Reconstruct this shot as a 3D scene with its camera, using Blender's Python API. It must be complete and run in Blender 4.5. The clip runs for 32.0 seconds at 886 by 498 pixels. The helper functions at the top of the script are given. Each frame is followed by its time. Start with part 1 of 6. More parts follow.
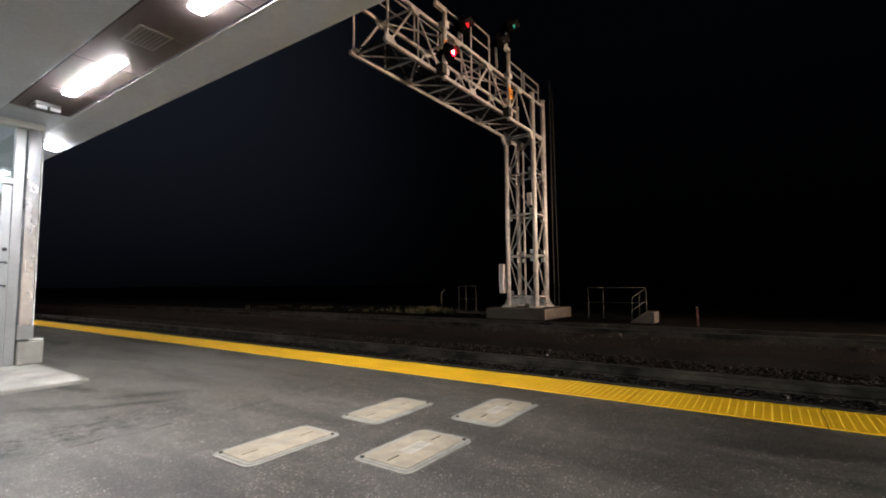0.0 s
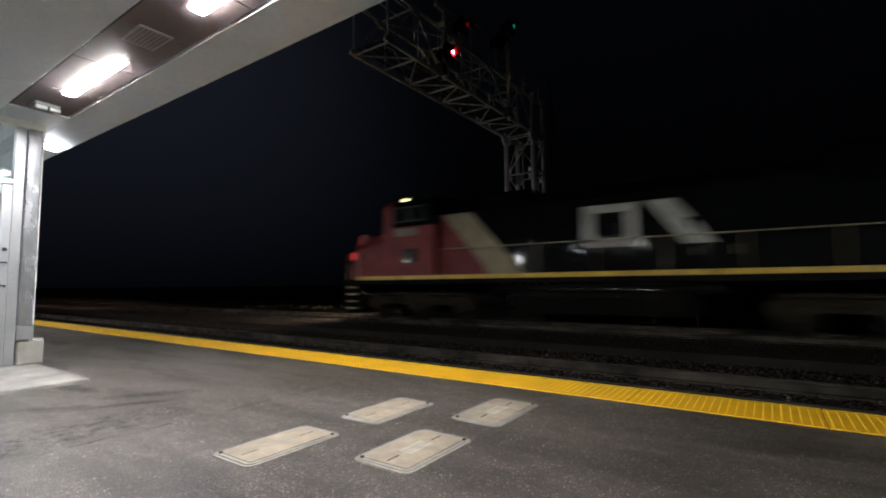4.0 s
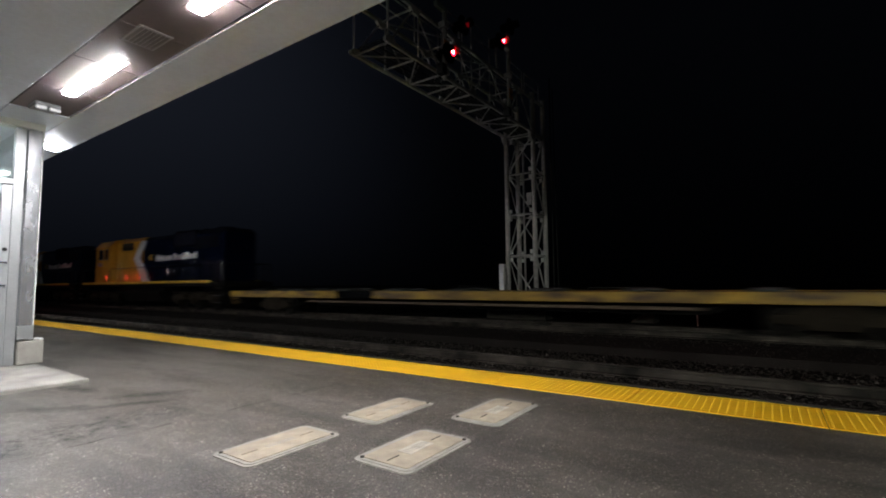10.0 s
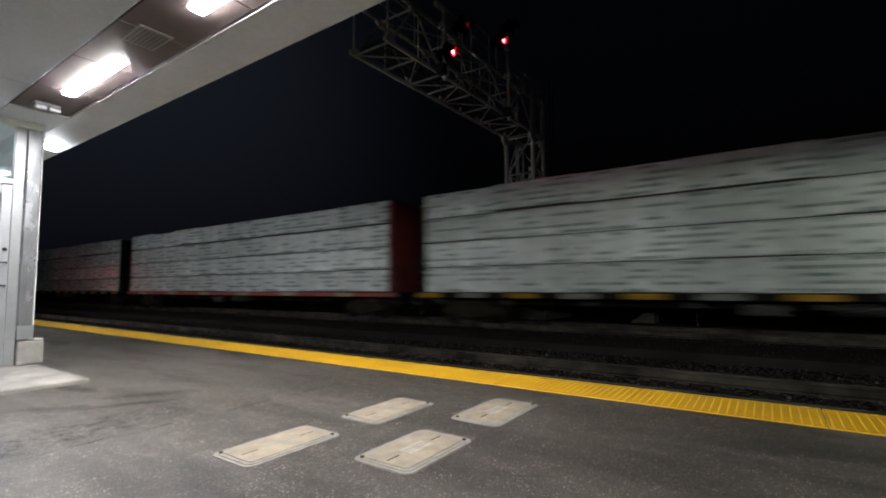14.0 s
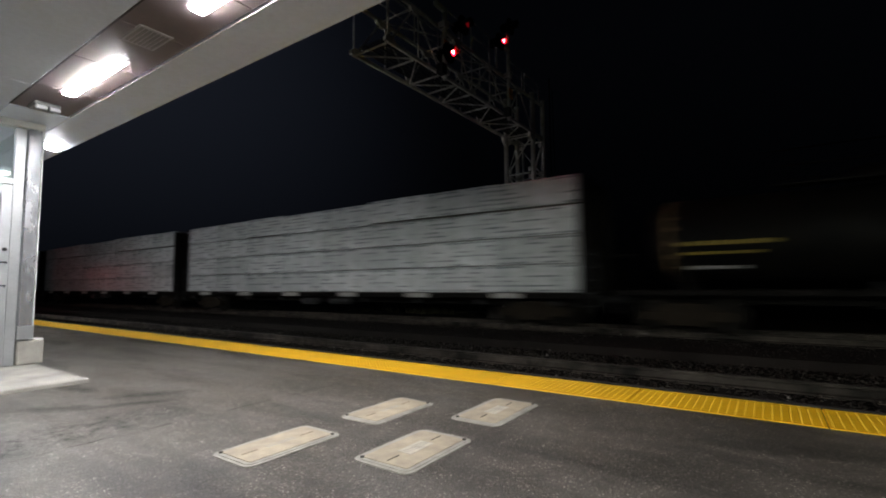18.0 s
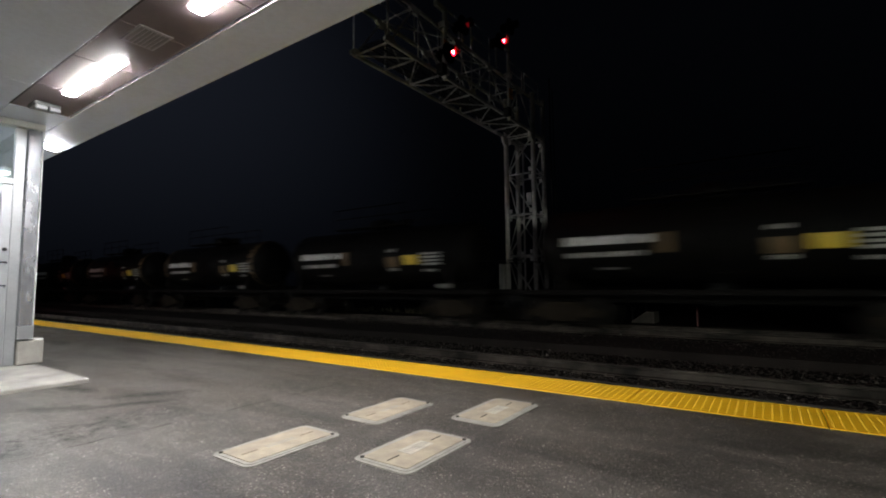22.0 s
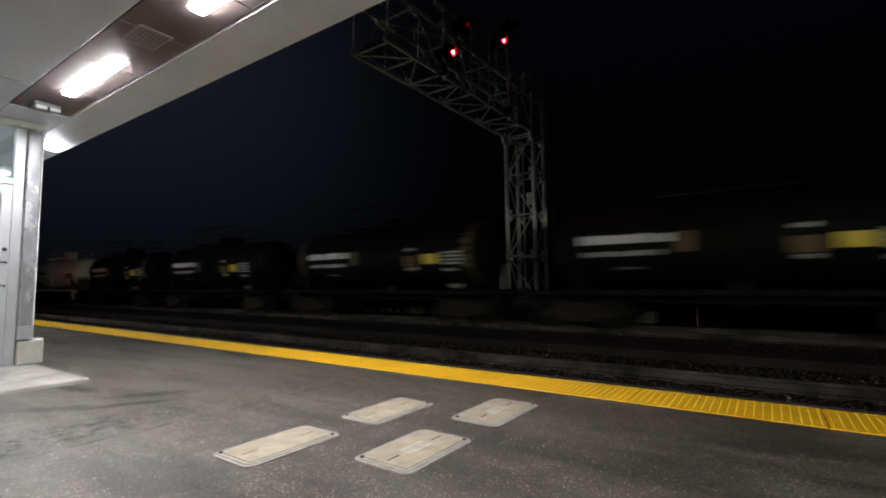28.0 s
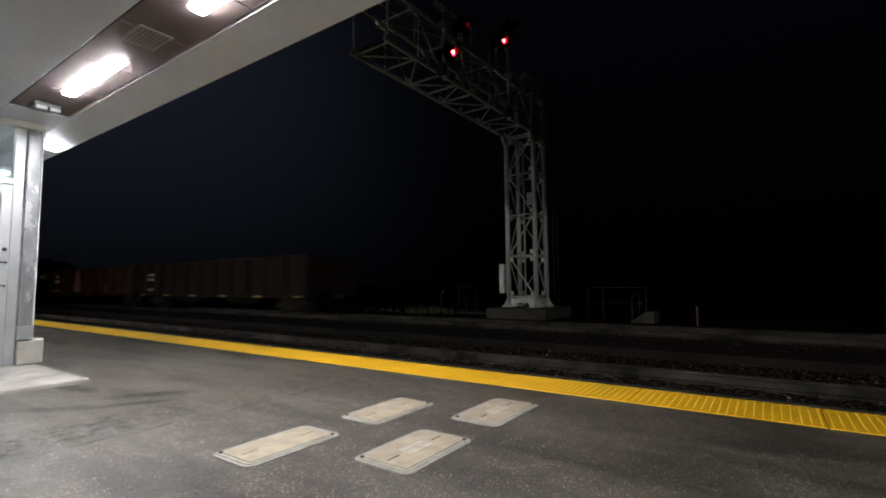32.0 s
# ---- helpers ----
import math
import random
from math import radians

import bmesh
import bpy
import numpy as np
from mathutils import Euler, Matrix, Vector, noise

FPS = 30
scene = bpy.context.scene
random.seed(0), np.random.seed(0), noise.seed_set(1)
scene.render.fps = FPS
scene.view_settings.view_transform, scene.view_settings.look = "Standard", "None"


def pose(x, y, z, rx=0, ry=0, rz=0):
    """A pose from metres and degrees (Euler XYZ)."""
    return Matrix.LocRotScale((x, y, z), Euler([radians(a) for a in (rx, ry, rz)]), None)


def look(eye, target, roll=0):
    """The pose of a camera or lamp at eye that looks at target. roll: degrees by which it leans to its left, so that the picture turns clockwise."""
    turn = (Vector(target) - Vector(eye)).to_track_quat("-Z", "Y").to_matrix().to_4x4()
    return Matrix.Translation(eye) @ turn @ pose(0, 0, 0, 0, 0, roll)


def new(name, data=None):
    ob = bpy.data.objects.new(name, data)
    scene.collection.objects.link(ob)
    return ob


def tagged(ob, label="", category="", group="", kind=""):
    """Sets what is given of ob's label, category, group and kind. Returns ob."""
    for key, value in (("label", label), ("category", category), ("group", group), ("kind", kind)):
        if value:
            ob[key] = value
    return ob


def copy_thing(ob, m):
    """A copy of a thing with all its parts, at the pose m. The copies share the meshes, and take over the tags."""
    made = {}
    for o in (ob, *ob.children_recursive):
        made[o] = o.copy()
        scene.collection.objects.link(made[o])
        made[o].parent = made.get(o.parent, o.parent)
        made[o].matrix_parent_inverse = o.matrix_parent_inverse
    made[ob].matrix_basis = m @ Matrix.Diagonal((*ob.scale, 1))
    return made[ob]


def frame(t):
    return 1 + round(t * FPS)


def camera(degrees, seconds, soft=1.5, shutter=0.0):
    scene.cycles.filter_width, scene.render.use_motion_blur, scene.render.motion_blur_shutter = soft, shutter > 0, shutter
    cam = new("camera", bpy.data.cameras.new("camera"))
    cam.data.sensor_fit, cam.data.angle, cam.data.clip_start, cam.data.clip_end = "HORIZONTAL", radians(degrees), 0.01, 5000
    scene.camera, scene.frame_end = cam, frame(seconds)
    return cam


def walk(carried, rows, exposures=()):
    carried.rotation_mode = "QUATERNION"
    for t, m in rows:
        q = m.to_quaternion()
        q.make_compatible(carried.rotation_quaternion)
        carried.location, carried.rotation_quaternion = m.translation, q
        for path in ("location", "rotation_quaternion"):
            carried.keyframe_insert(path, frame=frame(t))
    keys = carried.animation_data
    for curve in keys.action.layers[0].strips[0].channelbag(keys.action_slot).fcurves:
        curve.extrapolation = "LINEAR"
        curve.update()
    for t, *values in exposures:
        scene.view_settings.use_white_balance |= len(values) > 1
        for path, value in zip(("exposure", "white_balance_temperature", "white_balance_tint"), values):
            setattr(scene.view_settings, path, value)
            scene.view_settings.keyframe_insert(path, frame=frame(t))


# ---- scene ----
# Camera: it stands still, 1.06 m over the platform.
cam = camera(86.986, 32.0, soft=1.9, shutter=1.0)
EYE = (0.0, 0.0, 1.06)
AIM = (-0.56840, 0.81929, 0.07568)
stand = look(EYE, tuple(e + 10 * a for e, a in zip(EYE, AIM)), -0.4647)
walk(cam, [(0.0, stand), (32.0, stand)])

# World: a black night sky with a trace of blue.
world = bpy.data.worlds.new("night")
scene.world = world
world.use_nodes = True
# the sky is brightened over the station end, in place of haze and glare
wn = world.node_tree
w_coord, w_split, w_map = (wn.nodes.new("ShaderNode" + k) for k in ("TexCoord", "SeparateXYZ", "MapRange"))
wn.links.new(w_coord.outputs["Generated"], w_split.inputs[0])
wn.links.new(w_split.outputs["X"], w_map.inputs[0])
w_map.inputs["From Min"].default_value, w_map.inputs["From Max"].default_value = -0.98, -0.49
w_map.inputs["To Min"].default_value, w_map.inputs["To Max"].default_value = 0.0215, 0.0017
w_map.interpolation_type = "SMOOTHSTEP"
w_low, w_mul = (wn.nodes.new("ShaderNode" + k) for k in ("MapRange", "Math"))
w_low.inputs["From Max"].default_value, w_low.inputs["To Min"].default_value = 0.45, 0.12
w_mul.operation = "MULTIPLY"
wn.links.new(w_split.outputs["Z"], w_low.inputs[0])
wn.links.new(w_map.outputs[0], w_mul.inputs[0])
wn.links.new(w_low.outputs[0], w_mul.inputs[1])
wn.links.new(w_mul.outputs[0], wn.nodes["Background"].inputs[1])
wn.nodes["Background"].inputs[0].default_value = (0.50, 0.60, 0.90, 1)

DIFFUSER = 292.0
DOME = 72.0
# strength of the added, unseen fill lamps and panes
FILL_LAMP = 225.0
HEADLIGHT = 900000.0
TRACK_Y = (7.40, 15.20)
RAIL_Z = -0.30
BED_Z = -0.50


# ---- materials ----
def node(nt, kind, **values):
    n = nt.nodes.new(kind)
    for k, v in values.items():
        n.inputs[k].default_value = v
    return n


def mat(name, col, rough=0.6, metal=0.0, var=0.2, scale=3.0, bump=0.15, fine=40.0, stretch=(1, 1, 1), dirt=None, dirt_amount=0.5,
        spec=0.5, coat=0.0, ripple=4.0):
    """Painted or raw surface: grain and stains at two scales, in the thing's own space."""
    m = bpy.data.materials.new(name)
    m.use_nodes = True
    nt = m.node_tree
    b = nt.nodes["Principled BSDF"]
    tc = nt.nodes.new("ShaderNodeTexCoord")
    mp = nt.nodes.new("ShaderNodeMapping")
    mp.inputs["Scale"].default_value = stretch
    nt.links.new(tc.outputs["Object"], mp.inputs["Vector"])
    big = node(nt, "ShaderNodeTexNoise", Scale=scale, Detail=6.0, Roughness=0.6)
    small = node(nt, "ShaderNodeTexNoise", Scale=fine, Detail=ripple)
    for n in (big, small):
        nt.links.new(mp.outputs[0], n.inputs["Vector"])
    ramp = nt.nodes.new("ShaderNodeValToRGB")
    ramp.color_ramp.elements[0].position, ramp.color_ramp.elements[1].position = 0.35, 0.68
    d = dirt or [c * (1 - var) for c in col]
    ramp.color_ramp.elements[0].color = (*[c + (e - c) * (dirt_amount if dirt else 1) for c, e in zip(col, d)], 1)
    ramp.color_ramp.elements[1].color = (*[min(1, c * (1 + var * 0.3)) for c in col], 1)
    nt.links.new(big.outputs[0], ramp.inputs[0])
    mix = nt.nodes.new("ShaderNodeMixRGB")
    mix.blend_type = "MULTIPLY"
    mix.inputs[0].default_value = 0.35
    info = nt.nodes.new("ShaderNodeMapRange")
    info.inputs["To Min"].default_value, info.inputs["To Max"].default_value = 0.65, 1.2
    nt.links.new(small.outputs[0], info.inputs[0])
    nt.links.new(ramp.outputs[0], mix.inputs[1])
    nt.links.new(info.outputs[0], mix.inputs[2])
    nt.links.new(mix.outputs[0], b.inputs["Base Color"])
    rr = nt.nodes.new("ShaderNodeMapRange")
    rr.inputs["To Min"].default_value, rr.inputs["To Max"].default_value = max(0.05, rough - min(0.12, rough * 0.4)), min(1, rough + min(0.12, rough * 0.4))
    nt.links.new(big.outputs[0], rr.inputs[0])
    nt.links.new(rr.outputs[0], b.inputs["Roughness"])
    b.inputs["Metallic"].default_value = metal
    b.inputs["Specular IOR Level"].default_value = spec
    b.inputs["Coat Weight"].default_value = coat
    b.inputs["Coat Roughness"].default_value = 0.12
    if bump:
        bp = nt.nodes.new("ShaderNodeBump")
        bp.inputs["Strength"].default_value, bp.inputs["Distance"].default_value = bump, 0.01
        nt.links.new(small.outputs[0], bp.inputs["Height"])
        nt.links.new(bp.outputs[0], b.inputs["Normal"])
    return m


def glow(name, col, strength):
    m = bpy.data.materials.new(name)
    m.use_nodes = True
    b = m.node_tree.nodes["Principled BSDF"]
    b.inputs["Base Color"].default_value = (*[min(0.8, c) for c in col], 1)
    b.inputs["Emission Color"].default_value = (*col, 1)
    b.inputs["Emission Strength"].default_value = strength
    b.inputs["Roughness"].default_value = 0.3
    return m


def glass(name, tint=(0.9, 0.95, 0.95)):
    m = bpy.data.materials.new(name)
    m.use_nodes = True
    nt = m.node_tree
    b = nt.nodes["Principled BSDF"]
    b.inputs["Base Color"].default_value = (*tint, 1)
    b.inputs["Transmission Weight"].default_value = 1.0
    b.inputs["Roughness"].default_value = 0.03
    b.inputs["IOR"].default_value = 1.45
    return m


def asphalt_mat():
    """Wet asphalt: pale and dark aggregate, shiny wet films, rougher worn patches, painted sheen."""
    m = bpy.data.materials.new("wet asphalt")
    m.use_nodes = True
    nt = m.node_tree
    b = nt.nodes["Principled BSDF"]
    tc = nt.nodes.new("ShaderNodeTexCoord")
    mp = nt.nodes.new("ShaderNodeMapping")
    mp.inputs["Scale"].default_value = (0.6, 1.9, 1)
    mp.inputs["Location"].default_value = (2.3, 0.4, 0)
    nt.links.new(tc.outputs["Object"], mp.inputs["Vector"])
    film = node(nt, "ShaderNodeTexNoise", Scale=0.8, Detail=2.5, Roughness=0.45, Distortion=0.4)
    worn = node(nt, "ShaderNodeTexNoise", Scale=1.3, Detail=3.0, Roughness=0.45, Distortion=0.3)
    for n in (film, worn):
        nt.links.new(mp.outputs[0], n.inputs["Vector"])
    stone = node(nt, "ShaderNodeTexVoronoi", Scale=88.0, Randomness=1.0)
    small = node(nt, "ShaderNodeTexVoronoi", Scale=170.0, Randomness=1.0)
    # crooked cell edges, so that the stones are chips and not discs
    wob = node(nt, "ShaderNodeTexNoise", Scale=130.0, Detail=2.0)
    nt.links.new(tc.outputs["Object"], wob.inputs["Vector"])
    off = nt.nodes.new("ShaderNodeVectorMath")
    off.operation = "MULTIPLY_ADD"
    off.inputs[1].default_value = (0.014, 0.014, 0.0)
    nt.links.new(wob.outputs["Color"], off.inputs[0])
    nt.links.new(tc.outputs["Object"], off.inputs[2])
    for n in (stone, small):
        nt.links.new(off.outputs[0], n.inputs["Vector"])

    def link(kind, *ins, **kw):
        n = nt.nodes.new("ShaderNode" + kind)
        if "op" in kw:
            n.operation = kw["op"]
        for i, v in enumerate(ins):
            if v is None:
                continue
            if isinstance(v, (int, float)):
                n.inputs[i].default_value = v
            else:
                nt.links.new(v, n.inputs[i])
        return n.outputs[0]

    def ramp(fac, p0, p1, c0, c1):
        n = nt.nodes.new("ShaderNodeValToRGB")
        n.color_ramp.elements[0].position, n.color_ramp.elements[1].position = p0, p1
        n.color_ramp.elements[0].color, n.color_ramp.elements[1].color = (*c0, 1), (*c1, 1)
        nt.links.new(fac, n.inputs[0])
        return n.outputs[0]

    def grains(v, p0, p1):
        sp = nt.nodes.new("ShaderNodeSeparateColor")
        nt.links.new(v.outputs["Color"], sp.inputs[0])
        body = ramp(v.outputs["Distance"], 0.30, 0.55, (1, 1, 1), (0, 0, 0))
        pale = ramp(sp.outputs[0], p0, p1, (0, 0, 0), (1, 1, 1))
        return link("Math", body, pale, op="MULTIPLY"), sp.outputs[1]

    clump = node(nt, "ShaderNodeTexNoise", Scale=7.0, Detail=3.0, Roughness=0.6)
    nt.links.new(tc.outputs["Object"], clump.inputs["Vector"])
    streak = node(nt, "ShaderNodeTexNoise", Scale=0.9, Detail=3.0, Roughness=0.5, Distortion=0.4)
    mp2 = nt.nodes.new("ShaderNodeMapping")
    mp2.inputs["Scale"].default_value, mp2.inputs["Location"].default_value = (0.8, 3.0, 1), (1.7, 5.2, 0)
    nt.links.new(tc.outputs["Object"], mp2.inputs["Vector"])
    nt.links.new(mp2.outputs[0], streak.inputs["Vector"])
    # the low, damp paving by the shelter: smoother, shinier, and paled for lamp sheen
    damp_sheen = nt.nodes.new("ShaderNodeTexGradient")
    damp_sheen.gradient_type = "SPHERICAL"
    mp3 = nt.nodes.new("ShaderNodeMapping")
    mp3.inputs["Scale"].default_value, mp3.inputs["Location"].default_value = (0.33, 0.55, 0), (1.50, -0.36, 0)
    nt.links.new(tc.outputs["Object"], mp3.inputs["Vector"])
    nt.links.new(mp3.outputs[0], damp_sheen.inputs["Vector"])
    # second patch towards the platform edge, paled for the lamps' sheen
    sheen2 = nt.nodes.new("ShaderNodeTexGradient")
    sheen2.gradient_type = "SPHERICAL"
    mp4 = nt.nodes.new("ShaderNodeMapping")
    mp4.inputs["Scale"].default_value, mp4.inputs["Location"].default_value = (0.22, 0.50, 0), (1.65, -1.60, 0)
    nt.links.new(tc.outputs["Object"], mp4.inputs["Vector"])
    nt.links.new(mp4.outputs[0], sheen2.inputs["Vector"])
    patch = link("Math", film.outputs[0], link("Math", damp_sheen.outputs["Fac"], sheen2.outputs["Fac"], op="MAXIMUM"), op="MULTIPLY")
    low = ramp(patch, 0.02, 0.36, (0, 0, 0), (1, 1, 1))
    dry = link("Math", 1.0, link("Math", low, 0.10, op="MULTIPLY"), op="SUBTRACT")
    def blot(x, y, length, width, turn):
        """A long soft mark on the paving with a ragged outline."""
        g = nt.nodes.new("ShaderNodeTexGradient")
        g.gradient_type = "SPHERICAL"
        mb = nt.nodes.new("ShaderNodeMapping")
        mb.vector_type = "TEXTURE"
        mb.inputs["Location"].default_value, mb.inputs["Rotation"].default_value = (x, y, 0), (0, 0, radians(turn))
        mb.inputs["Scale"].default_value = (length / 2, width / 2, 100)
        nt.links.new(ragged.outputs[0], mb.inputs["Vector"])
        nt.links.new(mb.outputs[0], g.inputs["Vector"])
        return ramp(g.outputs["Fac"], 0.0, 0.55, (0, 0, 0), (1, 1, 1))

    rag = node(nt, "ShaderNodeTexNoise", Scale=9.0, Detail=5.0, Roughness=0.7)
    nt.links.new(tc.outputs["Object"], rag.inputs["Vector"])
    ragged = nt.nodes.new("ShaderNodeVectorMath")
    ragged.operation = "MULTIPLY_ADD"
    ragged.inputs[1].default_value = (0.22, 0.22, 0.0)
    nt.links.new(rag.outputs["Color"], ragged.inputs[0])
    nt.links.new(tc.outputs["Object"], ragged.inputs[2])
    # black damp streaks beside the slab, and the coarse lane along the paving seam
    marks = None
    for row in ((-4.70, 2.05, 1.15, 0.20, 62), (-4.95, 2.35, 1.0, 0.30, 55), (-5.95, 2.0, 1.1, 0.26, 8), (-5.05, 1.62, 0.8, 0.26, 40)):
        marks = blot(*row) if marks is None else link("Math", marks, blot(*row), op="MAXIMUM")
    lane = blot(-4.12, 1.15, 3.2, 0.85, 92)
    pit = ramp(stone.outputs["Distance"], 0.20, 0.55, (1, 1, 1), (0.18, 0.18, 0.18))
    coarse = nt.nodes.new("ShaderNodeMix")
    coarse.inputs[2].default_value = 1.0
    nt.links.new(link("Math", lane, ramp(rag.outputs[0], 0.42, 0.60, (0, 0, 0), (1, 1, 1)), op="MULTIPLY"), coarse.inputs[0])
    nt.links.new(pit, coarse.inputs[3])
    g1, tone = grains(stone, 0.77, 0.97)
    g2, _ = grains(small, 0.66, 0.97)
    base = ramp(worn.outputs[0], 0.30, 0.72, (0.034, 0.0265, 0.0195), (0.078, 0.063, 0.047))
    tint = link("MapRange", tone, 0.0, 1.0, 0.55, 1.35)
    mul = nt.nodes.new("ShaderNodeMixRGB")
    mul.blend_type = "MULTIPLY"
    mul.inputs[0].default_value = 1.0
    nt.links.new(base, mul.inputs[1])
    nt.links.new(tint, mul.inputs[2])
    # pale dried silt in broad soft patches, plus lamp sheen painted by the shelter
    silt_sheen = nt.nodes.new("ShaderNodeMixRGB")
    silt_sheen.inputs[2].default_value = (0.195, 0.182, 0.168, 1)
    nt.links.new(link("Math", ramp(film.outputs[0], 0.42, 0.74, (0.05, 0.05, 0.05), (0.42, 0.42, 0.42)), link("Math", low, 0.50, op="MULTIPLY"), op="MAXIMUM"), silt_sheen.inputs[0])
    nt.links.new(mul.outputs[0], silt_sheen.inputs[1])
    col = silt_sheen.outputs[0]
    for g, c, k in ((g1, (0.70, 0.64, 0.56), 1.0), (g2, (0.50, 0.44, 0.36), 0.75)):
        mx = nt.nodes.new("ShaderNodeMixRGB")
        mx.inputs[2].default_value = (*c, 1)
        gg = link("Math", g, link("Math", dry, ramp(clump.outputs[0], 0.36, 0.62, (0.25, 0.25, 0.25), (1, 1, 1)), op="MULTIPLY"), op="MULTIPLY")
        nt.links.new(link("Math", gg, k, op="MULTIPLY"), mx.inputs[0])
        nt.links.new(col, mx.inputs[1])
        col = mx.outputs[0]
    wet = nt.nodes.new("ShaderNodeMixRGB")
    wet.blend_type = "MULTIPLY"
    wet.inputs[0].default_value = 1.0
    nt.links.new(col, wet.inputs[1])
    nt.links.new(link("Math", ramp(streak.outputs[0], 0.34, 0.50, (0.52, 0.52, 0.52), (1, 1, 1)), ramp(clump.outputs[0], 0.30, 0.48, (0.70, 0.70, 0.70), (1.0, 1.0, 1.0)), op="MULTIPLY"), wet.inputs[2])
    soak = nt.nodes.new("ShaderNodeMixRGB")
    soak.blend_type = "MULTIPLY"
    soak.inputs[0].default_value = 1.0
    nt.links.new(wet.outputs[0], soak.inputs[1])
    dark = link("Math", link("Math", 1.0, link("Math", marks, 0.55, op="MULTIPLY"), op="SUBTRACT"), coarse.outputs[0], op="MULTIPLY")
    nt.links.new(dark, soak.inputs[2])
    nt.links.new(soak.outputs[0], b.inputs["Base Color"])
    nt.links.new(link("Math", dark, ramp(stone.outputs["Distance"], 0.15, 0.60, (1.0, 1.0, 1.0), (0.62, 0.62, 0.62)), op="MULTIPLY"), b.inputs["Specular IOR Level"])
    dull = ramp(film.outputs[0], 0.30, 0.75, (0.50, 0.50, 0.50), (0.36, 0.36, 0.36))
    nt.links.new(link("Math", dull, link("Math", 1.0, link("Math", low, 0.15, op="MULTIPLY"), op="SUBTRACT"), op="MULTIPLY"), b.inputs["Roughness"])
    hgt = link("Math", ramp(stone.outputs["Distance"], 0.0, 0.6, (1, 1, 1), (0, 0, 0)), ramp(small.outputs["Distance"], 0.0, 0.6, (0.5, 0.5, 0.5), (0, 0, 0)), op="ADD")
    bp = nt.nodes.new("ShaderNodeBump")
    bp.inputs["Distance"].default_value = 0.006
    rub = ramp(film.outputs[0], 0.30, 0.75, (1.0, 1.0, 1.0), (0.5, 0.5, 0.5))
    nt.links.new(link("Math", rub, link("Math", 1.0, link("Math", low, 0.45, op="MULTIPLY"), op="SUBTRACT"), op="MULTIPLY"), bp.inputs["Strength"])
    nt.links.new(hgt, bp.inputs["Height"])
    nt.links.new(bp.outputs[0], b.inputs["Normal"])
    return m


def wrap_mat(name, col, dark, rows, rough=0.5, bump=0.3):
    """Pale lumber wrap with rows of printed dashes and creases."""
    m = mat(name, col, rough, var=0.30, scale=1.9, fine=9, stretch=(1, 1, 1.6), bump=bump)
    nt = m.node_tree
    b = nt.nodes["Principled BSDF"]
    paint = b.inputs["Base Color"].links[0].from_socket
    tc = nt.nodes.new("ShaderNodeTexCoord")
    sp = nt.nodes.new("ShaderNodeSeparateXYZ")
    cb = nt.nodes.new("ShaderNodeCombineXYZ")
    ob = nt.nodes.new("ShaderNodeObjectInfo")
    nt.links.new(tc.outputs["Object"], sp.inputs[0])
    ad = nt.nodes.new("ShaderNodeMath")
    ad.operation = "MULTIPLY_ADD"
    ad.inputs[1].default_value = 37.0
    nt.links.new(ob.outputs["Random"], ad.inputs[0])
    nt.links.new(sp.outputs["X"], ad.inputs[2])
    nt.links.new(ad.outputs[0], cb.inputs["X"])
    nt.links.new(sp.outputs["Z"], cb.inputs["Y"])
    br = nt.nodes.new("ShaderNodeTexBrick")
    br.offset = 0.37
    br.inputs["Color1"].default_value, br.inputs["Color2"].default_value = (0, 0, 0, 1), (1, 1, 1, 1)
    br.inputs["Scale"].default_value = 1.0
    br.inputs["Mortar Size"].default_value = 0.062 if rows < 5 else 0.053
    br.inputs["Mortar Smooth"].default_value = 0.3
    br.inputs["Brick Width"].default_value = 0.58
    br.inputs["Row Height"].default_value = 0.89 / rows
    nt.links.new(cb.outputs[0], br.inputs["Vector"])
    pick = nt.nodes.new("ShaderNodeValToRGB")
    pick.color_ramp.elements[0].position, pick.color_ramp.elements[1].position = 0.46, 0.62
    nt.links.new(br.outputs["Color"], pick.inputs[0])
    inv = nt.nodes.new("ShaderNodeMath")
    inv.operation = "SUBTRACT"
    inv.inputs[0].default_value = 1.0
    nt.links.new(br.outputs["Fac"], inv.inputs[1])
    both = nt.nodes.new("ShaderNodeMath")
    both.operation = "MULTIPLY"
    nt.links.new(inv.outputs[0], both.inputs[0])
    nt.links.new(pick.outputs[0], both.inputs[1])
    worn = node(nt, "ShaderNodeTexNoise", Scale=6.0, Detail=3.0)
    nt.links.new(cb.outputs[0], worn.inputs["Vector"])
    fade = nt.nodes.new("ShaderNodeMath")
    fade.operation = "MULTIPLY"
    nt.links.new(both.outputs[0], fade.inputs[0])
    wear = nt.nodes.new("ShaderNodeMapRange")
    wear.inputs["From Min"].default_value, wear.inputs["From Max"].default_value = 0.34, 0.52
    wear.inputs["To Min"].default_value = 0.25
    nt.links.new(worn.outputs[0], wear.inputs[0])
    nt.links.new(wear.outputs[0], fade.inputs[1])
    mix = nt.nodes.new("ShaderNodeMixRGB")
    mix.inputs[2].default_value = (*dark, 1)
    nt.links.new(fade.outputs[0], mix.inputs[0])
    nt.links.new(paint, mix.inputs[1])
    shade = nt.nodes.new("ShaderNodeMapRange")
    shade.inputs["To Min"].default_value, shade.inputs["To Max"].default_value = 0.78, 1.08
    nt.links.new(ob.outputs["Random"], shade.inputs[0])
    mul = nt.nodes.new("ShaderNodeMixRGB")
    mul.blend_type = "MULTIPLY"
    mul.inputs[0].default_value = 1.0
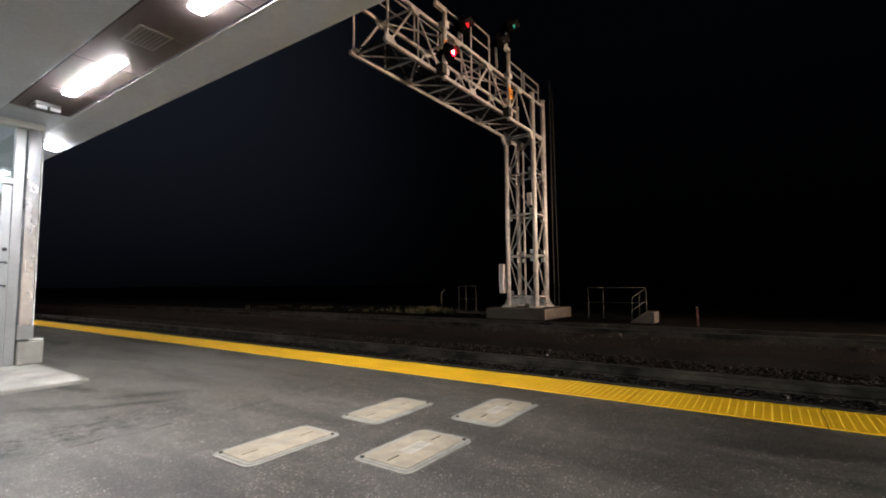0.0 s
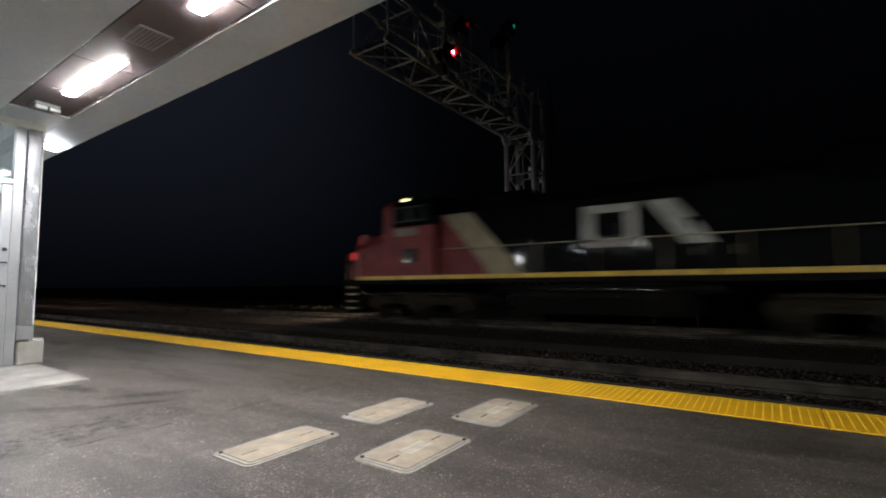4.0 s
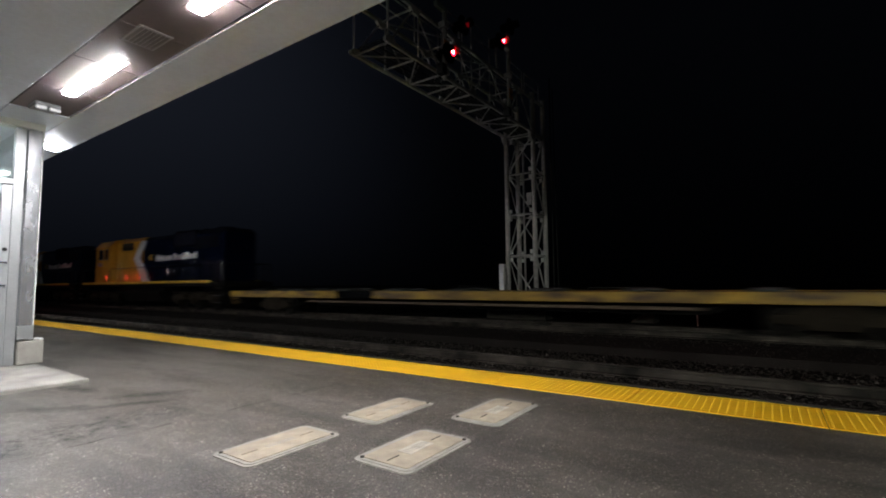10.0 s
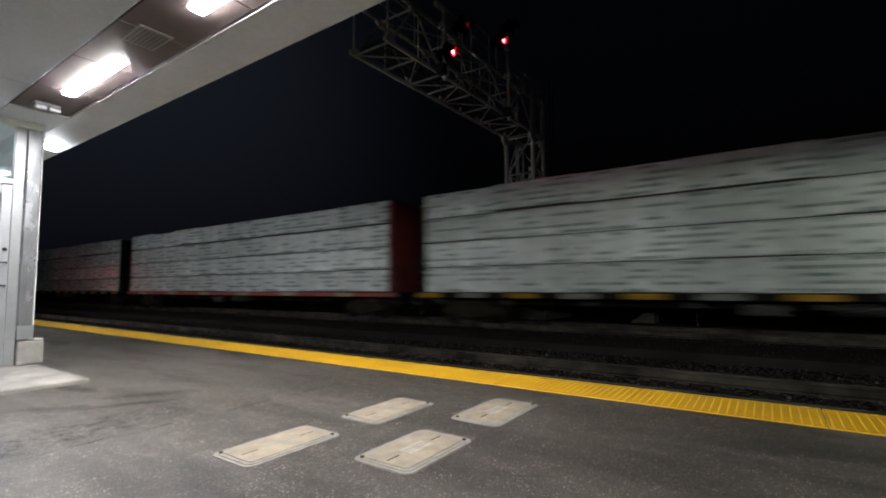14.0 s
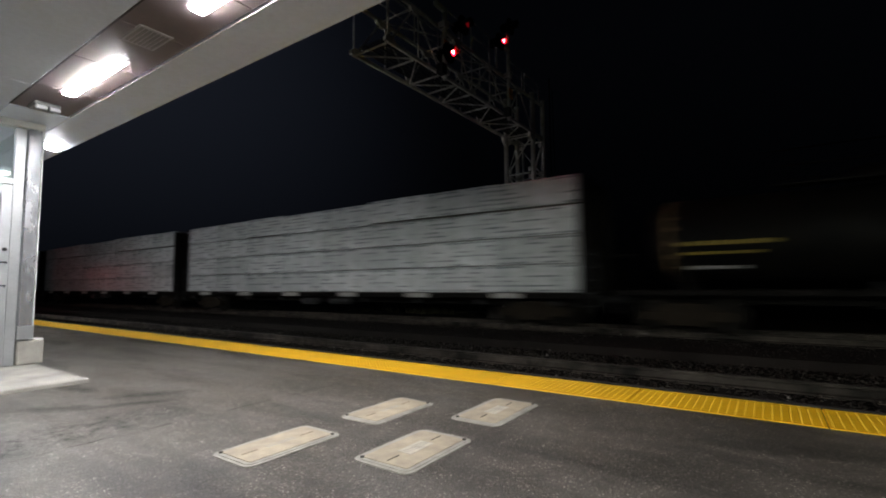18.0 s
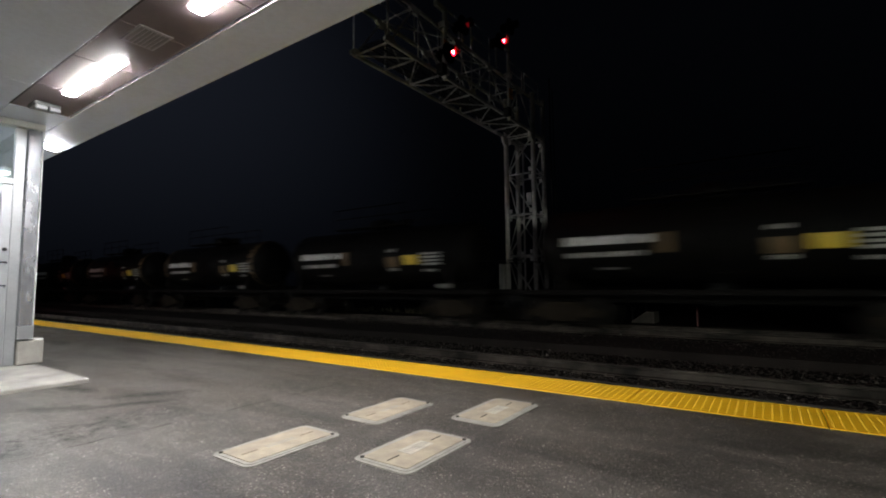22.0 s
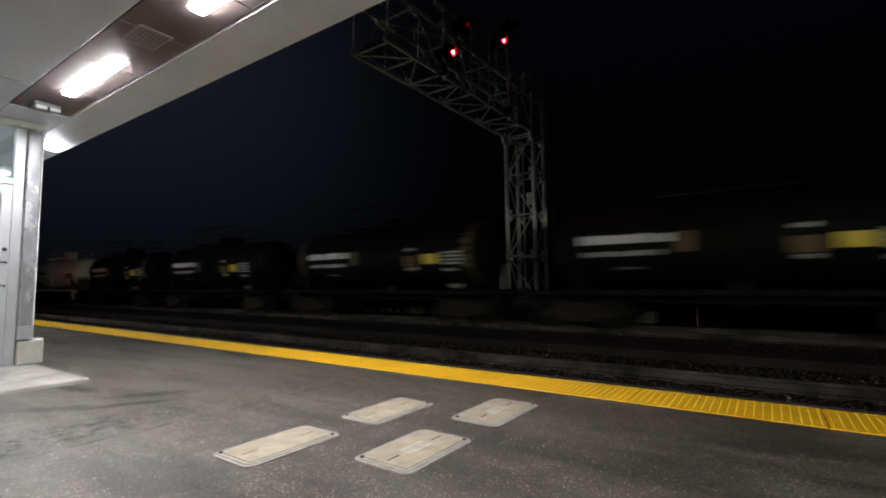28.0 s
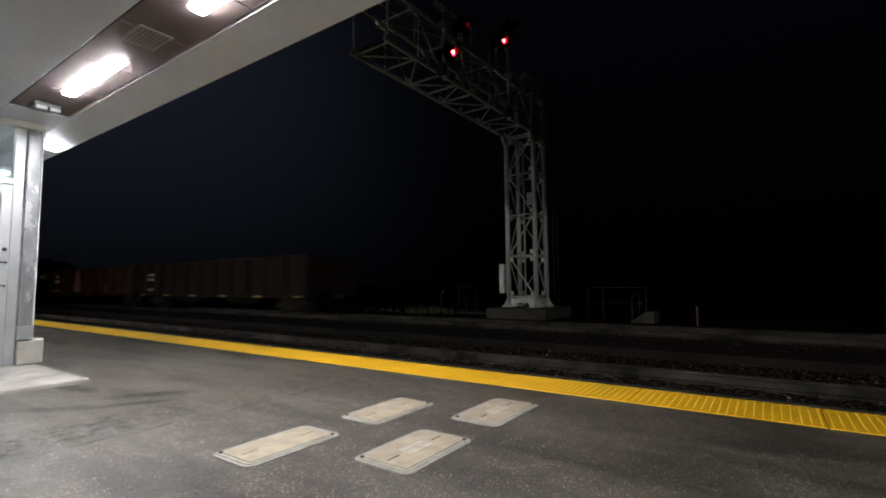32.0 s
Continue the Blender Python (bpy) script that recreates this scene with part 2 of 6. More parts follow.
    nt.links.new(mix.outputs[0], mul.inputs[1])
    nt.links.new(shade.outputs[0], mul.inputs[2])
    nt.links.new(mul.outputs[0], b.inputs["Base Color"])
    return m


M = {
    "asphalt": asphalt_mat(),
    # domes lighter than the tile: wear plus canopy lamplight in the colour
    "yellow_ridge": mat("worn yellow tile dome", (0.95, 0.60, 0.06), 0.5, var=0.1),
    "yellow_tile": mat("yellow tactile tile", (0.92, 0.495, 0.004), 0.55, var=0.16, scale=1.5, fine=90, bump=0.2),
    "concrete": mat("concrete", (0.42, 0.40, 0.36), 0.75, var=0.35, scale=2.5, fine=60, bump=0.35),
    "old_concrete": mat("weathered concrete", (0.058, 0.050, 0.042), 0.85, var=0.45, scale=2.0, fine=30, bump=0.5),
    "cover_rim": mat("grey polymer concrete", (0.38, 0.36, 0.32), 0.6, var=0.25, scale=9, fine=150, bump=0.3),
    "cover_lid": mat("tan polymer concrete", (0.43, 0.365, 0.265), 0.6, var=0.3, scale=7, fine=140, bump=0.35),
    "cover_plate": mat("pale lid plate", (0.52, 0.48, 0.40), 0.55, var=0.25, scale=10, fine=160),
    "worn_slot": mat("silted slot", (0.16, 0.125, 0.085), 0.8, bump=0),
    "dark_slot": mat("dark slot", (0.03, 0.025, 0.02), 0.8, bump=0),
    "soffit": mat("off-white soffit panel", (0.745, 0.795, 0.875), 0.55, var=0.05, scale=1.2, fine=25, bump=0.06),
    "fascia": mat("off-white fascia metal", (0.78, 0.835, 0.92), 0.5, var=0.06, scale=0.9, fine=18, bump=0.05),
    "brown_metal": mat("brown ceiling metal", (0.165, 0.128, 0.126), 0.6, var=0.2, scale=2.0, fine=30, bump=0.05),
    "white_metal": mat("white enamelled metal", (0.78, 0.78, 0.76), 0.35, var=0.06, bump=0.03),
    "steel": mat("brushed stainless steel", (0.66, 0.67, 0.70), 0.26, 0.8, var=0.25, scale=5, fine=11, stretch=(1, 1, 0.5), bump=0.35),
    "aluminium": mat("grey aluminium", (0.46, 0.475, 0.485), 0.4, 0.6, var=0.1, fine=50, bump=0.04),
    "galv": mat("galvanised steel", (0.53, 0.51, 0.49), 0.5, 0.25, var=0.3, scale=6, fine=45, bump=0.15),
    "galv_new": mat("bright new galvanised steel", (0.62, 0.62, 0.60), 0.45, 0.2, var=0.15, scale=6, fine=45, bump=0.1),
    "faded": mat("faded cream paint", (0.22, 0.19, 0.15), 0.6, var=0.35, scale=3),
    "dark_steel": mat("dark steel", (0.022, 0.022, 0.022), 0.65, 0.2, var=0.3, bump=0.2),
    # glow that stands in for red engine paint lit by its own lamps
    "marker": glow("red marker lens", (1.0, 0.035, 0.03), 0.42),
    "black": mat("matt black paint", (0.006, 0.006, 0.006), 0.6, var=0.3, bump=0.1),
    "flat_black": mat("dead flat black paint", (0.0016, 0.0016, 0.0016), 0.95, var=0.2, bump=0.05, spec=0.02),
    "rail": mat("rusty rail steel", (0.078, 0.065, 0.055), 0.7, 0.0, scale=1.5, fine=60, stretch=(1.0, 1, 1), dirt=(0.007, 0.006, 0.005), dirt_amount=1.0, bump=0.2, spec=0.12),
    "rail_top": mat("worn bright rail head", (0.09, 0.078, 0.07), 0.45, 0.5, var=0.1, bump=0.03),
    "tie": mat("wet timber tie", (0.014, 0.0115, 0.0095), 0.85, spec=0.2, var=0.4, scale=4, fine=30, stretch=(4, 1, 4), bump=0.5),
    "pipe": mat("weathered pipe paint", (0.020, 0.019, 0.018), 0.7, var=0.3, spec=0.2),
    "ballast": mat("wet grey ballast", (0.020, 0.0175, 0.015), 0.6, var=0.5, scale=7, fine=30, bump=0.9, spec=0.25),
    "earth": mat("dark cinder ground", (0.013, 0.011, 0.009), 0.9, var=0.5, scale=1.5, fine=18, bump=0.8, spec=0.05),
    "cinder": mat("brown cinder bed", (0.026, 0.022, 0.020), 0.9, var=0.4, scale=1.2, fine=22, bump=0.8, spec=0.1),
    "emblem_white": mat("grimy white emblem paint", (0.46, 0.46, 0.45), 0.5, var=0.3, scale=2.0, bump=0, spec=0.25),
    "weed": mat("dry weeds", (0.07, 0.062, 0.03), 0.8, var=0.4, scale=3, bump=0),
    "orange": mat("orange plate", (0.80, 0.30, 0.03), 0.5, var=0.15),
    "red_post": mat("red marker paint", (0.07, 0.014, 0.012), 0.5, var=0.2),
    "cn_red": mat("dusty red engine paint", (0.21, 0.036, 0.038), 0.5, var=0.4, scale=1.2, spec=0.2),
    "cn_black": mat("black engine paint", (0.0055, 0.006, 0.0075), 0.08, var=0.4, scale=1.0, fine=3.0, ripple=0.6, bump=0.5, spec=0.11),
    "cream": mat("dusty cream stripe paint", (0.34, 0.29, 0.19), 0.5, var=0.35, scale=1.5, spec=0.25),
    "frame_black": mat("sooty black underframe", (0.009, 0.008, 0.0075), 0.8, spec=0.06, var=0.4, scale=3, bump=0.3),
    "truck": mat("grimy truck casting", (0.028, 0.022, 0.016), 0.8, spec=0.06, var=0.45, scale=4, bump=0.3),
    "wheel": mat("worn wheel steel", (0.009, 0.0078, 0.0065), 0.7, 0.0, var=0.3, spec=0.08),
    "sill_yellow": mat("yellow sill stripe", (0.62, 0.40, 0.04), 0.45, var=0.3, scale=2.0),
    "on_yellow": mat("yellow-orange engine paint", (0.61, 0.285, 0.034), 0.05, var=0.2, scale=0.8, fine=5.0, ripple=1.0, bump=0.65, spec=0.7),
    "roof_blue": mat("sooty blue roof paint", (0.0035, 0.005, 0.012), 0.75, var=0.4, scale=1.5, fine=12, bump=0.3, spec=0.12),
    "on_blue": mat("dark blue engine paint", (0.0022, 0.0045, 0.016), 0.05, var=0.2, scale=0.8, fine=6.5, ripple=1.0, bump=0.26, spec=0.45),
    "on_white": mat("white chevron paint", (0.70, 0.70, 0.68), 0.3, var=0.12, bump=0.04, coat=0.4),
    "purple": mat("purple decal", (0.10, 0.04, 0.12), 0.4, bump=0),
    "dim_letter": mat("dirty pale lettering", (0.46, 0.45, 0.42), 0.6, var=0.4, scale=5, bump=0, spec=0.2),
    "faint_letter": mat("soot-covered pale lettering", (0.22, 0.215, 0.20), 0.7, var=0.5, scale=5, bump=0, spec=0.1),
    "sill_dull": mat("grimy yellow sill paint", (0.36, 0.20, 0.025), 0.7, var=0.5, scale=4, fine=20, spec=0.1),
    "sill_white": mat("grimy off-white sill paint", (0.74, 0.66, 0.52), 0.6, var=0.4, scale=2.5, fine=20, spec=0.2),
    "patch_white": mat("cleaner white patch", (0.80, 0.76, 0.70), 0.5, var=0.25, scale=3, bump=0),
    "orange_dull": mat("dull orange placard", (0.42, 0.25, 0.03), 0.6, var=0.4, scale=6, bump=0),
    "emblem_ochre": mat("ochre emblem paint", (0.36, 0.22, 0.02), 0.6, var=0.3, scale=3, bump=0),
    "dim_yellow": mat("dirty yellow lettering", (0.26, 0.195, 0.04), 0.6, var=0.4, scale=5, bump=0, spec=0.2),
    "gloss_black": mat("glossy wet black pipe paint", (0.01, 0.01, 0.01), 0.13, var=0.2, bump=0.05, fine=3),
    "grey_plastic": mat("grey moulded plastic", (0.27, 0.27, 0.27), 0.5, var=0.08, bump=0.03),
    "letter": mat("white lettering", (0.72, 0.72, 0.70), 0.5, var=0.25, scale=5, bump=0),
    "window": mat("dark cab glass", (0.012, 0.014, 0.016), 0.08, bump=0),
    "flat_yellow": mat("worn yellow car paint", (0.48, 0.29, 0.03), 0.6, var=0.5, scale=1.1, stretch=(1.0, 1, 2.5), dirt=(0.075, 0.042, 0.022), dirt_amount=1.0),
    "flat_tan": mat("rusty tan sill", (0.15, 0.105, 0.07), 0.7, var=0.4, scale=1.5),
    "deck": mat("dark deck boards", (0.02, 0.017, 0.015), 0.85, spec=0.2, var=0.4, stretch=(1, 6, 1)),
    "wrap": wrap_mat("pale lumber wrap", (0.60, 0.645, 0.645), (0.15, 0.205, 0.19), 5, 0.24, 1.0),
    "wrap_grey": wrap_mat("greyed lumber wrap", (0.55, 0.575, 0.58), (0.09, 0.11, 0.115), 6, 0.3, 1.0),
    # darker copy of the car red; shade on the end faces is painted in
    "car_red_dark": mat("sooty red bulkhead paint", (0.13, 0.017, 0.018), 0.7, var=0.4, scale=2.0, spec=0.2),
    # dark tone that stands for shade between the lumber tiers
    "gap_shade": mat("dark gap timber", (0.06, 0.05, 0.04), 0.85),
    "car_red": mat("faded red car paint", (0.36, 0.06, 0.05), 0.6, var=0.4, scale=2.0),
    "tank_black": mat("dirty black tank paint", (0.0028, 0.0028, 0.0031), 0.6, var=0.4, scale=1.2, dirt=(0.008, 0.0065, 0.005), dirt_amount=0.6, spec=0.06),
    "tank_white": mat("rust-streaked white tank paint", (0.73, 0.665, 0.55), 0.45, var=0.2, scale=1.3, fine=9, stretch=(2.5, 1, 0.6),
                      dirt=(0.45, 0.36, 0.24), dirt_amount=0.55),
    "rust": mat("rusty tank end", (0.12, 0.075, 0.03), 0.7, var=0.4, scale=2.5),
    "faded_rust": mat("faded rusty brown paint", (0.085, 0.055, 0.038), 0.8, var=0.5, scale=2.2, fine=20, spec=0.1),
    "rust_wash": mat("thin rust wash", (0.36, 0.25, 0.14), 0.7, var=0.5, scale=3.0, stretch=(3, 1, 0.5)),
    "placard": mat("yellow placard", (0.70, 0.50, 0.04), 0.5, var=0.2),
    "hopper": mat("brown oxide car paint", (0.048, 0.021, 0.015), 0.8, spec=0.12, var=0.45, scale=1.4, fine=25, dirt=(0.024, 0.014, 0.011), dirt_amount=0.9),
    "hopper_dark": mat("dark brown car paint", (0.020, 0.013, 0.010), 0.8, spec=0.12, var=0.4, scale=1.4, fine=25),
    "reflector": mat("yellow reflector tape", (0.75, 0.55, 0.12), 0.35, bump=0),
    "grey_dark": mat("charcoal grey paint", (0.05, 0.05, 0.05), 0.6),
    "building": mat("pale station wall panel", (0.50, 0.49, 0.46), 0.7, var=0.15, scale=0.8),
    "diffuser": glow("lit white diffuser", (0.985, 0.98, 1.0), DIFFUSER),
    "dome": glow("lit dome lamp", (0.92, 0.97, 1.0), DOME),
    "dome_far": glow("lit far dome lamp", (0.92, 0.97, 1.0), DOME * 0.48),
    "interior": glow("lit interior panel", (0.90, 0.96, 1.0), 75.0),
    "barrel": mat("soot black barrel", (0.00001, 0.00001, 0.00001), 0.9, bump=0, spec=0.0),
    "wall_pack_small": glow("lit small wall lamp lens", (0.97, 0.98, 1.0), FILL_LAMP * 1.75),
    "vent_slat": mat("dusty brown vent slat", (0.20, 0.175, 0.17), 0.6, var=0.2),
    "vent": mat("pale brown-grey vent metal", (0.36, 0.33, 0.325), 0.5, var=0.1),
    "wall_pack": glow("lit frosted window pane", (0.93, 1.0, 0.86), FILL_LAMP * 0.88),
    "ditch_beam": glow("ditch light beam", (1.0, 0.76, 0.56), 3900.0),
    "red_lamp": glow("red signal lamp", (1.0, 0.0006, 0.0022), 190.0),
    "red_core": glow("hot centre of a red lamp", (1.0, 0.16, 0.20), 60.0),
    "hood": mat("dark signal hood", (0.022, 0.020, 0.020), 0.9, spec=0.05),
    "red_dim": glow("faint red lens", (1.0, 0.01, 0.03), 0.07),
    "green_dim": glow("green signal lamp", (0.02, 0.55, 0.42), 0.22),
    "headlight": glow("headlight filament", (1.0, 0.71, 0.52), HEADLIGHT),
    "head_lens": glow("headlight lens glow", (1.0, 0.86, 0.38), 5.0),
    "ditch_lens": glow("ditch light glow", (1.0, 0.90, 0.70), 14.0),
    "step_light": glow("step light", (1.0, 0.97, 0.9), 5.0),
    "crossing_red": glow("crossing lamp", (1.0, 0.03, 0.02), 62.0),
    "glass": glass("clear glass"),
}


def stone_tones():
    """Wet stones: mostly near black, some brown, a few pale."""
    nt = M["ballast"].node_tree
    b = nt.nodes["Principled BSDF"]
    geo = nt.nodes.new("ShaderNodeNewGeometry")
    rp = nt.nodes.new("ShaderNodeValToRGB")
    rp.color_ramp.elements[0].color, rp.color_ramp.elements[1].color = (0.007, 0.006, 0.005, 1), (0.16, 0.15, 0.14, 1)
    for p, c in ((0.60, (0.016, 0.0135, 0.0115, 1)), (0.90, (0.034, 0.027, 0.021, 1)), (0.97, (0.06, 0.052, 0.045, 1))):
        rp.color_ramp.elements.new(p).color = c
    nt.links.new(geo.outputs["Random Per Island"], rp.inputs[0])
    nt.links.new(rp.outputs[0], b.inputs["Base Color"])


stone_tones()


# ---- mesh building ----
class Shape:
    """Gathers the faces of one mesh; materials by index."""

    def __init__(self):
        self.v, self.f, self.m, self.s = [], [], [], []

    def add(self, verts, faces, mi=0, smooth=False):
        n = len(self.v)
        self.v += [tuple(p) for p in verts]
        self.f += [tuple(i + n for i in f) for f in faces]
        self.m += [mi] * len(faces)
        self.s += [smooth] * len(faces)
        return self

    def box(self, x0, x1, y0, y1, z0, z1, mi=0, c=None):
        """A box with chamfered edges."""
        if c is None:
            c = min(0.012, 0.12 * min(x1 - x0, y1 - y0, z1 - z0))
        lo, hi = (x0, y0, z0), (x1, y1, z1)
        idx, verts = {}, []
        for sx in (0, 1):
            for sy in (0, 1):
                for sz in (0, 1):
                    sg = (sx, sy, sz)
                    for ax in range(3):
                        p = [hi[i] if sg[i] else lo[i] for i in range(3)]
                        for i in range(3):
                            if i != ax:
                                p[i] += -c if sg[i] else c
                        idx[(sg, ax)] = len(verts)
                        verts.append(p)
        faces = []

        def put(ids):
            pts = [Vector(verts[i]) for i in ids]
            mid = sum(pts, Vector()) / len(pts)
            nrm = (pts[1] - pts[0]).cross(pts[2] - pts[0])
            out = mid - Vector([(a + b) / 2 for a, b in zip(lo, hi)])
            faces.append(tuple(ids if nrm.dot(out) > 0 else ids[::-1]))

        for ax in range(3):
            o1, o2 = [i for i in range(3) if i != ax]
            for s in (0, 1):
                ids = []
                for a, b in ((0, 0), (1, 0), (1, 1), (0, 1)):
                    sg = [0, 0, 0]
                    sg[ax], sg[o1], sg[o2] = s, a, b
                    ids.append(idx[(tuple(sg), ax)])
                put(ids)
            for a in (0, 1):
                for b in (0, 1):
                    e0, e1 = [0, 0, 0], [0, 0, 0]
                    e0[o1] = e1[o1] = a
                    e0[o2] = e1[o2] = b
                    e1[ax] = 1
                    put([idx[(tuple(e0), o1)], idx[(tuple(e1), o1)], idx[(tuple(e1), o2)], idx[(tuple(e0), o2)]])
        for sx in (0, 1):
            for sy in (0, 1):
                for sz in (0, 1):
                    put([idx[((sx, sy, sz), a)] for a in range(3)])
        return self.add(verts, faces, mi)

    def tube(self, p0, p1, r, n=8, mi=0, r1=None, smooth=True, caps=True):
        p0, p1 = Vector(p0), Vector(p1)
        d = (p1 - p0).normalized()
        a = d.cross(Vector((0, 0, 1)) if abs(d.z) < 0.9 else Vector((1, 0, 0))).normalized()
        b = d.cross(a)
        r1 = r if r1 is None else r1
        verts = []
        for p, q in ((p0, r), (p1, r1)):
            for i in range(n):
                t = 2 * math.pi * i / n
                verts.append(p + (a * math.cos(t) + b * math.sin(t)) * q)
        self.add(verts, [(i, (i + 1) % n, n + (i + 1) % n, n + i) for i in range(n)], mi, smooth)
        if caps:
            m = len(self.v) - 2 * n
            self.f += [tuple(m + i for i in range(n))[::-1], tuple(m + n + i for i in range(n))]
            self.m += [mi] * 2
            self.s += [False] * 2
        return self

    def beam(self, p0, p1, w, h, mi=0):
        """A square bar from point to point."""
        p0, p1 = Vector(p0), Vector(p1)
        d = (p1 - p0).normalized()
        a = d.cross(Vector((0, 0, 1)) if abs(d.z) < 0.95 else Vector((1, 0, 0))).normalized() * (w / 2)
        b = d.cross(a).normalized() * (h / 2)
        verts = [p + sa * a + sb * b for p in (p0, p1) for sa, sb in ((-1, -1), (1, -1), (1, 1), (-1, 1))]
        return self.add(verts, [(0, 1, 5, 4), (1, 2, 6, 5), (2, 3, 7, 6), (3, 0, 4, 7), (3, 2, 1, 0), (4, 5, 6, 7)], mi)

    def prism(self, pts, axis, a0, a1, mi=0):
        """A polygon, in the plane of the other two axes, drawn out along an axis."""
        n = len(pts)
        k = "xyz".index(axis)
        verts = []
        for a in (a0, a1):
            for u, w in pts:
                p = [u, w]
                p.insert(k, a)
                verts.append(p)
        area = sum(pts[i][0] * pts[(i + 1) % n][1] - pts[(i + 1) % n][0] * pts[i][1] for i in range(n))
        flip = (area > 0) == (k != 1)
        faces = [tuple(range(n)), tuple(range(2 * n - 1, n - 1, -1))]
        faces += [(i, n + i, n + (i + 1) % n, (i + 1) % n) for i in range(n)]
        if flip:
            faces = [f[::-1] for f in faces]
        return self.add(verts, faces, mi)

    def lathe(self, prof, n=28, mi=0, centre=(0, 0), smooth=True):
        """Turned about an axis along x; prof: (x, radius) pairs."""
        cy, cz = centre
        verts = [(x, cy + r * math.cos(2 * math.pi * i / n), cz + r * math.sin(2 * math.pi * i / n)) for x, r in prof for i in range(n)]
        faces = [(k * n + i, k * n + (i + 1) % n, (k + 1) * n + (i + 1) % n, (k + 1) * n + i) for k in range(len(prof) - 1) for i in range(n)]
        self.add(verts, [f[::-1] for f in faces], mi, smooth)
        return self

    def mirrored(self):
        """The same shape on the other side of the middle plane."""
        sh = Shape()
        sh.v, sh.f, sh.m, sh.s = [(x, -y, z) for x, y, z in self.v], [f[::-1] for f in self.f], list(self.m), list(self.s)
        return sh

    def mesh(self, name, mats):
        me = bpy.data.meshes.new(name)
        me.from_pydata(self.v, [], self.f)
        me.polygons.foreach_set("material_index", self.m)
        me.polygons.foreach_set("use_smooth", self.s)
        for k in mats if isinstance(mats, (list, tuple)) else [mats]:
            me.materials.append(M[k])
        me.update()
        return me


def part(name, shape, mats, parent=None, label="", at=None):
    me = shape.mesh(name, mats) if isinstance(shape, Shape) else shape
    ob = new(name, me)
    if parent is not None:
        ob.parent = parent
    if at is not None:
        ob.matrix_basis = at
    if label:
        tagged(ob, label)
    return ob


def two_sides(name, shape, mats, parent, label=""):
    part(name, shape, mats, parent, label)
    part(name, shape.mirrored(), mats, parent, label)


def thing(name, label, category, group="", at=None):
    ob = new(name)
    ob.empty_display_size = 0.3
    if at is not None:
        ob.matrix_basis = at
    return tagged(ob, label, category, group)


def setting(name, shape, mats, label="", category=""):
    return tagged(part(name, shape, mats), label, category, "", "structure")


# ---- ground, tracks, platform ----
def ground():
    ys = [-400, -40, -6, 5.06, 5.2, 8.9, 9.4, 11.1, 17.0, 17.3, 24, 40, 120, 2500]
    zs = [-0.5, -0.5, -0.62, -0.62, BED_Z, BED_Z, -0.62, -0.62, -0.62, -0.37, -0.40, -0.8, -1.2, -1.2]
    xs = [-2500, -300, -80, -30, 0, 30, 120, 600, 2500]
    sh = Shape()
    sh.add([(x, y, z) for y, z in zip(ys, zs) for x in xs],
           [(j * 9 + i, j * 9 + i + 1, j * 9 + i + 10, j * 9 + i + 9) for j in range(len(ys) - 1) for i in range(8)])
    setting("ground", sh, "earth", "dark cinder ground beside the railway tracks", "ground")


def stones(name, x0, x1, y0, y1, count, size, seed, label, lift=0.0, mats="ballast"):
    """Loose ballast, each stone a small uneven lump."""
    rng = np.random.default_rng(seed)
    base = np.array([(1, 0, 0), (-1, 0, 0), (0, 1, 0), (0, -1, 0), (0, 0, 1), (0.7, 0.7, 0.45), (-0.7, 0.6, 0.4), (0.1, -0.8, 0.6)], float)
    tris = [(0, 5, 4), (5, 2, 4), (2, 6, 4), (6, 1, 4), (1, 7, 4), (7, 0, 4), (0, 2, 5), (2, 1, 6), (1, 3, 7), (3, 0, 7)]
    verts, faces = [], []
    for i in range(count):
        a = rng.uniform(0, 6.28)
        sc = size * rng.uniform(0.5, 1.3) * np.array([1, rng.uniform(0.6, 1), rng.uniform(0.45, 0.9)])
        p = base * sc * rng.uniform(0.75, 1.2, (8, 1))
        c, s = math.cos(a), math.sin(a)
        x, y = p[:, 0] * c - p[:, 1] * s, p[:, 0] * s + p[:, 1] * c
        q = np.stack([x + rng.uniform(x0, x1), y + rng.uniform(y0, y1), p[:, 2] + BED_Z + lift + 0.016 + 0.02 * rng.uniform(-1, 1)], 1)
        n = len(verts)
        verts += q.tolist()
        faces += [tuple(k + n for k in t) for t in tris]
    me = bpy.data.meshes.new(name)
    me.from_pydata(verts, [], faces)
    me.materials.append(M[mats])
    tagged(new(name, me), label, "ballast", "", "stuff")


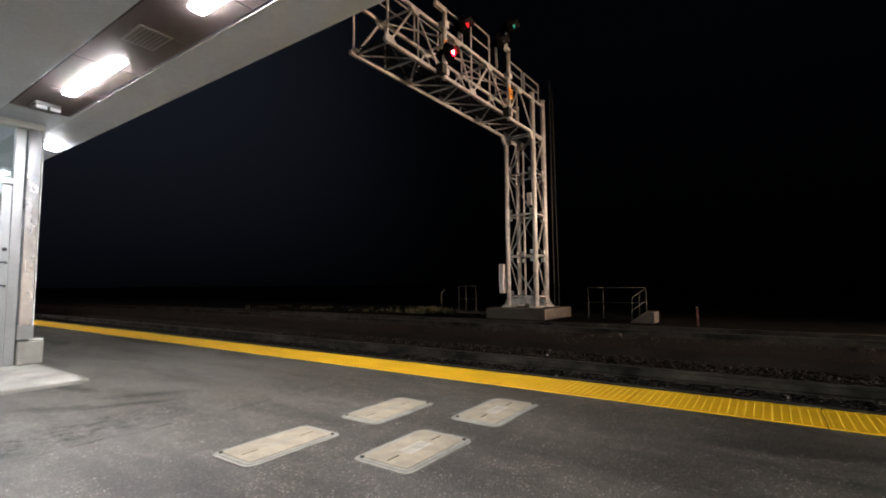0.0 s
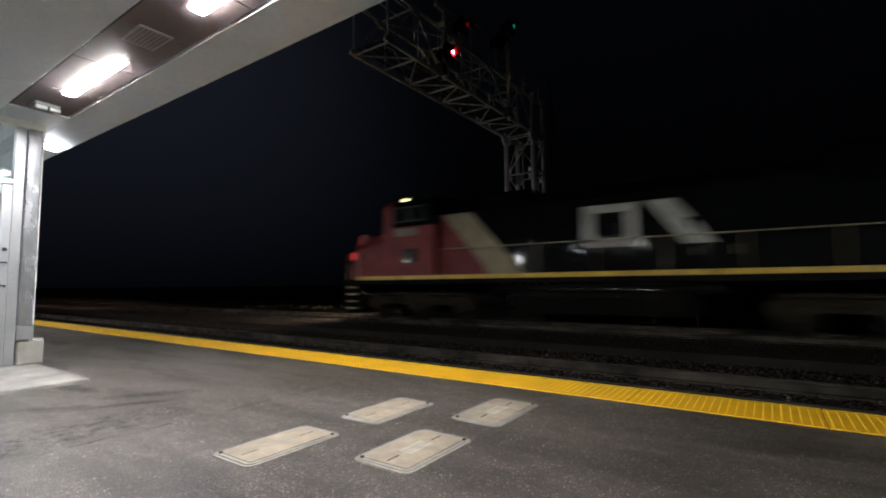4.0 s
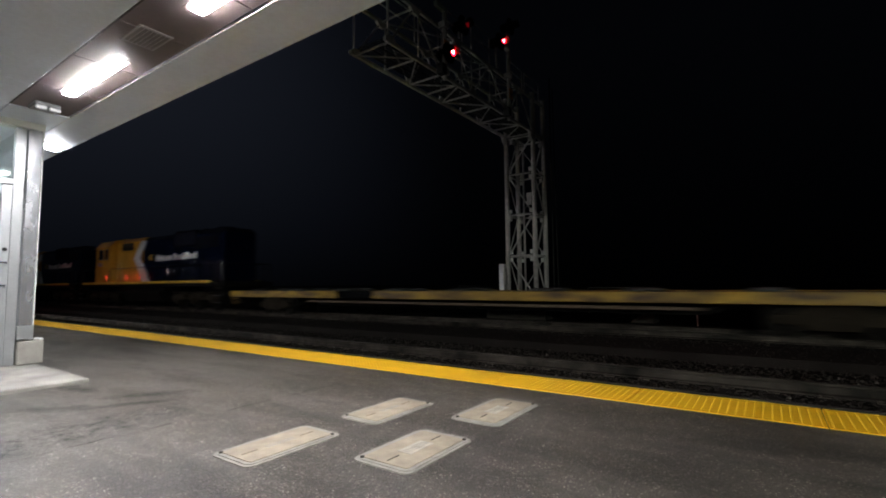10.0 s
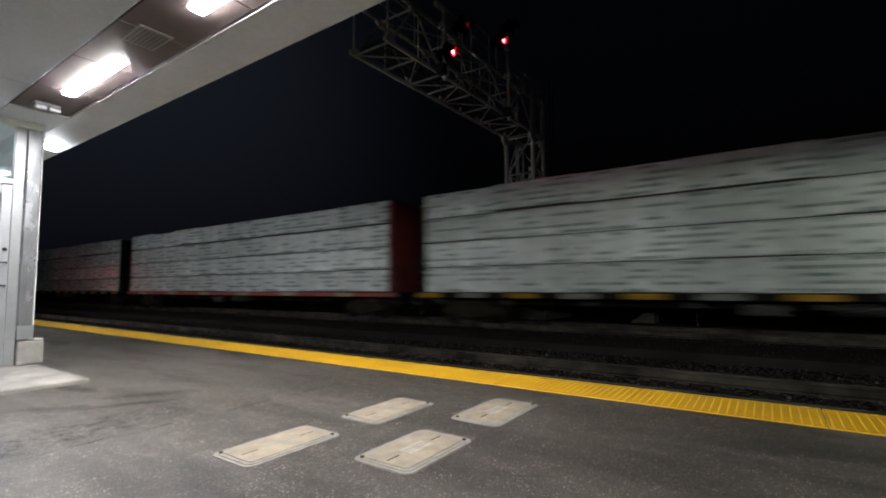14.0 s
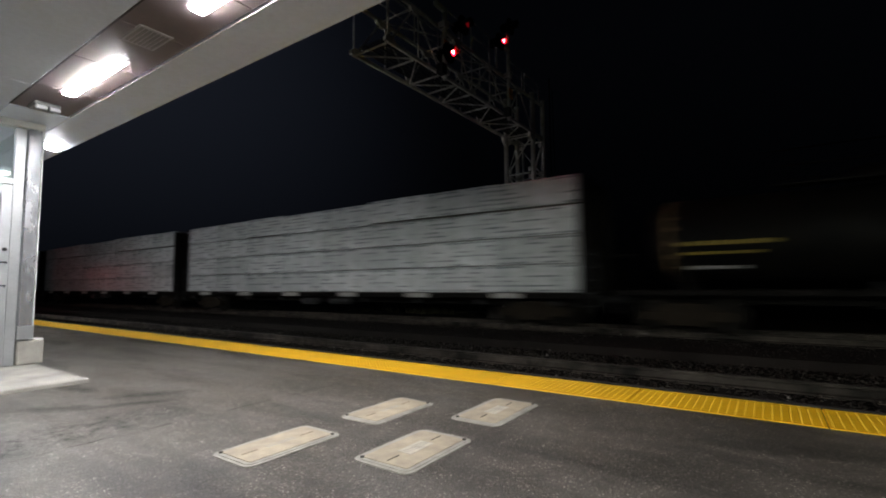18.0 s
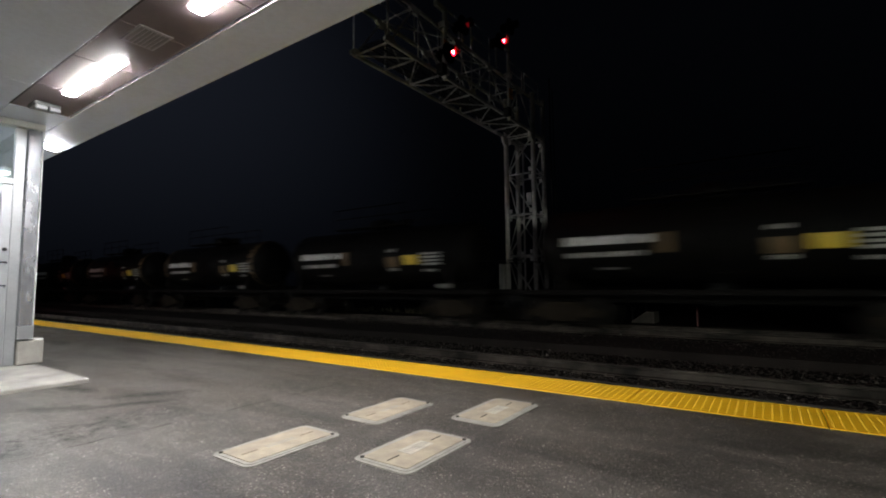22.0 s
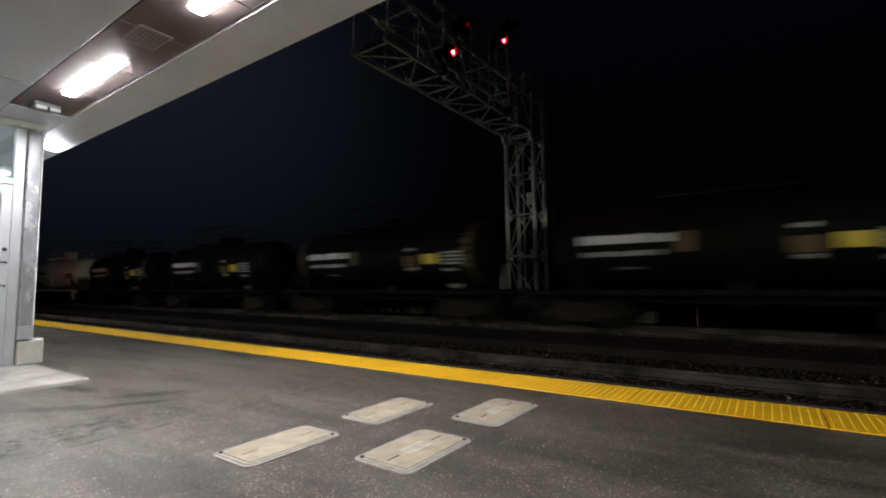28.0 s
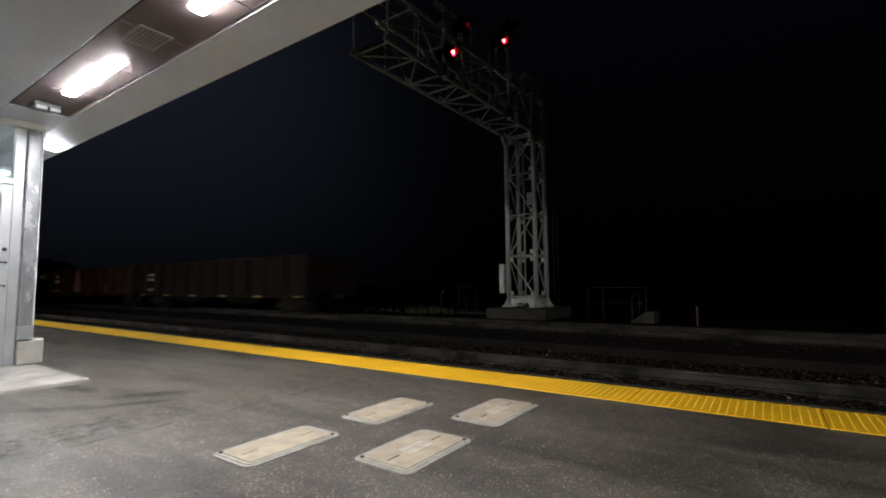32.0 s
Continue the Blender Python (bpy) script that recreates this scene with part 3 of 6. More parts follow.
def track(k, y):
    top = tagged(new("railway_track"), "two worn steel rails on timber ties in dark ballast", "railway track", "railway tracks", "structure")
    prof = [(-0.07, 0), (0.07, 0), (0.07, 0.02), (0.012, 0.04), (0.012, 0.12), (0.036, 0.135), (0.036, 0.165), (0.025, 0.172),
            (-0.025, 0.172), (-0.036, 0.165), (-0.036, 0.135), (-0.012, 0.12), (-0.012, 0.04), (-0.07, 0.02)]
    for side in (-1, 1):
        yy = y + side * 0.7525
        sh = Shape().prism([(yy + a, RAIL_Z - 0.172 + b) for a, b in prof], "x", -260, 620, 0)
        part("rail", sh, "rail", top)
        part("railhead_band", Shape().box(-260, 620, yy - 0.026, yy + 0.026, RAIL_Z - 0.002, RAIL_Z + 0.002, 0, 0.001), "rail_top", top)
    tie = Shape().box(-0.115, 0.115, -1.3, 1.3, -0.18, 0.0, 0, 0.015).mesh("tie", "tie")
    plate = Shape().box(-0.09, 0.09, -0.17, 0.17, 0.0, 0.014, 0, 0.003)
    plate.tube((0.05, 0.11, 0.0), (0.05, 0.11, 0.04), 0.02, 6)
    plate.tube((-0.05, -0.11, 0.0), (-0.05, -0.11, 0.04), 0.02, 6)
    plate = plate.mesh("tie_plate", "rail")
    rnd = random.Random(k)
    n0, n1 = (-44, 8) if k == 0 else (-40, 6)
    rest = Shape()
    for i in range(-160, 20):
        x = i * 0.56 + rnd.uniform(-0.03, 0.03)
        if n0 <= i <= n1:
            t = part("tie", tie, None, top, at=pose(x, y, RAIL_Z - 0.172 - 0.003 + rnd.uniform(-0.004, 0.002), 0, 0, rnd.uniform(-1.5, 1.5)))
            if k == 0:
                for side in (-1, 1):
                    part("tie_plate", plate, None, t, at=pose(0, side * 0.7525, 0.0))
        else:
            rest.box(x - 0.115, x + 0.115, y - 1.3, y + 1.3, RAIL_Z - 0.35, RAIL_Z - 0.175, 0)
    tagged(part("ties", rest, "tie", top), kind="stuff")


ground()
setting("track_bed", Shape().prism([(11.0, -0.70), (11.25, -0.62), (11.5, -0.462), (11.7, -0.452), (13.4, -0.47), (14.0, -0.50), (16.9, -0.50), (17.1, -0.70)], "x", -320, 620), "cinder",
        "raised brown cinder bed under the far railway track", "track bed")
for k, y in enumerate(TRACK_Y):
    track(k, y)
stones("ballast_near", -24, 5, 5.2, 8.9, 24000, 0.031, 3, "dark grey crushed stone ballast round the near track")
stones("ballast_ditch", -34, 4, 8.9, 11.2, 13000, 0.034, 4, "dark grey crushed stone in the ditch between the tracks", -0.12)
stones("cinder_bed", -40, 3, 11.5, 13.6, 7000, 0.022, 6, "loose brown cinder on the raised track bed", 0.03, "cinder")
stones("ballast_far", -44, 3, 13.6, 17.0, 12000, 0.036, 5, "dark grey crushed stone ballast round the far track")


def platform():
    deck = setting("platform", Shape().box(-120, 60, -6, 4.42, -0.62, 0.0, 0, 0.004), "asphalt",
            "wet dark asphalt station platform with pale aggregate specks", "platform")
    # an uneven paving seam across the platform
    rnd = random.Random(4)
    seam, pts = Shape(), [(-3.86 + rnd.uniform(-0.03, 0.03), -2.0 + i * 0.11) for i in range(58)]
    for (xa, ya), (xb, yb) in zip(pts, pts[1:]):
        w = rnd.uniform(0.002, 0.008)
        if rnd.random() < 0.4:
            continue
        seam.add([(xa - w, ya, 0.0008), (xa + w, ya, 0.0008), (xb + w, yb, 0.0008), (xb - w, yb, 0.0008)], [(0, 1, 2, 3)])
    part("paving_seam", seam, "dark_slot", deck, "dark crooked paving seam")
    edge = setting("platform_edge", Shape().box(-120, 60, 4.424, 5.05, -0.62, -0.012, 0, 0.006), "concrete",
                   "concrete platform edge under yellow tactile tiles", "platform edge")
    # tactile tile: a plate with raised cross bars
    sh = Shape().box(0.004, 1.396, 4.425, 5.056, -0.012, 0.004, 0, 0.003)
    for i in range(23):
        x = (i + 0.5) * 1.4 / 23
        for j in range(11):
            yy = 4.455 + j * 0.0575
            ring = [(x + r * math.cos(k * math.pi / 3), yy + r * math.sin(k * math.pi / 3), z) for r, z in ((0.0100, 0.0036), (0.0080, 0.0070), (0.0045, 0.0078)) for k in range(6)]
            sh.add(ring, [(q * 6 + k, q * 6 + (k + 1) % 6, q * 6 + 6 + (k + 1) % 6, q * 6 + 6 + k) for q in (0, 1) for k in range(6)] + [tuple(range(12, 18))], 1)
    me = sh.mesh("tactile_tile", ["yellow_tile", "yellow_ridge"])
    rnd = random.Random(8)
    for i in range(-58, 9):
        part("tactile_tile", me, None, edge, at=pose(0.31 + i * 1.4, rnd.uniform(-0.003, 0.003), rnd.uniform(-0.001, 0.001)))


platform()


def vault_cover(x0, x1, y0, y1, plate):
    w, d = x1 - x0, y1 - y0
    t = thing("vault_cover", "tan utility vault lid in a pale grey frame in wet asphalt", "utility cover",
              "utility covers in the platform", pose((x0 + x1) / 2, (y0 + y1) / 2, 0))

    def ring(w, d, r, n=5):
        pts = []
        for cx, cy, a0 in ((w / 2 - r, d / 2 - r, 0), (-w / 2 + r, d / 2 - r, 90), (-w / 2 + r, -d / 2 + r, 180), (w / 2 - r, -d / 2 + r, 270)):
            for i in range(n):
                a = radians(a0 + 90 * i / (n - 1))
                pts.append((cx + r * math.cos(a), cy + r * math.sin(a)))
        return pts

    part("frame", Shape().prism(ring(w, d, 0.06), "z", -0.02, 0.008), "cover_rim", t)
    part("lid_rim", Shape().prism(ring(w - 0.045, d - 0.045, 0.05), "z", 0.0, 0.0125), "cover_rim", t)
    lid = part("lid", Shape().prism(ring(w - 0.10, d - 0.10, 0.02), "z", 0.0, 0.0165), "cover_lid", t)
    if plate:
        part("name_plate", Shape().box(-0.055, 0.055, -0.12, 0.12, 0.012, 0.0195, 0, 0.003), "cover_plate", lid, "pale raised plate")
    for s in (-1, 1):
        part("lift_slot", Shape().box(-0.006, 0.006, s * 0.22 - 0.055, s * 0.22 + 0.055, 0.012, 0.0178, 0, 0.001), "dark_slot" if plate else "worn_slot", lid)
        part("bolt", Shape().tube((s * (w / 2 - 0.05), s * (d / 2 - 0.05), 0.0), (s * (w / 2 - 0.05), s * (d / 2 - 0.05), 0.0185), 0.014, 10), "dark_slot", t)
    rnd = random.Random(int(x0 * 100))
    for i in range(9):
        y = -0.10 + i * 0.025
        part("lettering", Shape().box(-0.03 + rnd.uniform(0, 0.01), 0.03, y, y + 0.012, 0.014, 0.0206 if plate else 0.0174, 0, 0.001),
             "cover_rim", lid)


for x0, x1, y0, y1, plate in ((-2.94, -2.53, 1.64, 2.38, False), (-2.90, -2.48, 2.68, 3.44, False), (-2.13, -1.69, 3.13, 3.91, True),
                              (-2.14, -1.69, 2.08, 2.79, True)):
    vault_cover(x0, x1, y0, y1, plate)


# ---- canopy ----
CEIL = 3.30


def canopy():
    # unseen right end is drawn out to 14 m to cut the fill panes' light
    x0, x1 = -50.0, 14.0
    top = tagged(new("canopy_roof"), "off-white station canopy with a recessed brown ceiling strip", "canopy", "", "structure")
    part("fascia", Shape().box(x0, x1, 2.16, 2.65, CEIL, CEIL + 0.42, 0, 0.002), "fascia", top)
    # white strip added to draw the fascia's lamp-lit inner edge
    part("light_lip", Shape().box(-7.95, x1, 2.148, 2.158, CEIL - 0.001, CEIL + 0.004, 0, 0.001), "white_metal", top)
    part("roof_deck", Shape().box(x0, x1, -6.0, 2.155, CEIL + 0.10, CEIL + 0.42, 0, 0.01), "fascia", top)
    part("end_soffit", Shape().box(x0, -7.52, 1.545, 2.155, CEIL, CEIL + 0.095, 0, 0.004), "soffit", top)
    # white soffit in panels, brown strip in sheets
    for i in range(22):
        a = x0 + i * 2.895
        part("soffit_panel", Shape().box(a + 0.003, a + 2.892, -6.0, 1.535, CEIL, CEIL + 0.095, 0, 0.004), "soffit", top)
    part("shadow_gap", Shape().box(-7.5, x1, 1.538, 1.556, CEIL + 0.006, CEIL + 0.09, 0, 0.002), "dark_slot", top)
    for i in range(20):
        a = -7.515 + i * 1.04
        part("ceiling_sheet", Shape().box(a + 0.003, a + 1.037, 1.56, 2.136, CEIL + 0.014, CEIL + 0.095, 0, 0.003), "brown_metal", top)


def strip_light(x):
    t = thing("ceiling_light", "lit white flush diffuser lamp in the brown canopy strip", "ceiling light", "canopy lights",
              pose(x, 1.865, CEIL + 0.0135))
    part("housing", Shape().box(-0.742, 0.742, -0.093, 0.093, -0.0035, 0.0, 0, 0.001), "brown_metal", t)
    pts = []
    for cx, cy, a0 in ((0.680, 0.027, 0), (-0.680, 0.027, 90), (-0.680, -0.027, 180), (0.680, -0.027, 270)):
        pts += [(cx + 0.034 * math.cos(radians(a0 + k * 22.5)), cy + 0.034 * math.sin(radians(a0 + k * 22.5))) for k in range(5)]
    part("diffuser", Shape().prism(pts, "z", -0.0190, -0.004), "diffuser", t)


def ceiling_vent(x):
    t = thing("ceiling_vent", "flush square pale grille in the brown canopy strip", "vent", "canopy vents", pose(x, 1.83, CEIL + 0.0135))
    part("frame", Shape().box(-0.20, 0.20, -0.14, 0.14, -0.008, 0.0, 0, 0.003), "vent", t)
    for i in range(7):
        y = -0.105 + i * 0.035
        part("slat", Shape().box(-0.175, 0.175, y - 0.013, y + 0.013, -0.0115, -0.0085, 0, 0.001), "vent_slat", t)


canopy()
for i in range(2):
    strip_light(-5.89 + 2.87 * i)
for i in (0, 2):
    ceiling_vent(-4.52 + 2.87 * i)


def small_fittings():
    t = thing("emergency_light", "small white emergency light with two lamp heads on the ceiling", "emergency light", "",
              pose(-7.25, 1.82, CEIL + 0.0135))
    part("body", Shape().box(-0.14, 0.14, -0.13, 0.13, -0.05, 0.0, 0, 0.012), "grey_plastic", t)
    for s in (-1, 1):
        part("lamp_head", Shape().box(0.075, 0.165, s * 0.066 - 0.058, s * 0.066 + 0.058, -0.105, -0.052, 0, 0.012), "grey_plastic", t)
    for i in range(14):
        dome_light(-9.1 - 2.81 * i)


def dome_light(x):
    t = thing("dome_light", "glowing white dome lamp under the canopy edge", "ceiling light", "dome lamps under the canopy",
              pose(x, 2.42, CEIL))
    part("base_plate", Shape().tube((0, 0, -0.025), (0, 0, 0), 0.125, 20), "white_metal", t)
    sh = Shape()
    for k in range(5):
        a0, a1 = radians(90 * k / 5), radians(90 * (k + 1) / 5)
        sh.tube((0, 0, -0.026 - 0.075 * math.sin(a0)), (0, 0, -0.026 - 0.075 * math.sin(a1)), 0.120 * math.cos(a0), 20, 0, max(0.004, 0.120 * math.cos(a1)), True, k == 4)
    part("globe", sh, "dome" if x > -10 else "dome_far", t)


small_fittings()


# ---- waiting shelter with door ----
def shelter():
    wx = -8.10
    setting("shelter_slab", Shape().box(-16.0, -6.30, -4.0, 2.11, -0.1, 0.045, 0, 0.012), "concrete", "pale concrete slab under the glazed shelter", "slab")
    col = thing("steel_column", "brushed stainless clad column on a concrete block", "column", "", pose(wx, 2.03, 0))
    part("base_block", Shape().box(-0.30, 0.0, -0.135, 0.145, 0.047, 0.36, 0, 0.015), "concrete", col, "worn concrete block")
    part("base_plate", Shape().box(-0.26, -0.02, -0.02, 0.14, 0.361, 0.380, 0, 0.003), "white_metal", col, "pale steel base plate")
    part("cladding", Shape().box(-0.20, 0.0, -0.142, 0.012, 0.381, CEIL - 0.092, 0, 0.012), "steel", col, "brushed steel cladding")
    part("edge_trim", Shape().box(-0.03, 0.002, 0.0125, 0.024, 0.381, CEIL - 0.092, 0, 0.003), "white_metal", col, "pale edge trim")
    part("shoe", Shape().box(-0.21, 0.004, -0.146, 0.0245, 0.3805, 0.56, 0, 0.004), "aluminium", col, "aluminium kick cover")
    # front wall with the door
    top = tagged(new("shelter_wall"), "grey aluminium shelter front with a glazed door and transom", "shelter wall", "", "structure")
    part("head_rail", Shape().box(wx - 0.20, wx + 0.012, -4.0, 2.058, CEIL - 0.09, CEIL - 0.004, 0, 0.006), "white_metal", top, "pale head rail")
    part("transom_rail", Shape().box(wx - 0.09, wx - 0.004, -4.0, 1.765, 2.42, 2.50, 0, 0.006), "aluminium", top)
    part("mullion", Shape().box(wx - 0.14, wx - 0.05, 1.770, 1.884, 0.048, CEIL - 0.094, 0, 0.006), "aluminium", top)
    part("mullion", Shape().box(wx - 0.10, wx, 0.68, 0.78, 0.048, 2.418, 0, 0.006), "aluminium", top)
    part("transom_pane", Shape().box(wx - 0.055, wx - 0.045, -4.0, 1.768, 2.502, CEIL - 0.092, 0, 0.001), "glass", top)
    part("side_pane", Shape().box(wx - 0.055, wx - 0.045, -4.0, 0.678, 0.05, 2.418, 0, 0.001), "glass", top)
    door = tagged(new("door_1"), "closed pale grey aluminium door with a tall glass pane", "door", "", "structure")
    part("stile", Shape().box(wx - 0.065, wx - 0.015, 1.655, 1.765, 0.06, 2.415, 0, 0.006), "aluminium", door)
    part("stile", Shape().box(wx - 0.065, wx - 0.015, 0.785, 0.895, 0.06, 2.415, 0, 0.006), "aluminium", door)
    part("top_rail", Shape().box(wx - 0.065, wx - 0.015, 0.897, 1.653, 2.29, 2.415, 0, 0.006), "aluminium", door)
    part("bottom_rail", Shape().box(wx - 0.065, wx - 0.015, 0.897, 1.653, 0.06, 0.34, 0, 0.006), "aluminium", door)
    part("pane", Shape().box(wx - 0.045, wx - 0.037, 0.897, 1.653, 0.342, 2.288, 0, 0.001), "glass", door)
    h = part("pull_handle", Shape().tube((wx + 0.06, 1.60, 1.02), (wx + 0.06, 1.60, 1.46), 0.013, 10), "steel", door, "steel pull handle")
    for z in (1.09, 1.39):
        part("bracket", Shape().tube((wx - 0.012, 1.735, z - 0.02), (wx + 0.02, 1.735, z), 0.011, 8).tube((wx + 0.02, 1.735, z), (wx + 0.06, 1.60, z), 0.011, 8), "steel", h)
    part("lock", Shape().tube((wx - 0.014, 1.715, 1.56), (wx + 0.012, 1.715, 1.56), 0.024, 12), "dark_steel", door)
    # inside and platform-side glazing
    setting("shelter_rear_wall", Shape().box(-11.6, -11.5, -4.0, 1.8, 0.046, CEIL - 0.004, 0, 0.004), "white_metal", "white wall inside the shelter", "wall")
    side = tagged(new("shelter_side"), "glazed shelter side along the platform", "shelter wall", "", "structure")
    for i in range(2):
        x = -11.35 + i * 1.5
        part("post", Shape().box(x, x + 0.07, 1.79, 1.87, 0.046, CEIL - 0.1, 0, 0.005), "aluminium", side)
        part("pane", Shape().box(x + 0.072, x + 1.498, 1.825, 1.835, 0.40, CEIL - 0.1, 0, 0.001), "glass", side)
    t = thing("interior_light", "lit white panel lamp inside the shelter", "ceiling light", "", pose(-9.6, 0.6, CEIL - 0.002))
    part("frame", Shape().box(-0.62, 0.62, -0.17, 0.17, -0.03, 0.0, 0, 0.005), "white_metal", t)
    part("diffuser", Shape().box(-0.59, 0.59, -0.14, 0.14, -0.05, -0.031, 0, 0.004), "interior", t)
    # two walls added out of view to carry the fill lamps
    setting("station_wall", Shape().box(-50.0, 14.0, -6.3, -6.01, -0.1, CEIL + 0.42, 0, 0.01), "building", "added pale wall behind the camera", "wall")
    setting("station_front", Shape().box(-50.0, -11.61, 1.60, 1.86, 0.0, CEIL - 0.004, 0, 0.01), "building", "added pale station front, hidden beyond the shelter", "wall")
    # added lamps, hidden beyond the shelter, that light train and tower
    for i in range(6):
        t = thing("wall_lamp", "added unseen wall lamp that lights the train", "wall lamp", "wall lamps", pose(-13.0 - 4.0 * i, 1.865, 2.45))
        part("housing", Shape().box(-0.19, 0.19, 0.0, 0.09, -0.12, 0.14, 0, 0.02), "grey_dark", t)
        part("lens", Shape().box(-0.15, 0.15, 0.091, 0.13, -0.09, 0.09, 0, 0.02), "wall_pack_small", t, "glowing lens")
        # added to cut the lamp's light off the truss
        part("visor", Shape().box(-0.20, 0.20, 0.088, 0.41, 0.142, 0.150, 0, 0.003), "grey_dark", t, "added visor that keeps light off the truss")
    # glowing band added out of view to light the train's right end
    win = tagged(new("window_1"), "added unseen window band that lights the train", "window", "", "structure")
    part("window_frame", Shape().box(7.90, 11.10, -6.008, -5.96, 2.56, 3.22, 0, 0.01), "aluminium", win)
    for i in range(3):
        part("pane", Shape().box(8.0 + i * 1.02, 8.98 + i * 1.02, -5.955, -5.945, 2.62, 3.14, 0, 0.002), "wall_pack", win, "glowing fill pane")


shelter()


# ---- signal bridge ----
def signal_bridge():
    xl, xr, yb, ye = -9.30, -8.02, 19.55, 9.0
    yf = 18.42
    z0, z1, zt = 7.56, 9.05, 9.30
    t = thing("signal_bridge", "galvanised steel lattice cantilever signal bridge over the tracks", "signal bridge")
    part("footing", Shape().box(-9.86, -7.20, 17.35, 20.3, -0.6, 0.06, 0, 0.03), "old_concrete", t, "weathered concrete footing")
    for x in (xl, xr):
        for y in (yf, yb):
            leg = part("leg", Shape().tube((x, y, 0.14), (x, y, zt), 0.102, 14), "galv", t)
            sh = Shape().box(x - 0.24, x + 0.24, y - 0.24, y + 0.24, 0.064, 0.10, 0, 0.006)
            for a, b in ((-1, -1), (1, -1), (1, 1), (-1, 1)):
                sh.tube((x + a * 0.19, y + b * 0.19, 0.10), (x + a * 0.19, y + b * 0.19, 0.15), 0.022, 6)
            sh.tube((x, y, 0.10), (x, y, 0.145), 0.17, 14, 0, 0.13)
            part("foot_plate", sh, "galv", leg)
            part("cap", Shape().tube((x, y, zt), (x, y, zt + 0.03), 0.12, 14), "galv", leg)
    levels = [0.51, 2.27, 4.05, 5.84, 7.46]
    faces = [((xl, yf), (xr, yf), 0), ((xl, yb), (xr, yb), 1), ((xl, yf), (xl, yb), 0), ((xr, yf), (xr, yb), 0)]
    for (xa, ya), (xb, yc), odd in faces:
        across = ya == yc
        dx, dy = (1, 0) if across else (0, 1)
        span = (xb - xa) + (yc - ya)

        def at(q, z):
            return (xa + dx * q, ya + dy * q, z)
        for k, z in enumerate(levels):
            part("strut", Shape().tube(at(0.12, z), at(span - 0.12, z), 0.040, 10), "galv", t)
            for q in (0.17, span - 0.17):
                for z2 in (z - 0.16, z + 0.16):
                    p = at(q, z2)
                    wide, deep = (0.07, 0.008) if across else (0.008, 0.07)
                    plate = Shape().box(p[0] - wide, p[0] + wide, p[1] - deep, p[1] + deep, z2 - 0.09, z2 + 0.09, 0, 0.004)
                    part("splice_plate" if k == 1 else "gusset", plate, "galv_new" if k == 1 else "galv", t)
            if k < 4:
                up = (k + odd) % 2 == 1
                a, b = (at(0.16, z + 0.17), at(span - 0.16, levels[k + 1] - 0.17)) if up else (at(0.16, levels[k + 1] - 0.17), at(span - 0.16, z + 0.17))
                w = 0.052 if (xa, ya) != (xl, yb) and xb == xr else 0.034
                part("brace", Shape().beam(a, b, w, w), "galv", t)
    # arched tie plates between the feet
    for y in (yf, yb):
        pts = [(xl + 0.08, 0.105), (xl + 0.30, 0.105), (xl + 0.42, 0.27), (xr - 0.42, 0.27), (xr - 0.30, 0.105), (xr - 0.08, 0.105), (xr - 0.08, 0.66), (xr - 0.20, 0.44), (xl + 0.20, 0.44), (xl + 0.08, 0.66)]
        part("foot_tie", Shape().prism(pts, "y", y - 0.012, y + 0.012), "galv", t)
        for x, sgn in ((xl, -1), (xr, 1)):
            part("foot_rib", Shape().prism([(x + sgn * 0.09, 0.105), (x + sgn * 0.26, 0.105), (x + sgn * 0.09, 0.44)], "y", y - 0.010, y + 0.010), "galv", t)
    # cantilever box truss
    for x in (xl, xr):
        part("chord", Shape().box(x - 0.045, x + 0.045, ye, yb, z0 - 0.05, z0 + 0.05, 0, 0.01), "galv", t)
        part("chord", Shape().box(x - 0.045, x + 0.045, ye, yb, z1 - 0.05, z1 + 0.05, 0, 0.01), "galv", t)
    low = [ye + 0.12, 11.55, 13.40, 16.05, yf]
    high = [10.20, 12.45, 14.60, 17.10]
    for x in (xl, xr):
        for i, y in enumerate(high):
            part("diagonal", Shape().beam((x, low[i], z0), (x, y, z1), 0.034, 0.052), "galv", t)
            part("diagonal", Shape().beam((x, y, z1), (x, low[i + 1], z0), 0.034, 0.052), "galv", t)
            part("gusset", Shape().prism([(y - 0.22, z1 + 0.04), (y - 0.22, z1 - 0.08), (y - 0.08, z1 - 0.20), (y + 0.08, z1 - 0.20), (y + 0.22, z1 - 0.08), (y + 0.22, z1 + 0.04)], "x", x - 0.050, x + 0.050), "galv", t)
        for y in low[:4]:
            part("gusset", Shape().prism([(y - 0.20, z0 - 0.03), (y + 0.20, z0 - 0.03), (y + 0.20, z0 + 0.07), (y + 0.07, z0 + 0.18), (y - 0.07, z0 + 0.18), (y - 0.20, z0 + 0.07)], "x", x - 0.050, x + 0.050), "galv", t)
        for y in (ye + 0.05, 10.38, 13.37, 14.64, 16.9):
            part("post", Shape().tube((x, y, z0), (x, y, z1), 0.026, 8), "galv", t)
    for y in low + [10.30, 12.48, 14.72, 17.2]:
        part("cross_strut", Shape().beam((xl, y, z0), (xr, y, z0), 0.04, 0.05), "galv", t)
    for i, y in enumerate(high):
        part("cross_strut", Shape().beam((xl, y, z1), (xr, y, z1), 0.04, 0.05), "galv", t)
        for ya, yc in ((low[i], y + 0.10), (y + 0.10, low[i + 1])):
            a, b = ((xl, ya, z0), (xr, yc, z0)) if ya == low[i] else ((xr, ya, z0), (xl, yc, z0))
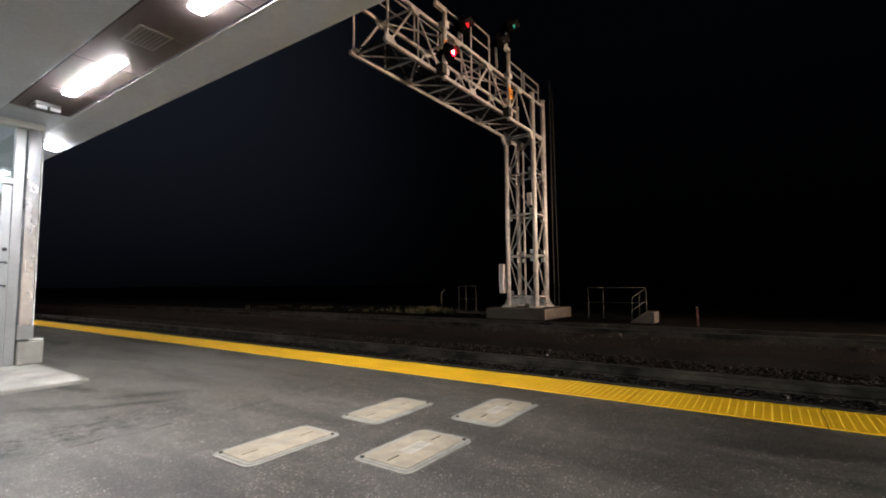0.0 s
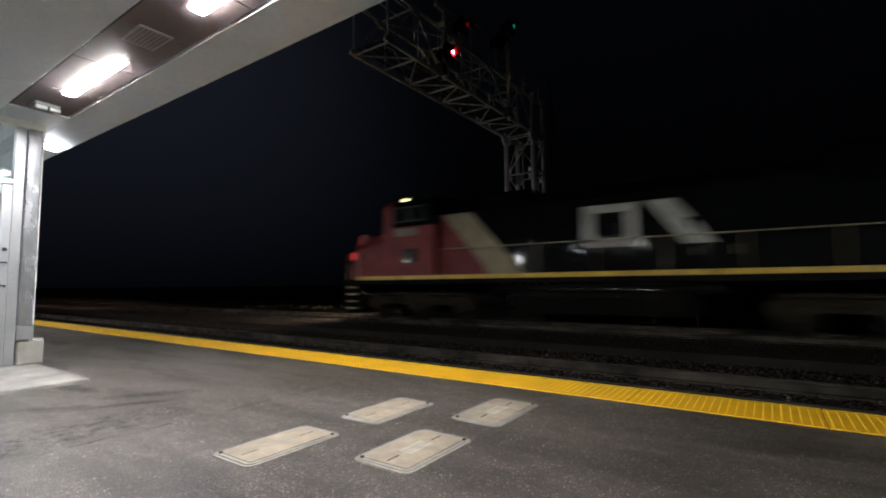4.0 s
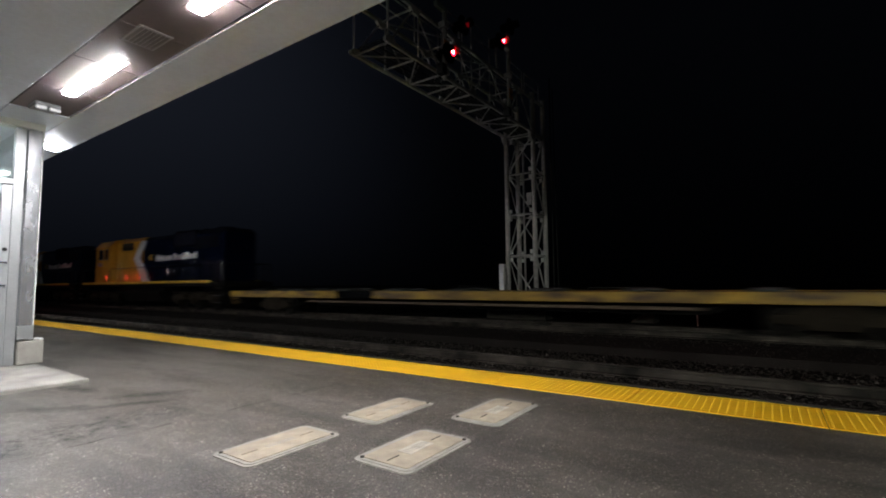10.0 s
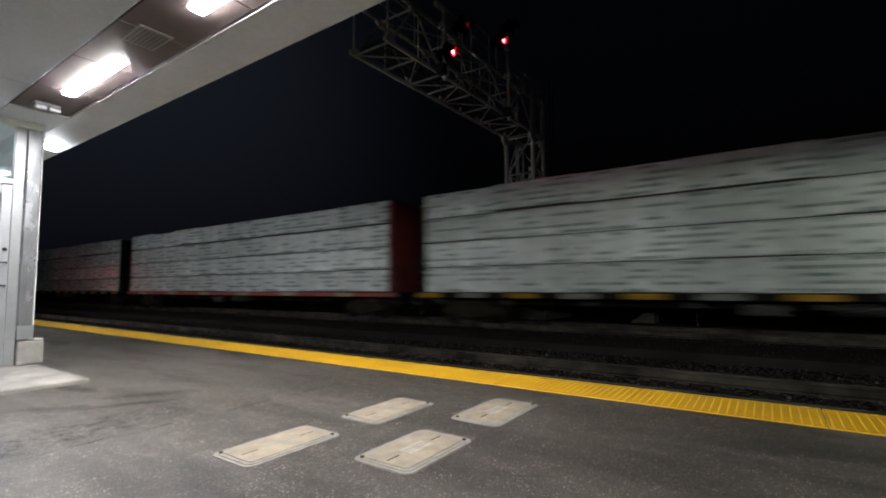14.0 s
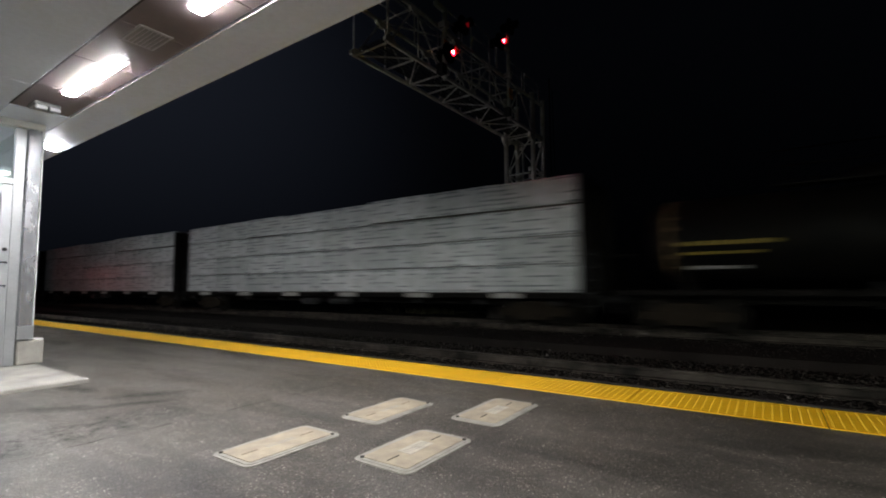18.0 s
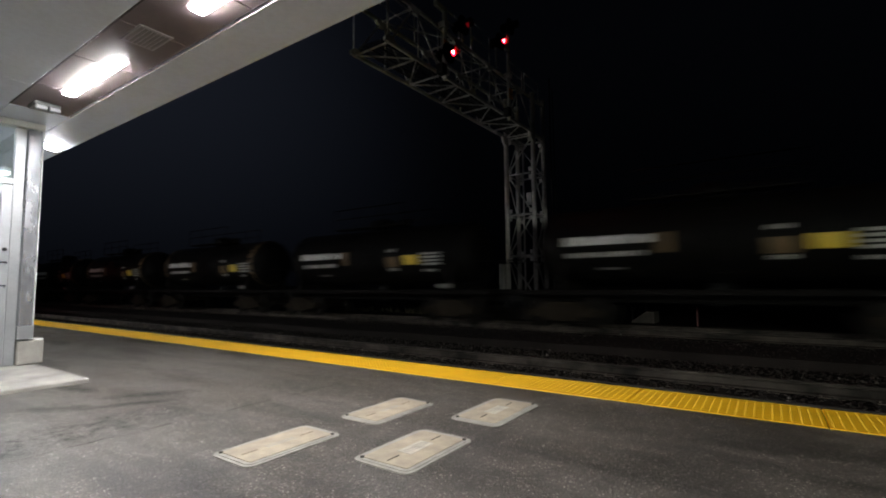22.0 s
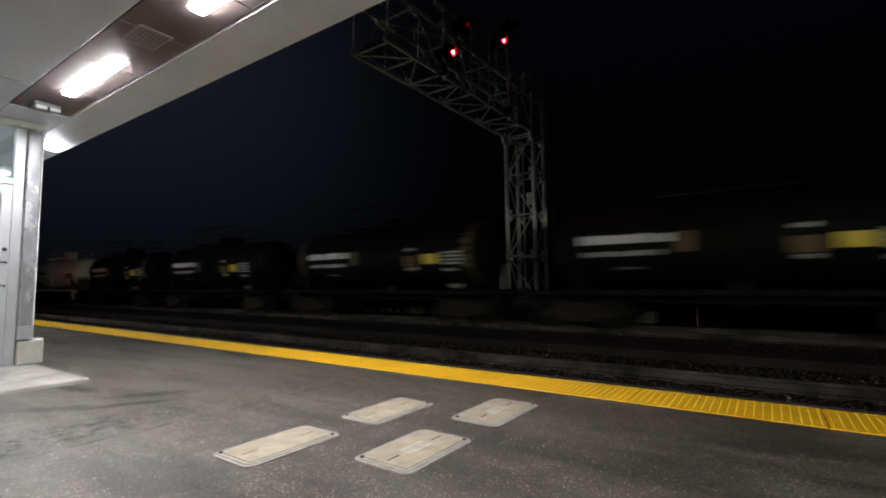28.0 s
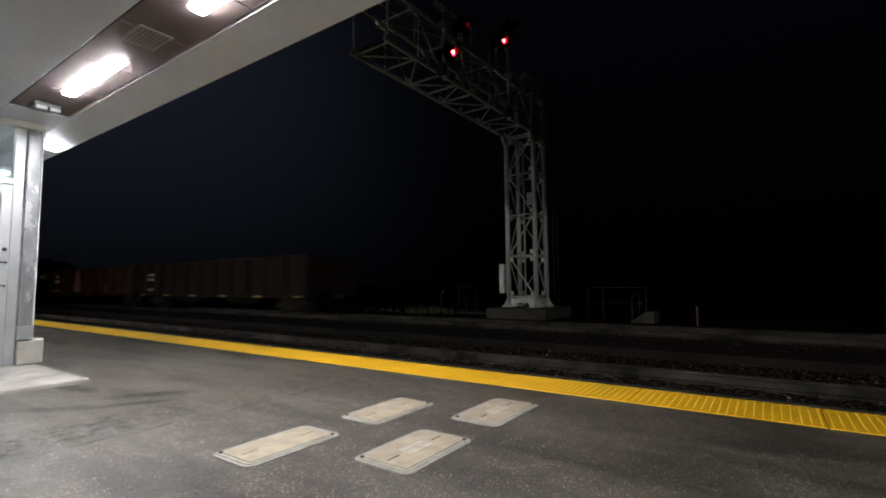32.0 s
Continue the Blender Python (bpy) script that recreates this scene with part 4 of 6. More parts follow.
            part("bracing_bar", Shape().beam(a, b, 0.032, 0.036), "galv", t)
        if i < 3:
            part("bracing_bar", Shape().beam((xl, y, z1), (xr, high[i + 1], z1), 0.032, 0.036), "galv", t)
    # curved haunches where the truss meets the legs
    for x in (xl, xr):
        pts = [(yf - 0.05, 7.18)] + [(yf - 0.05 - 0.33 * math.sin(radians(a)), 7.18 + 0.33 * (1 - math.cos(radians(a)))) for a in range(15, 91, 15)] + [(yf - 0.05, z0 - 0.06)]
        part("haunch", Shape().prism(pts, "x", x - 0.05, x + 0.05), "galv", t)
    # grated walkway inside and handrails on top
    grate = Shape()
    for i in range(int((yb - ye) / 0.085)):
        y = ye + 0.02 + i * 0.085
        grate.box(xl + 0.22, xr - 0.22, y, y + 0.018, z0 + 0.085, z0 + 0.115, 0, 0.002)
    for i in range(4):
        x = xl + 0.24 + i * (xr - xl - 0.48) / 3
        grate.box(x - 0.012, x + 0.012, ye, yb, z0 + 0.050, z0 + 0.084, 0, 0.002)
    part("walkway", grate, "dark_steel", t, "dark grated walkway")
    panels = {xl: [(ye + 0.1, 13.2, 10.10), (13.4, 18.9, 10.10)], xr: [(11.76, 12.77, 9.82), (13.36, 14.64, 10.18), (16.23, 17.42, 9.90), (17.64, 19.10, 9.90)]}
    for x, rows in panels.items():
        for y0, y1, z in rows:
            rail = part("handrail", Shape().tube((x, y0, z), (x, y1, z), 0.024, 8).tube((x, y0, (z + z1) / 2 + 0.04), (x, y1, (z + z1) / 2 + 0.04), 0.020, 8), "galv", t)
            n = max(1, round((y1 - y0) / 1.5))
            for i in range(n + 1):
                y = y0 + (y1 - y0) * i / n
                part("rail_post", Shape().tube((x, y, z1), (x, y, z + 0.02), 0.026, 8), "galv", rail)
    # conduits on the tower
    part("conduit", Shape().tube((xr + 0.25, yb + 0.25, 0.07), (xr + 0.25, yb + 0.25, 10.4), 0.030, 8), "pipe", t)
    part("conduit", Shape().tube((xr + 0.42, yb + 0.35, 0.07), (xr + 0.36, yb + 0.30, 9.9), 0.022, 8), "pipe", t)
    part("conduit", Shape().tube((xl + 0.30, yb - 0.05, 0.07), (xl + 0.30, yb - 0.05, z0), 0.045, 8), "galv", t)
    box = part("equipment_box", Shape().box(xl - 0.36, xl - 0.13, yf - 0.20, yf + 0.22, 0.66, 1.92, 0, 0.012), "galv", t, "grey metal equipment box")
    part("box_door", Shape().box(xl - 0.33, xl - 0.16, yf - 0.215, yf - 0.201, 0.70, 1.88, 0, 0.004), "aluminium", box)
    part("junction_box", Shape().box(xr - 0.30, xr - 0.08, yf - 0.13, yf - 0.05, 4.42, 4.95, 0, 0.008), "galv", t)
    # signal posts with orange plates, brackets and heads
    drums = []
    for y, dz in ((11.45, 0.55), (15.80, 1.10)):
        post = part("signal_post", Shape().tube((xr + 0.20, y, z0 - 0.25), (xr + 0.20, y, z1 + dz), 0.075, 12), "galv", t)
        for z in (z0, z1):
            part("clamp", Shape().box(xr + 0.04, xr + 0.30, y - 0.12, y + 0.12, z - 0.10, z + 0.10, 0, 0.01), "galv", post)
        part("junction_box", Shape().box(xr + 0.10, xr + 0.34, y - 0.32, y - 0.09, z0 - 0.16, z0 + 0.16, 0, 0.01), "dark_steel", post)
        part("cross_arm", Shape().box(xr + 0.14, xr + 0.26, y - 0.50, y + 0.08, z1 + dz - 0.16, z1 + dz, 0, 0.01), "galv", post)
        pl = part("letter_plate", Shape().box(xr + 0.278, xr + 0.290, y - 0.14, y + 0.14, 8.12, 8.52, 0, 0.003), "orange", post, "orange plate with dark bars")
        part("lettering", Shape().box(xr + 0.291, xr + 0.295, y - 0.085, y - 0.045, 8.18, 8.46, 0, 0.001).box(xr + 0.291, xr + 0.295, y + 0.045, y + 0.085, 8.18, 8.46, 0, 0.001).box(xr + 0.291, xr + 0.295, y - 0.044, y + 0.044, 8.30, 8.34, 0, 0.001), "dark_slot", pl)
    for y, z, lit, turns in ((11.55, 8.17, "red_lamp", False), (12.42, 9.47, "red_dim", False), (14.98, 10.04, "red_lamp", True), (15.86, 11.03, "green_dim", True)):
        hx = -7.72
        head = part("signal_head", Shape().tube((hx - 0.38, y, z), (hx - 0.02, y, z), 0.17, 18, 0, 0.20).tube((hx - 0.03, y, z), (hx, y, z), 0.32, 24), "flat_black", t,
                    "black round signal head with a hood")
        n = 16
        hood = Shape()
        arc = [radians(-20 + 220 * i / n) for i in range(n + 1)]
        v = [(hx + xx, y + rr * math.cos(a), z + rr * math.sin(a)) for rr in (0.155, 0.145) for xx in (0.0, 0.30) for a in arc]
        m = n + 1
        f = [(i, i + 1, m + i + 1, m + i) for i in range(n)] + [(2 * m + i, 3 * m + i, 3 * m + i + 1, 2 * m + i + 1) for i in range(n)]
        f += [(m + i, m + i + 1, 3 * m + i + 1, 3 * m + i) for i in range(n)]
        hood.add(v, f, 0, True)
        part("hood", hood, "hood", head)
        part("head_bracket", Shape().beam((hx - 0.20, y, z - 0.15), (hx - 0.15, y - 0.05, max(z1, z - 1.0) if z > 9 else z0), 0.06, 0.06), "galv", head)
        part("sleeve", Shape().tube((hx - 0.02, y, z), (hx + 0.135, y, z), 0.132, 18, 0, None, True, False).tube((hx - 0.02, y, z), (hx + 0.135, y, z), 0.128, 18, 0, None, True, False), "hood", head)
        # roundel: coloured face on one side, dark on the other
        sh = Shape().tube((-0.006, 0, 0), (0.006, 0, 0), 0.115, 18, 0)
        back = turns and lit == "red_lamp"
        first, second = ("black", lit) if back else (lit, "black")
        sh.m = [2] * 18 + [0, 1]
        if lit == "red_lamp":
            sh.tube((-0.012 if back else 0.006, 0, 0), (-0.006 if back else 0.012, 0, 0), 0.055, 14, 3)
        d = part("roundel", sh, [second, first, "black", "red_core"], head, "glowing signal roundel", pose(hx + 0.13, y, z))
        if turns:
            drums.append((d, (hx + 0.13, y, z)))
    return drums


drums = signal_bridge()


# ---- small things beyond the tracks ----
def railing(name, pts, h, label, mid=True):
    t = thing(name, label, "railing", "railings beyond the tracks")
    for (xa, ya, za), (xb, yb, zb) in zip(pts, pts[1:]):
        part("top_rail", Shape().tube((xa, ya, za + h), (xb, yb, zb + h), 0.024, 8), "pipe", t)
        if mid:
            part("mid_rail", Shape().tube((xa, ya, za + h * 0.52), (xb, yb, zb + h * 0.52), 0.02, 8), "pipe", t)
    for x, y, z in pts:
        part("post", Shape().tube((x, y, z - 0.05), (x, y, z + h), 0.026, 8), "pipe", t)


block = thing("concrete_block", "low weathered concrete block at a railing's foot", "concrete block", "", pose(-3.72, 18.3, -0.42))
part("block", Shape().prism([(-0.42, 0.0), (0.36, 0.0), (0.36, 0.44), (0.10, 0.46), (-0.42, 0.10)], "y", -0.45, 0.45), "old_concrete", block)
railing("railing", [(-6.3, 19.85, -0.40), (-5.68, 19.85, -0.40), (-4.0, 19.85, -0.40)], 1.28, "grey pipe railing above a few steps")
stair = thing("stair_rail", "short sloping pipe handrail beside a concrete block", "railing", "railings beyond the tracks")
for h in (0.0, -0.48):
    part("sloped_rail", Shape().tube((-4.0, 19.80, 0.84 + h), (-4.22, 18.45, 0.52 + h), 0.024, 8), "pipe", stair)
for x, y, z in ((-4.0, 19.80, 0.84), (-4.11, 19.10, 0.68), (-4.22, 18.45, 0.52)):
    part("post", Shape().tube((x, y, -0.45), (x, y, z), 0.026, 8), "pipe", stair)
railing("railing", [(-13.5, 20.9, -0.40), (-13.05, 20.9, -0.40), (-12.45, 20.9, -0.40)], 1.36, "grey pipe railing beside the signal footing")
hoop = thing("pipe_hoop", "bent grey pipe standing in the dark weeds", "pipe", "", pose(-14.65, 20.9, -0.42))
bend = [(0.12, 0, 0.0), (0.02, 0, 0.45), (0.0, 0, 0.95), (0.10, 0, 1.15), (0.26, 0, 1.18)]
sh = Shape()
for p, q in zip(bend, bend[1:]):
    sh.tube(p, q, 0.05, 8)
part("bent_pipe", sh, "pipe", hoop)
kerb = thing("concrete_kerb", "pale low concrete slab beside the footing", "kerb", "", pose(-11.6, 20.3, -0.45))
part("slab", Shape().box(-1.3, 1.2, -0.5, 0.5, 0.0, 0.14, 0, 0.02), "old_concrete", kerb)
mk = thing("marker_post", "short red marker post in the dark ground", "marker post", "", pose(-1.97, 17.5, -0.45))
part("post", Shape().box(-0.03, 0.03, -0.03, 0.03, 0.0, 0.66, 0, 0.006), "red_post", mk)
part("cap", Shape().box(-0.034, 0.034, -0.034, 0.034, 0.661, 0.70, 0, 0.006), "cream", mk)


def weeds():
    rng = random.Random(17)
    sh = Shape()
    for i in range(190):
        x, y = (rng.gauss(-14.25, 0.8), rng.gauss(19.2, 0.5)) if i % 2 else (rng.uniform(-30, -10.5), rng.uniform(18.2, 21.5))
        for b in range(9):
            a, ln, lean = rng.uniform(0, 6.28), rng.uniform(0.08, 0.55) ** 1.3 if i % 2 else rng.uniform(0.05, 0.25), rng.uniform(0.05, 0.22)
            ux, uy = math.cos(a), math.sin(a)
            bx, by = x + rng.uniform(-0.15, 0.15), y + rng.uniform(-0.15, 0.15)
            w = 0.012
            sh.add([(bx - uy * w, by + ux * w, -0.42), (bx + uy * w, by - ux * w, -0.42), (bx + ux * lean * 0.5 + uy * w, by + uy * lean * 0.5 - ux * w, -0.42 + ln * 0.6),
                    (bx + ux * lean * 0.5 - uy * w, by + uy * lean * 0.5 + ux * w, -0.42 + ln * 0.6), (bx + ux * lean, by + uy * lean, -0.42 + ln)],
                   [(0, 1, 2, 3), (3, 2, 4)])
    tagged(part("weeds", sh, "weed"), "clump of dry weeds along the far side of the tracks", "weeds", "", "stuff")


weeds()


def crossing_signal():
    # unseen behind the shelter; its kind is guessed from the red tint on cars
    t = thing("crossing_signal", "guessed unseen crossing mast with two lit red lamps", "crossing signal", "", pose(-50.0, 8.83, -0.5))
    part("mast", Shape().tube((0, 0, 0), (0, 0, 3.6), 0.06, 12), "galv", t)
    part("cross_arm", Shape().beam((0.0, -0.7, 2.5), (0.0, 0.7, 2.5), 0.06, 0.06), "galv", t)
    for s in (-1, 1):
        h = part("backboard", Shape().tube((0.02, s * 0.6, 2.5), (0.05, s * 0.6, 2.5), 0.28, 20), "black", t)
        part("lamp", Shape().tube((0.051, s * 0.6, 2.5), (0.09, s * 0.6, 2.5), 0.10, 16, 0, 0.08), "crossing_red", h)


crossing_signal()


# ---- the train; x runs along a car from its middle, y is negative towards the platform, z is over the rail ----
def wheel_mesh(r):
    prof = [(-0.07, 0.10), (-0.07, r - 0.09), (-0.065, r - 0.01), (-0.045, r), (0.045, r - 0.004), (0.055, r + 0.026), (0.075, r + 0.026), (0.075, r - 0.07), (0.05, 0.12), (0.08, 0.10)]
    sh = Shape()
    for s in (-1, 1):
        n = 20
        pts = [(-s * x * -1, q) for x, q in prof]
        v = [(q * math.cos(2 * math.pi * i / n), s * 0.76 - s * x, q * math.sin(2 * math.pi * i / n)) for x, q in pts for i in range(n)]
        f = [(k * n + i, k * n + (i + 1) % n, (k + 1) * n + (i + 1) % n, (k + 1) * n + i) for k in range(len(pts) - 1) for i in range(n)]
        sh.add(v, f if s < 0 else [q[::-1] for q in f], 0, True)
        sh.tube((0, s * 0.60, 0), (0, s * 1.02, 0), 0.11, 12)
    sh.tube((0, -0.62, 0), (0, 0.62, 0), 0.09, 10)
    return sh.mesh("wheelset", "wheel")


WHEEL = wheel_mesh(0.46)
LOCO_WHEEL = wheel_mesh(0.52)


def freight_truck():
    sh = Shape()
    for s in (-1, 1):
        y0, y1 = s * 1.02 - 0.07, s * 1.02 + 0.07
        sh.prism([(-1.15, 0.52), (-0.75, 0.62), (-0.45, 0.78), (0.45, 0.78), (0.75, 0.62), (1.15, 0.52), (1.15, 0.40), (0.80, 0.40), (0.45, 0.20), (-0.45, 0.20), (-0.80, 0.40), (-1.15, 0.40)], "y", y0, y1)
        for x in (-0.9, 0.9):
            sh.box(x - 0.17, x + 0.17, s * 1.02 - 0.11, s * 1.02 + 0.11, 0.32, 0.58, 0, 0.02)
        for x in (-0.16, 0.0, 0.16):
            sh.tube((x, s * 1.03, 0.28), (x, s * 1.03, 0.62), 0.055, 8)
    sh.box(-0.22, 0.22, -1.10, 1.10, 0.50, 0.80, 0, 0.02)
    return sh.mesh("truck", "truck")


def engine_truck():
    sh = Shape()
    for s in (-1, 1):
        y = s * 1.07
        sh.prism([(-2.55, 0.75), (-2.3, 0.92), (2.3, 0.92), (2.55, 0.75), (2.55, 0.55), (2.2, 0.42), (1.45, 0.62), (0.55, 0.62), (0.3, 0.42), (-0.3, 0.42), (-0.55, 0.62), (-1.45, 0.62), (-2.2, 0.42), (-2.55, 0.55)], "y", y - 0.08, y + 0.08)
        for x in (-1.95, 0.0, 1.95):
            sh.box(x - 0.20, x + 0.20, y - 0.14, y + 0.14, 0.34, 0.72, 0, 0.03)
            sh.tube((x, y + s * 0.12, 0.52), (x, y + s * 0.19, 0.52), 0.14, 12)
        for x in (-1.0, 1.0):
            sh.tube((x, y, 0.60), (x, y, 0.98), 0.12, 10)
            sh.tube((x - 0.3, y + s * 0.12, 0.80), (x + 0.3, y + s * 0.12, 0.80), 0.09, 10)
        sh.beam((-2.4, y + s * 0.1, 1.02), (2.4, y + s * 0.1, 1.0), 0.05, 0.05)
    sh.box(-0.5, 0.5, -1.0, 1.0, 0.6, 1.0, 0, 0.03)
    return sh.mesh("truck", "truck")


TRUCK, ENGINE_TRUCK = freight_truck(), engine_truck()


def put_truck(parent, x, engine=False):
    t = part("truck", ENGINE_TRUCK if engine else TRUCK, None, parent, "grimy cast steel truck", pose(x, 0, 0))
    for dx in (-1.95, 0.0, 1.95) if engine else (-0.9, 0.9):
        part("wheelset", LOCO_WHEEL if engine else WHEEL, None, t, "", pose(dx, 0, 0.52 if engine else 0.46))


def coupler(parent, x, s):
    sh = Shape().box(min(x, x - s * 0.75), max(x, x - s * 0.75), -0.09, 0.09, 0.78, 0.96, 0, 0.02)
    sh.box(x - 0.16, x + 0.16, -0.17, 0.17, 0.74, 1.02, 0, 0.05)
    part("coupler", sh, "dark_steel", parent)


def hose(parent, x, s):
    sh = Shape()
    pts = [(x - s * 0.3, -0.45, 0.95), (x - s * 0.05, -0.42, 0.70), (x + s * 0.05, -0.35, 0.45), (x + s * 0.12, -0.2, 0.50)]
    for a, b in zip(pts, pts[1:]):
        sh.tube(a, b, 0.025, 6)
    part("brake_hose", sh, "black", parent)


def stripes(parent, name, mats, rows, y, label=""):
    """Flat paint or lettering on the platform side: (x0, x1, z0, z1)."""
    for x0, x1, z0, z1 in rows:
        part(name, Shape().box(x0, x1, y - 0.004, y, z0, z1, 0, 0.001), mats, parent, label)


def words(x0, x1, z0, z1, n, seed):
    """Bars of a line of unreadable lettering."""
    rnd = random.Random(seed)
    out, x = [], x0
    w = (x1 - x0) / n
    for i in range(n):
        out.append((x, x + w * rnd.uniform(0.74, 0.90), z0, z1 - (z1 - z0) * rnd.choice((0, 0, 0.12))))
        x += w
    return out


def script(x0, x1, z0, z1, tall):
    """Bars of unreadable lettering with tall and low letters, in tenths of the line's height."""
    w = (x1 - x0) / len(tall)
    return [(x0 + i * w, x0 + (i + 0.84) * w, z0, z0 + (z1 - z0) * q / 9) for i, q in enumerate(tall)]


def ladder(parent, x, y, z0, z1, w=0.42, mats="dark_steel", name="ladder"):
    sh = Shape().beam((x - w / 2, y, z0), (x - w / 2, y, z1), 0.035, 0.035).beam((x + w / 2, y, z0), (x + w / 2, y, z1), 0.035, 0.035)
    n = max(2, int((z1 - z0) / 0.32))
    for i in range(n):
        z = z0 + (i + 0.5) * (z1 - z0) / n
        sh.beam((x - w / 2, y, z), (x + w / 2, y, z), 0.025, 0.025)
    return part(name, sh, mats, parent)


def engine_base(t, half, sill_mat, step_mat, step_glow=(), splits=(), short=0.0):
    """Underframe, steps, handrails, tank, trucks and couplers that both engine kinds share."""
    e = half - 1.25
    part("frame", Shape().box(-half + 0.45, half - 0.45, -1.50, 1.50, 1.38, 1.60, 0, 0.02), "frame_black", t)
    part("walkway", Shape().box(-e, e, -1.55, 1.55, 1.604, 1.65, 0, 0.01), "frame_black", t)
    ends = [-e] + list(splits) + [e - short]
    for a, b in zip(ends, ends[1:]):
        for y0 in (-1.557, 1.552):
            part("sill_stripe", Shape().box(a + 0.03, b - 0.03, y0, y0 + 0.005, 1.56, 1.70, 0, 0.001), sill_mat, t, "yellow sill stripe")
    tank = part("fuel_tank", Shape().prism([(-1.35, 1.35), (-1.42, 0.95), (-1.15, 0.42), (1.15, 0.42), (1.42, 0.95), (1.35, 1.35)], "x", -2.6, 2.6), "frame_black", t, "black fuel tank")
    for s in (-1, 1):
        part("tank_band", Shape().prism([(-1.36, 1.36), (-1.43, 0.95), (-1.16, 0.41), (1.16, 0.41), (1.43, 0.95), (1.36, 1.36)], "x", s * 1.6 - 0.04, s * 1.6 + 0.04), "truck", tank)
    part("air_reservoir", Shape().tube((-3.4, -1.32, 1.18), (3.4, -1.32, 1.18), 0.14, 16), "gloss_black" if step_mat == "cream" else "frame_black", t, "black air pipe")
    for s in (-1, 1):
        put_truck(t, s * (half - 4.1), True)
        coupler(t, s * (half - 0.15), s)
        hose(t, s * (half - 0.6), s)
        x = s * (half - 0.75)
        part("pilot", Shape().prism([(-1.35, 0.95), (-1.45, 0.20), (1.45, 0.20), (1.35, 0.95)], "x", min(x, x + s * 0.10), max(x, x + s * 0.10)), "frame_black", t, "black pilot plate")
        part("end_platform", Shape().box(min(x - s * 0.5, x + s * 0.15), max(x - s * 0.5, x + s * 0.15), -1.5, 1.5, 1.30, 1.60, 0, 0.02), "frame_black", t)
        for side in (-1, 1):
            xs = s * (half - 1.0)
            st = part("step_well", Shape().box(xs - 0.28, xs - 0.24, side * 1.52 - 0.03, side * 1.52 + 0.03, 0.35, 1.60, 0, 0.005).box(xs + 0.24, xs + 0.28, side * 1.52 - 0.03, side * 1.52 + 0.03, 0.35, 1.60, 0, 0.005).box(xs - 0.24, xs + 0.24, side * 1.12 - 0.02, side * 1.12 + 0.02, 0.35, 1.60, 0, 0.005), "frame_black", t)
            for z in (0.42, 0.70, 0.98, 1.26) if step_mat == "cream" else (0.48, 0.86, 1.24):
                part("step", Shape().box(xs - 0.24, xs + 0.24, min(side * 1.14, side * 1.53), max(side * 1.14, side * 1.53), z, z + 0.03, 0, 0.004), "dark_steel", st)
                part("step_edge", Shape().box(xs - 0.24, xs + 0.24, side * 1.545 - 0.012, side * 1.545 + 0.012, z - 0.03, z + 0.05, 0, 0.004), step_mat, st, "painted step edge")
            if s in step_glow:
                part("step_lamp", Shape().box(xs - 0.20, xs + 0.20, side * 1.565 - 0.006, side * 1.565 + 0.006, 0.58, 0.63, 0, 0.002), "step_light", st, "lit step lamp")
            part("corner_rail", Shape().tube((xs - s * 0.3, side * 1.5, 1.6), (xs - s * 0.3, side * 1.5, 2.65), 0.022, 8).tube((xs + s * 0.32, side * 1.45, 0.9), (xs + s * 0.32, side * 1.45, 2.65), 0.022, 8), step_mat, t)
        rail = Shape().tube((x + s * 0.10, -1.4, 2.62), (x + s * 0.10, 1.4, 2.62), 0.02, 8)
        for y in (-1.4, -0.5, 0.5, 1.4):
            rail.tube((x + s * 0.10, y, 1.6), (x + s * 0.10, y, 2.62), 0.02, 8)
        part("end_rail", rail, "frame_black", t)


def side_rails(t, x0, x1, mats):
    for side in (-1, 1):
        r = part("side_rail", Shape().tube((x0, side * 1.50, 2.62), (x1, side * 1.50, 2.62), 0.018, 8), mats, t)
        n = int((x1 - x0) / 1.7)
        for i in range(n + 1):
            x = x0 + (x1 - x0) * i / n
            part("stanchion", Shape().tube((x, side * 1.50, 1.65), (x, side * 1.50, 2.62), 0.018, 6), mats, r)


def hood_doors(t, x0, x1, y, z0, z1, n, mats, both=False):
    """Access doors along the engine hood, each with a latch and a louvre."""
    w = (x1 - x0) / n
    for i in range(n):
        a = x0 + i * w
        sh = Shape().box(a + 0.02, a + w - 0.02, y - 0.016, y, z0, z1, 0, 0.006)
        lean, turn = (0.005 * ((i * 7) % 5 - 2) / 2, 0.012 * ((i * 3) % 5 - 2) / 2)
        sh.v = [(p[0], p[1] - 0.008 + lean * (p[2] - (z0 + z1) / 2) + turn * (p[0] - a - w / 2), p[2]) for p in sh.v]
        d = part("hood_door", sh, mats, t)
        if both:
            part("hood_door", sh.mirrored(), mats, t)
        part("latch", Shape().box(a + w - 0.10, a + w - 0.06, y - 0.032, y - 0.016, (z0 + z1) / 2 - 0.07, (z0 + z1) / 2 + 0.07, 0, 0.004), mats, d)


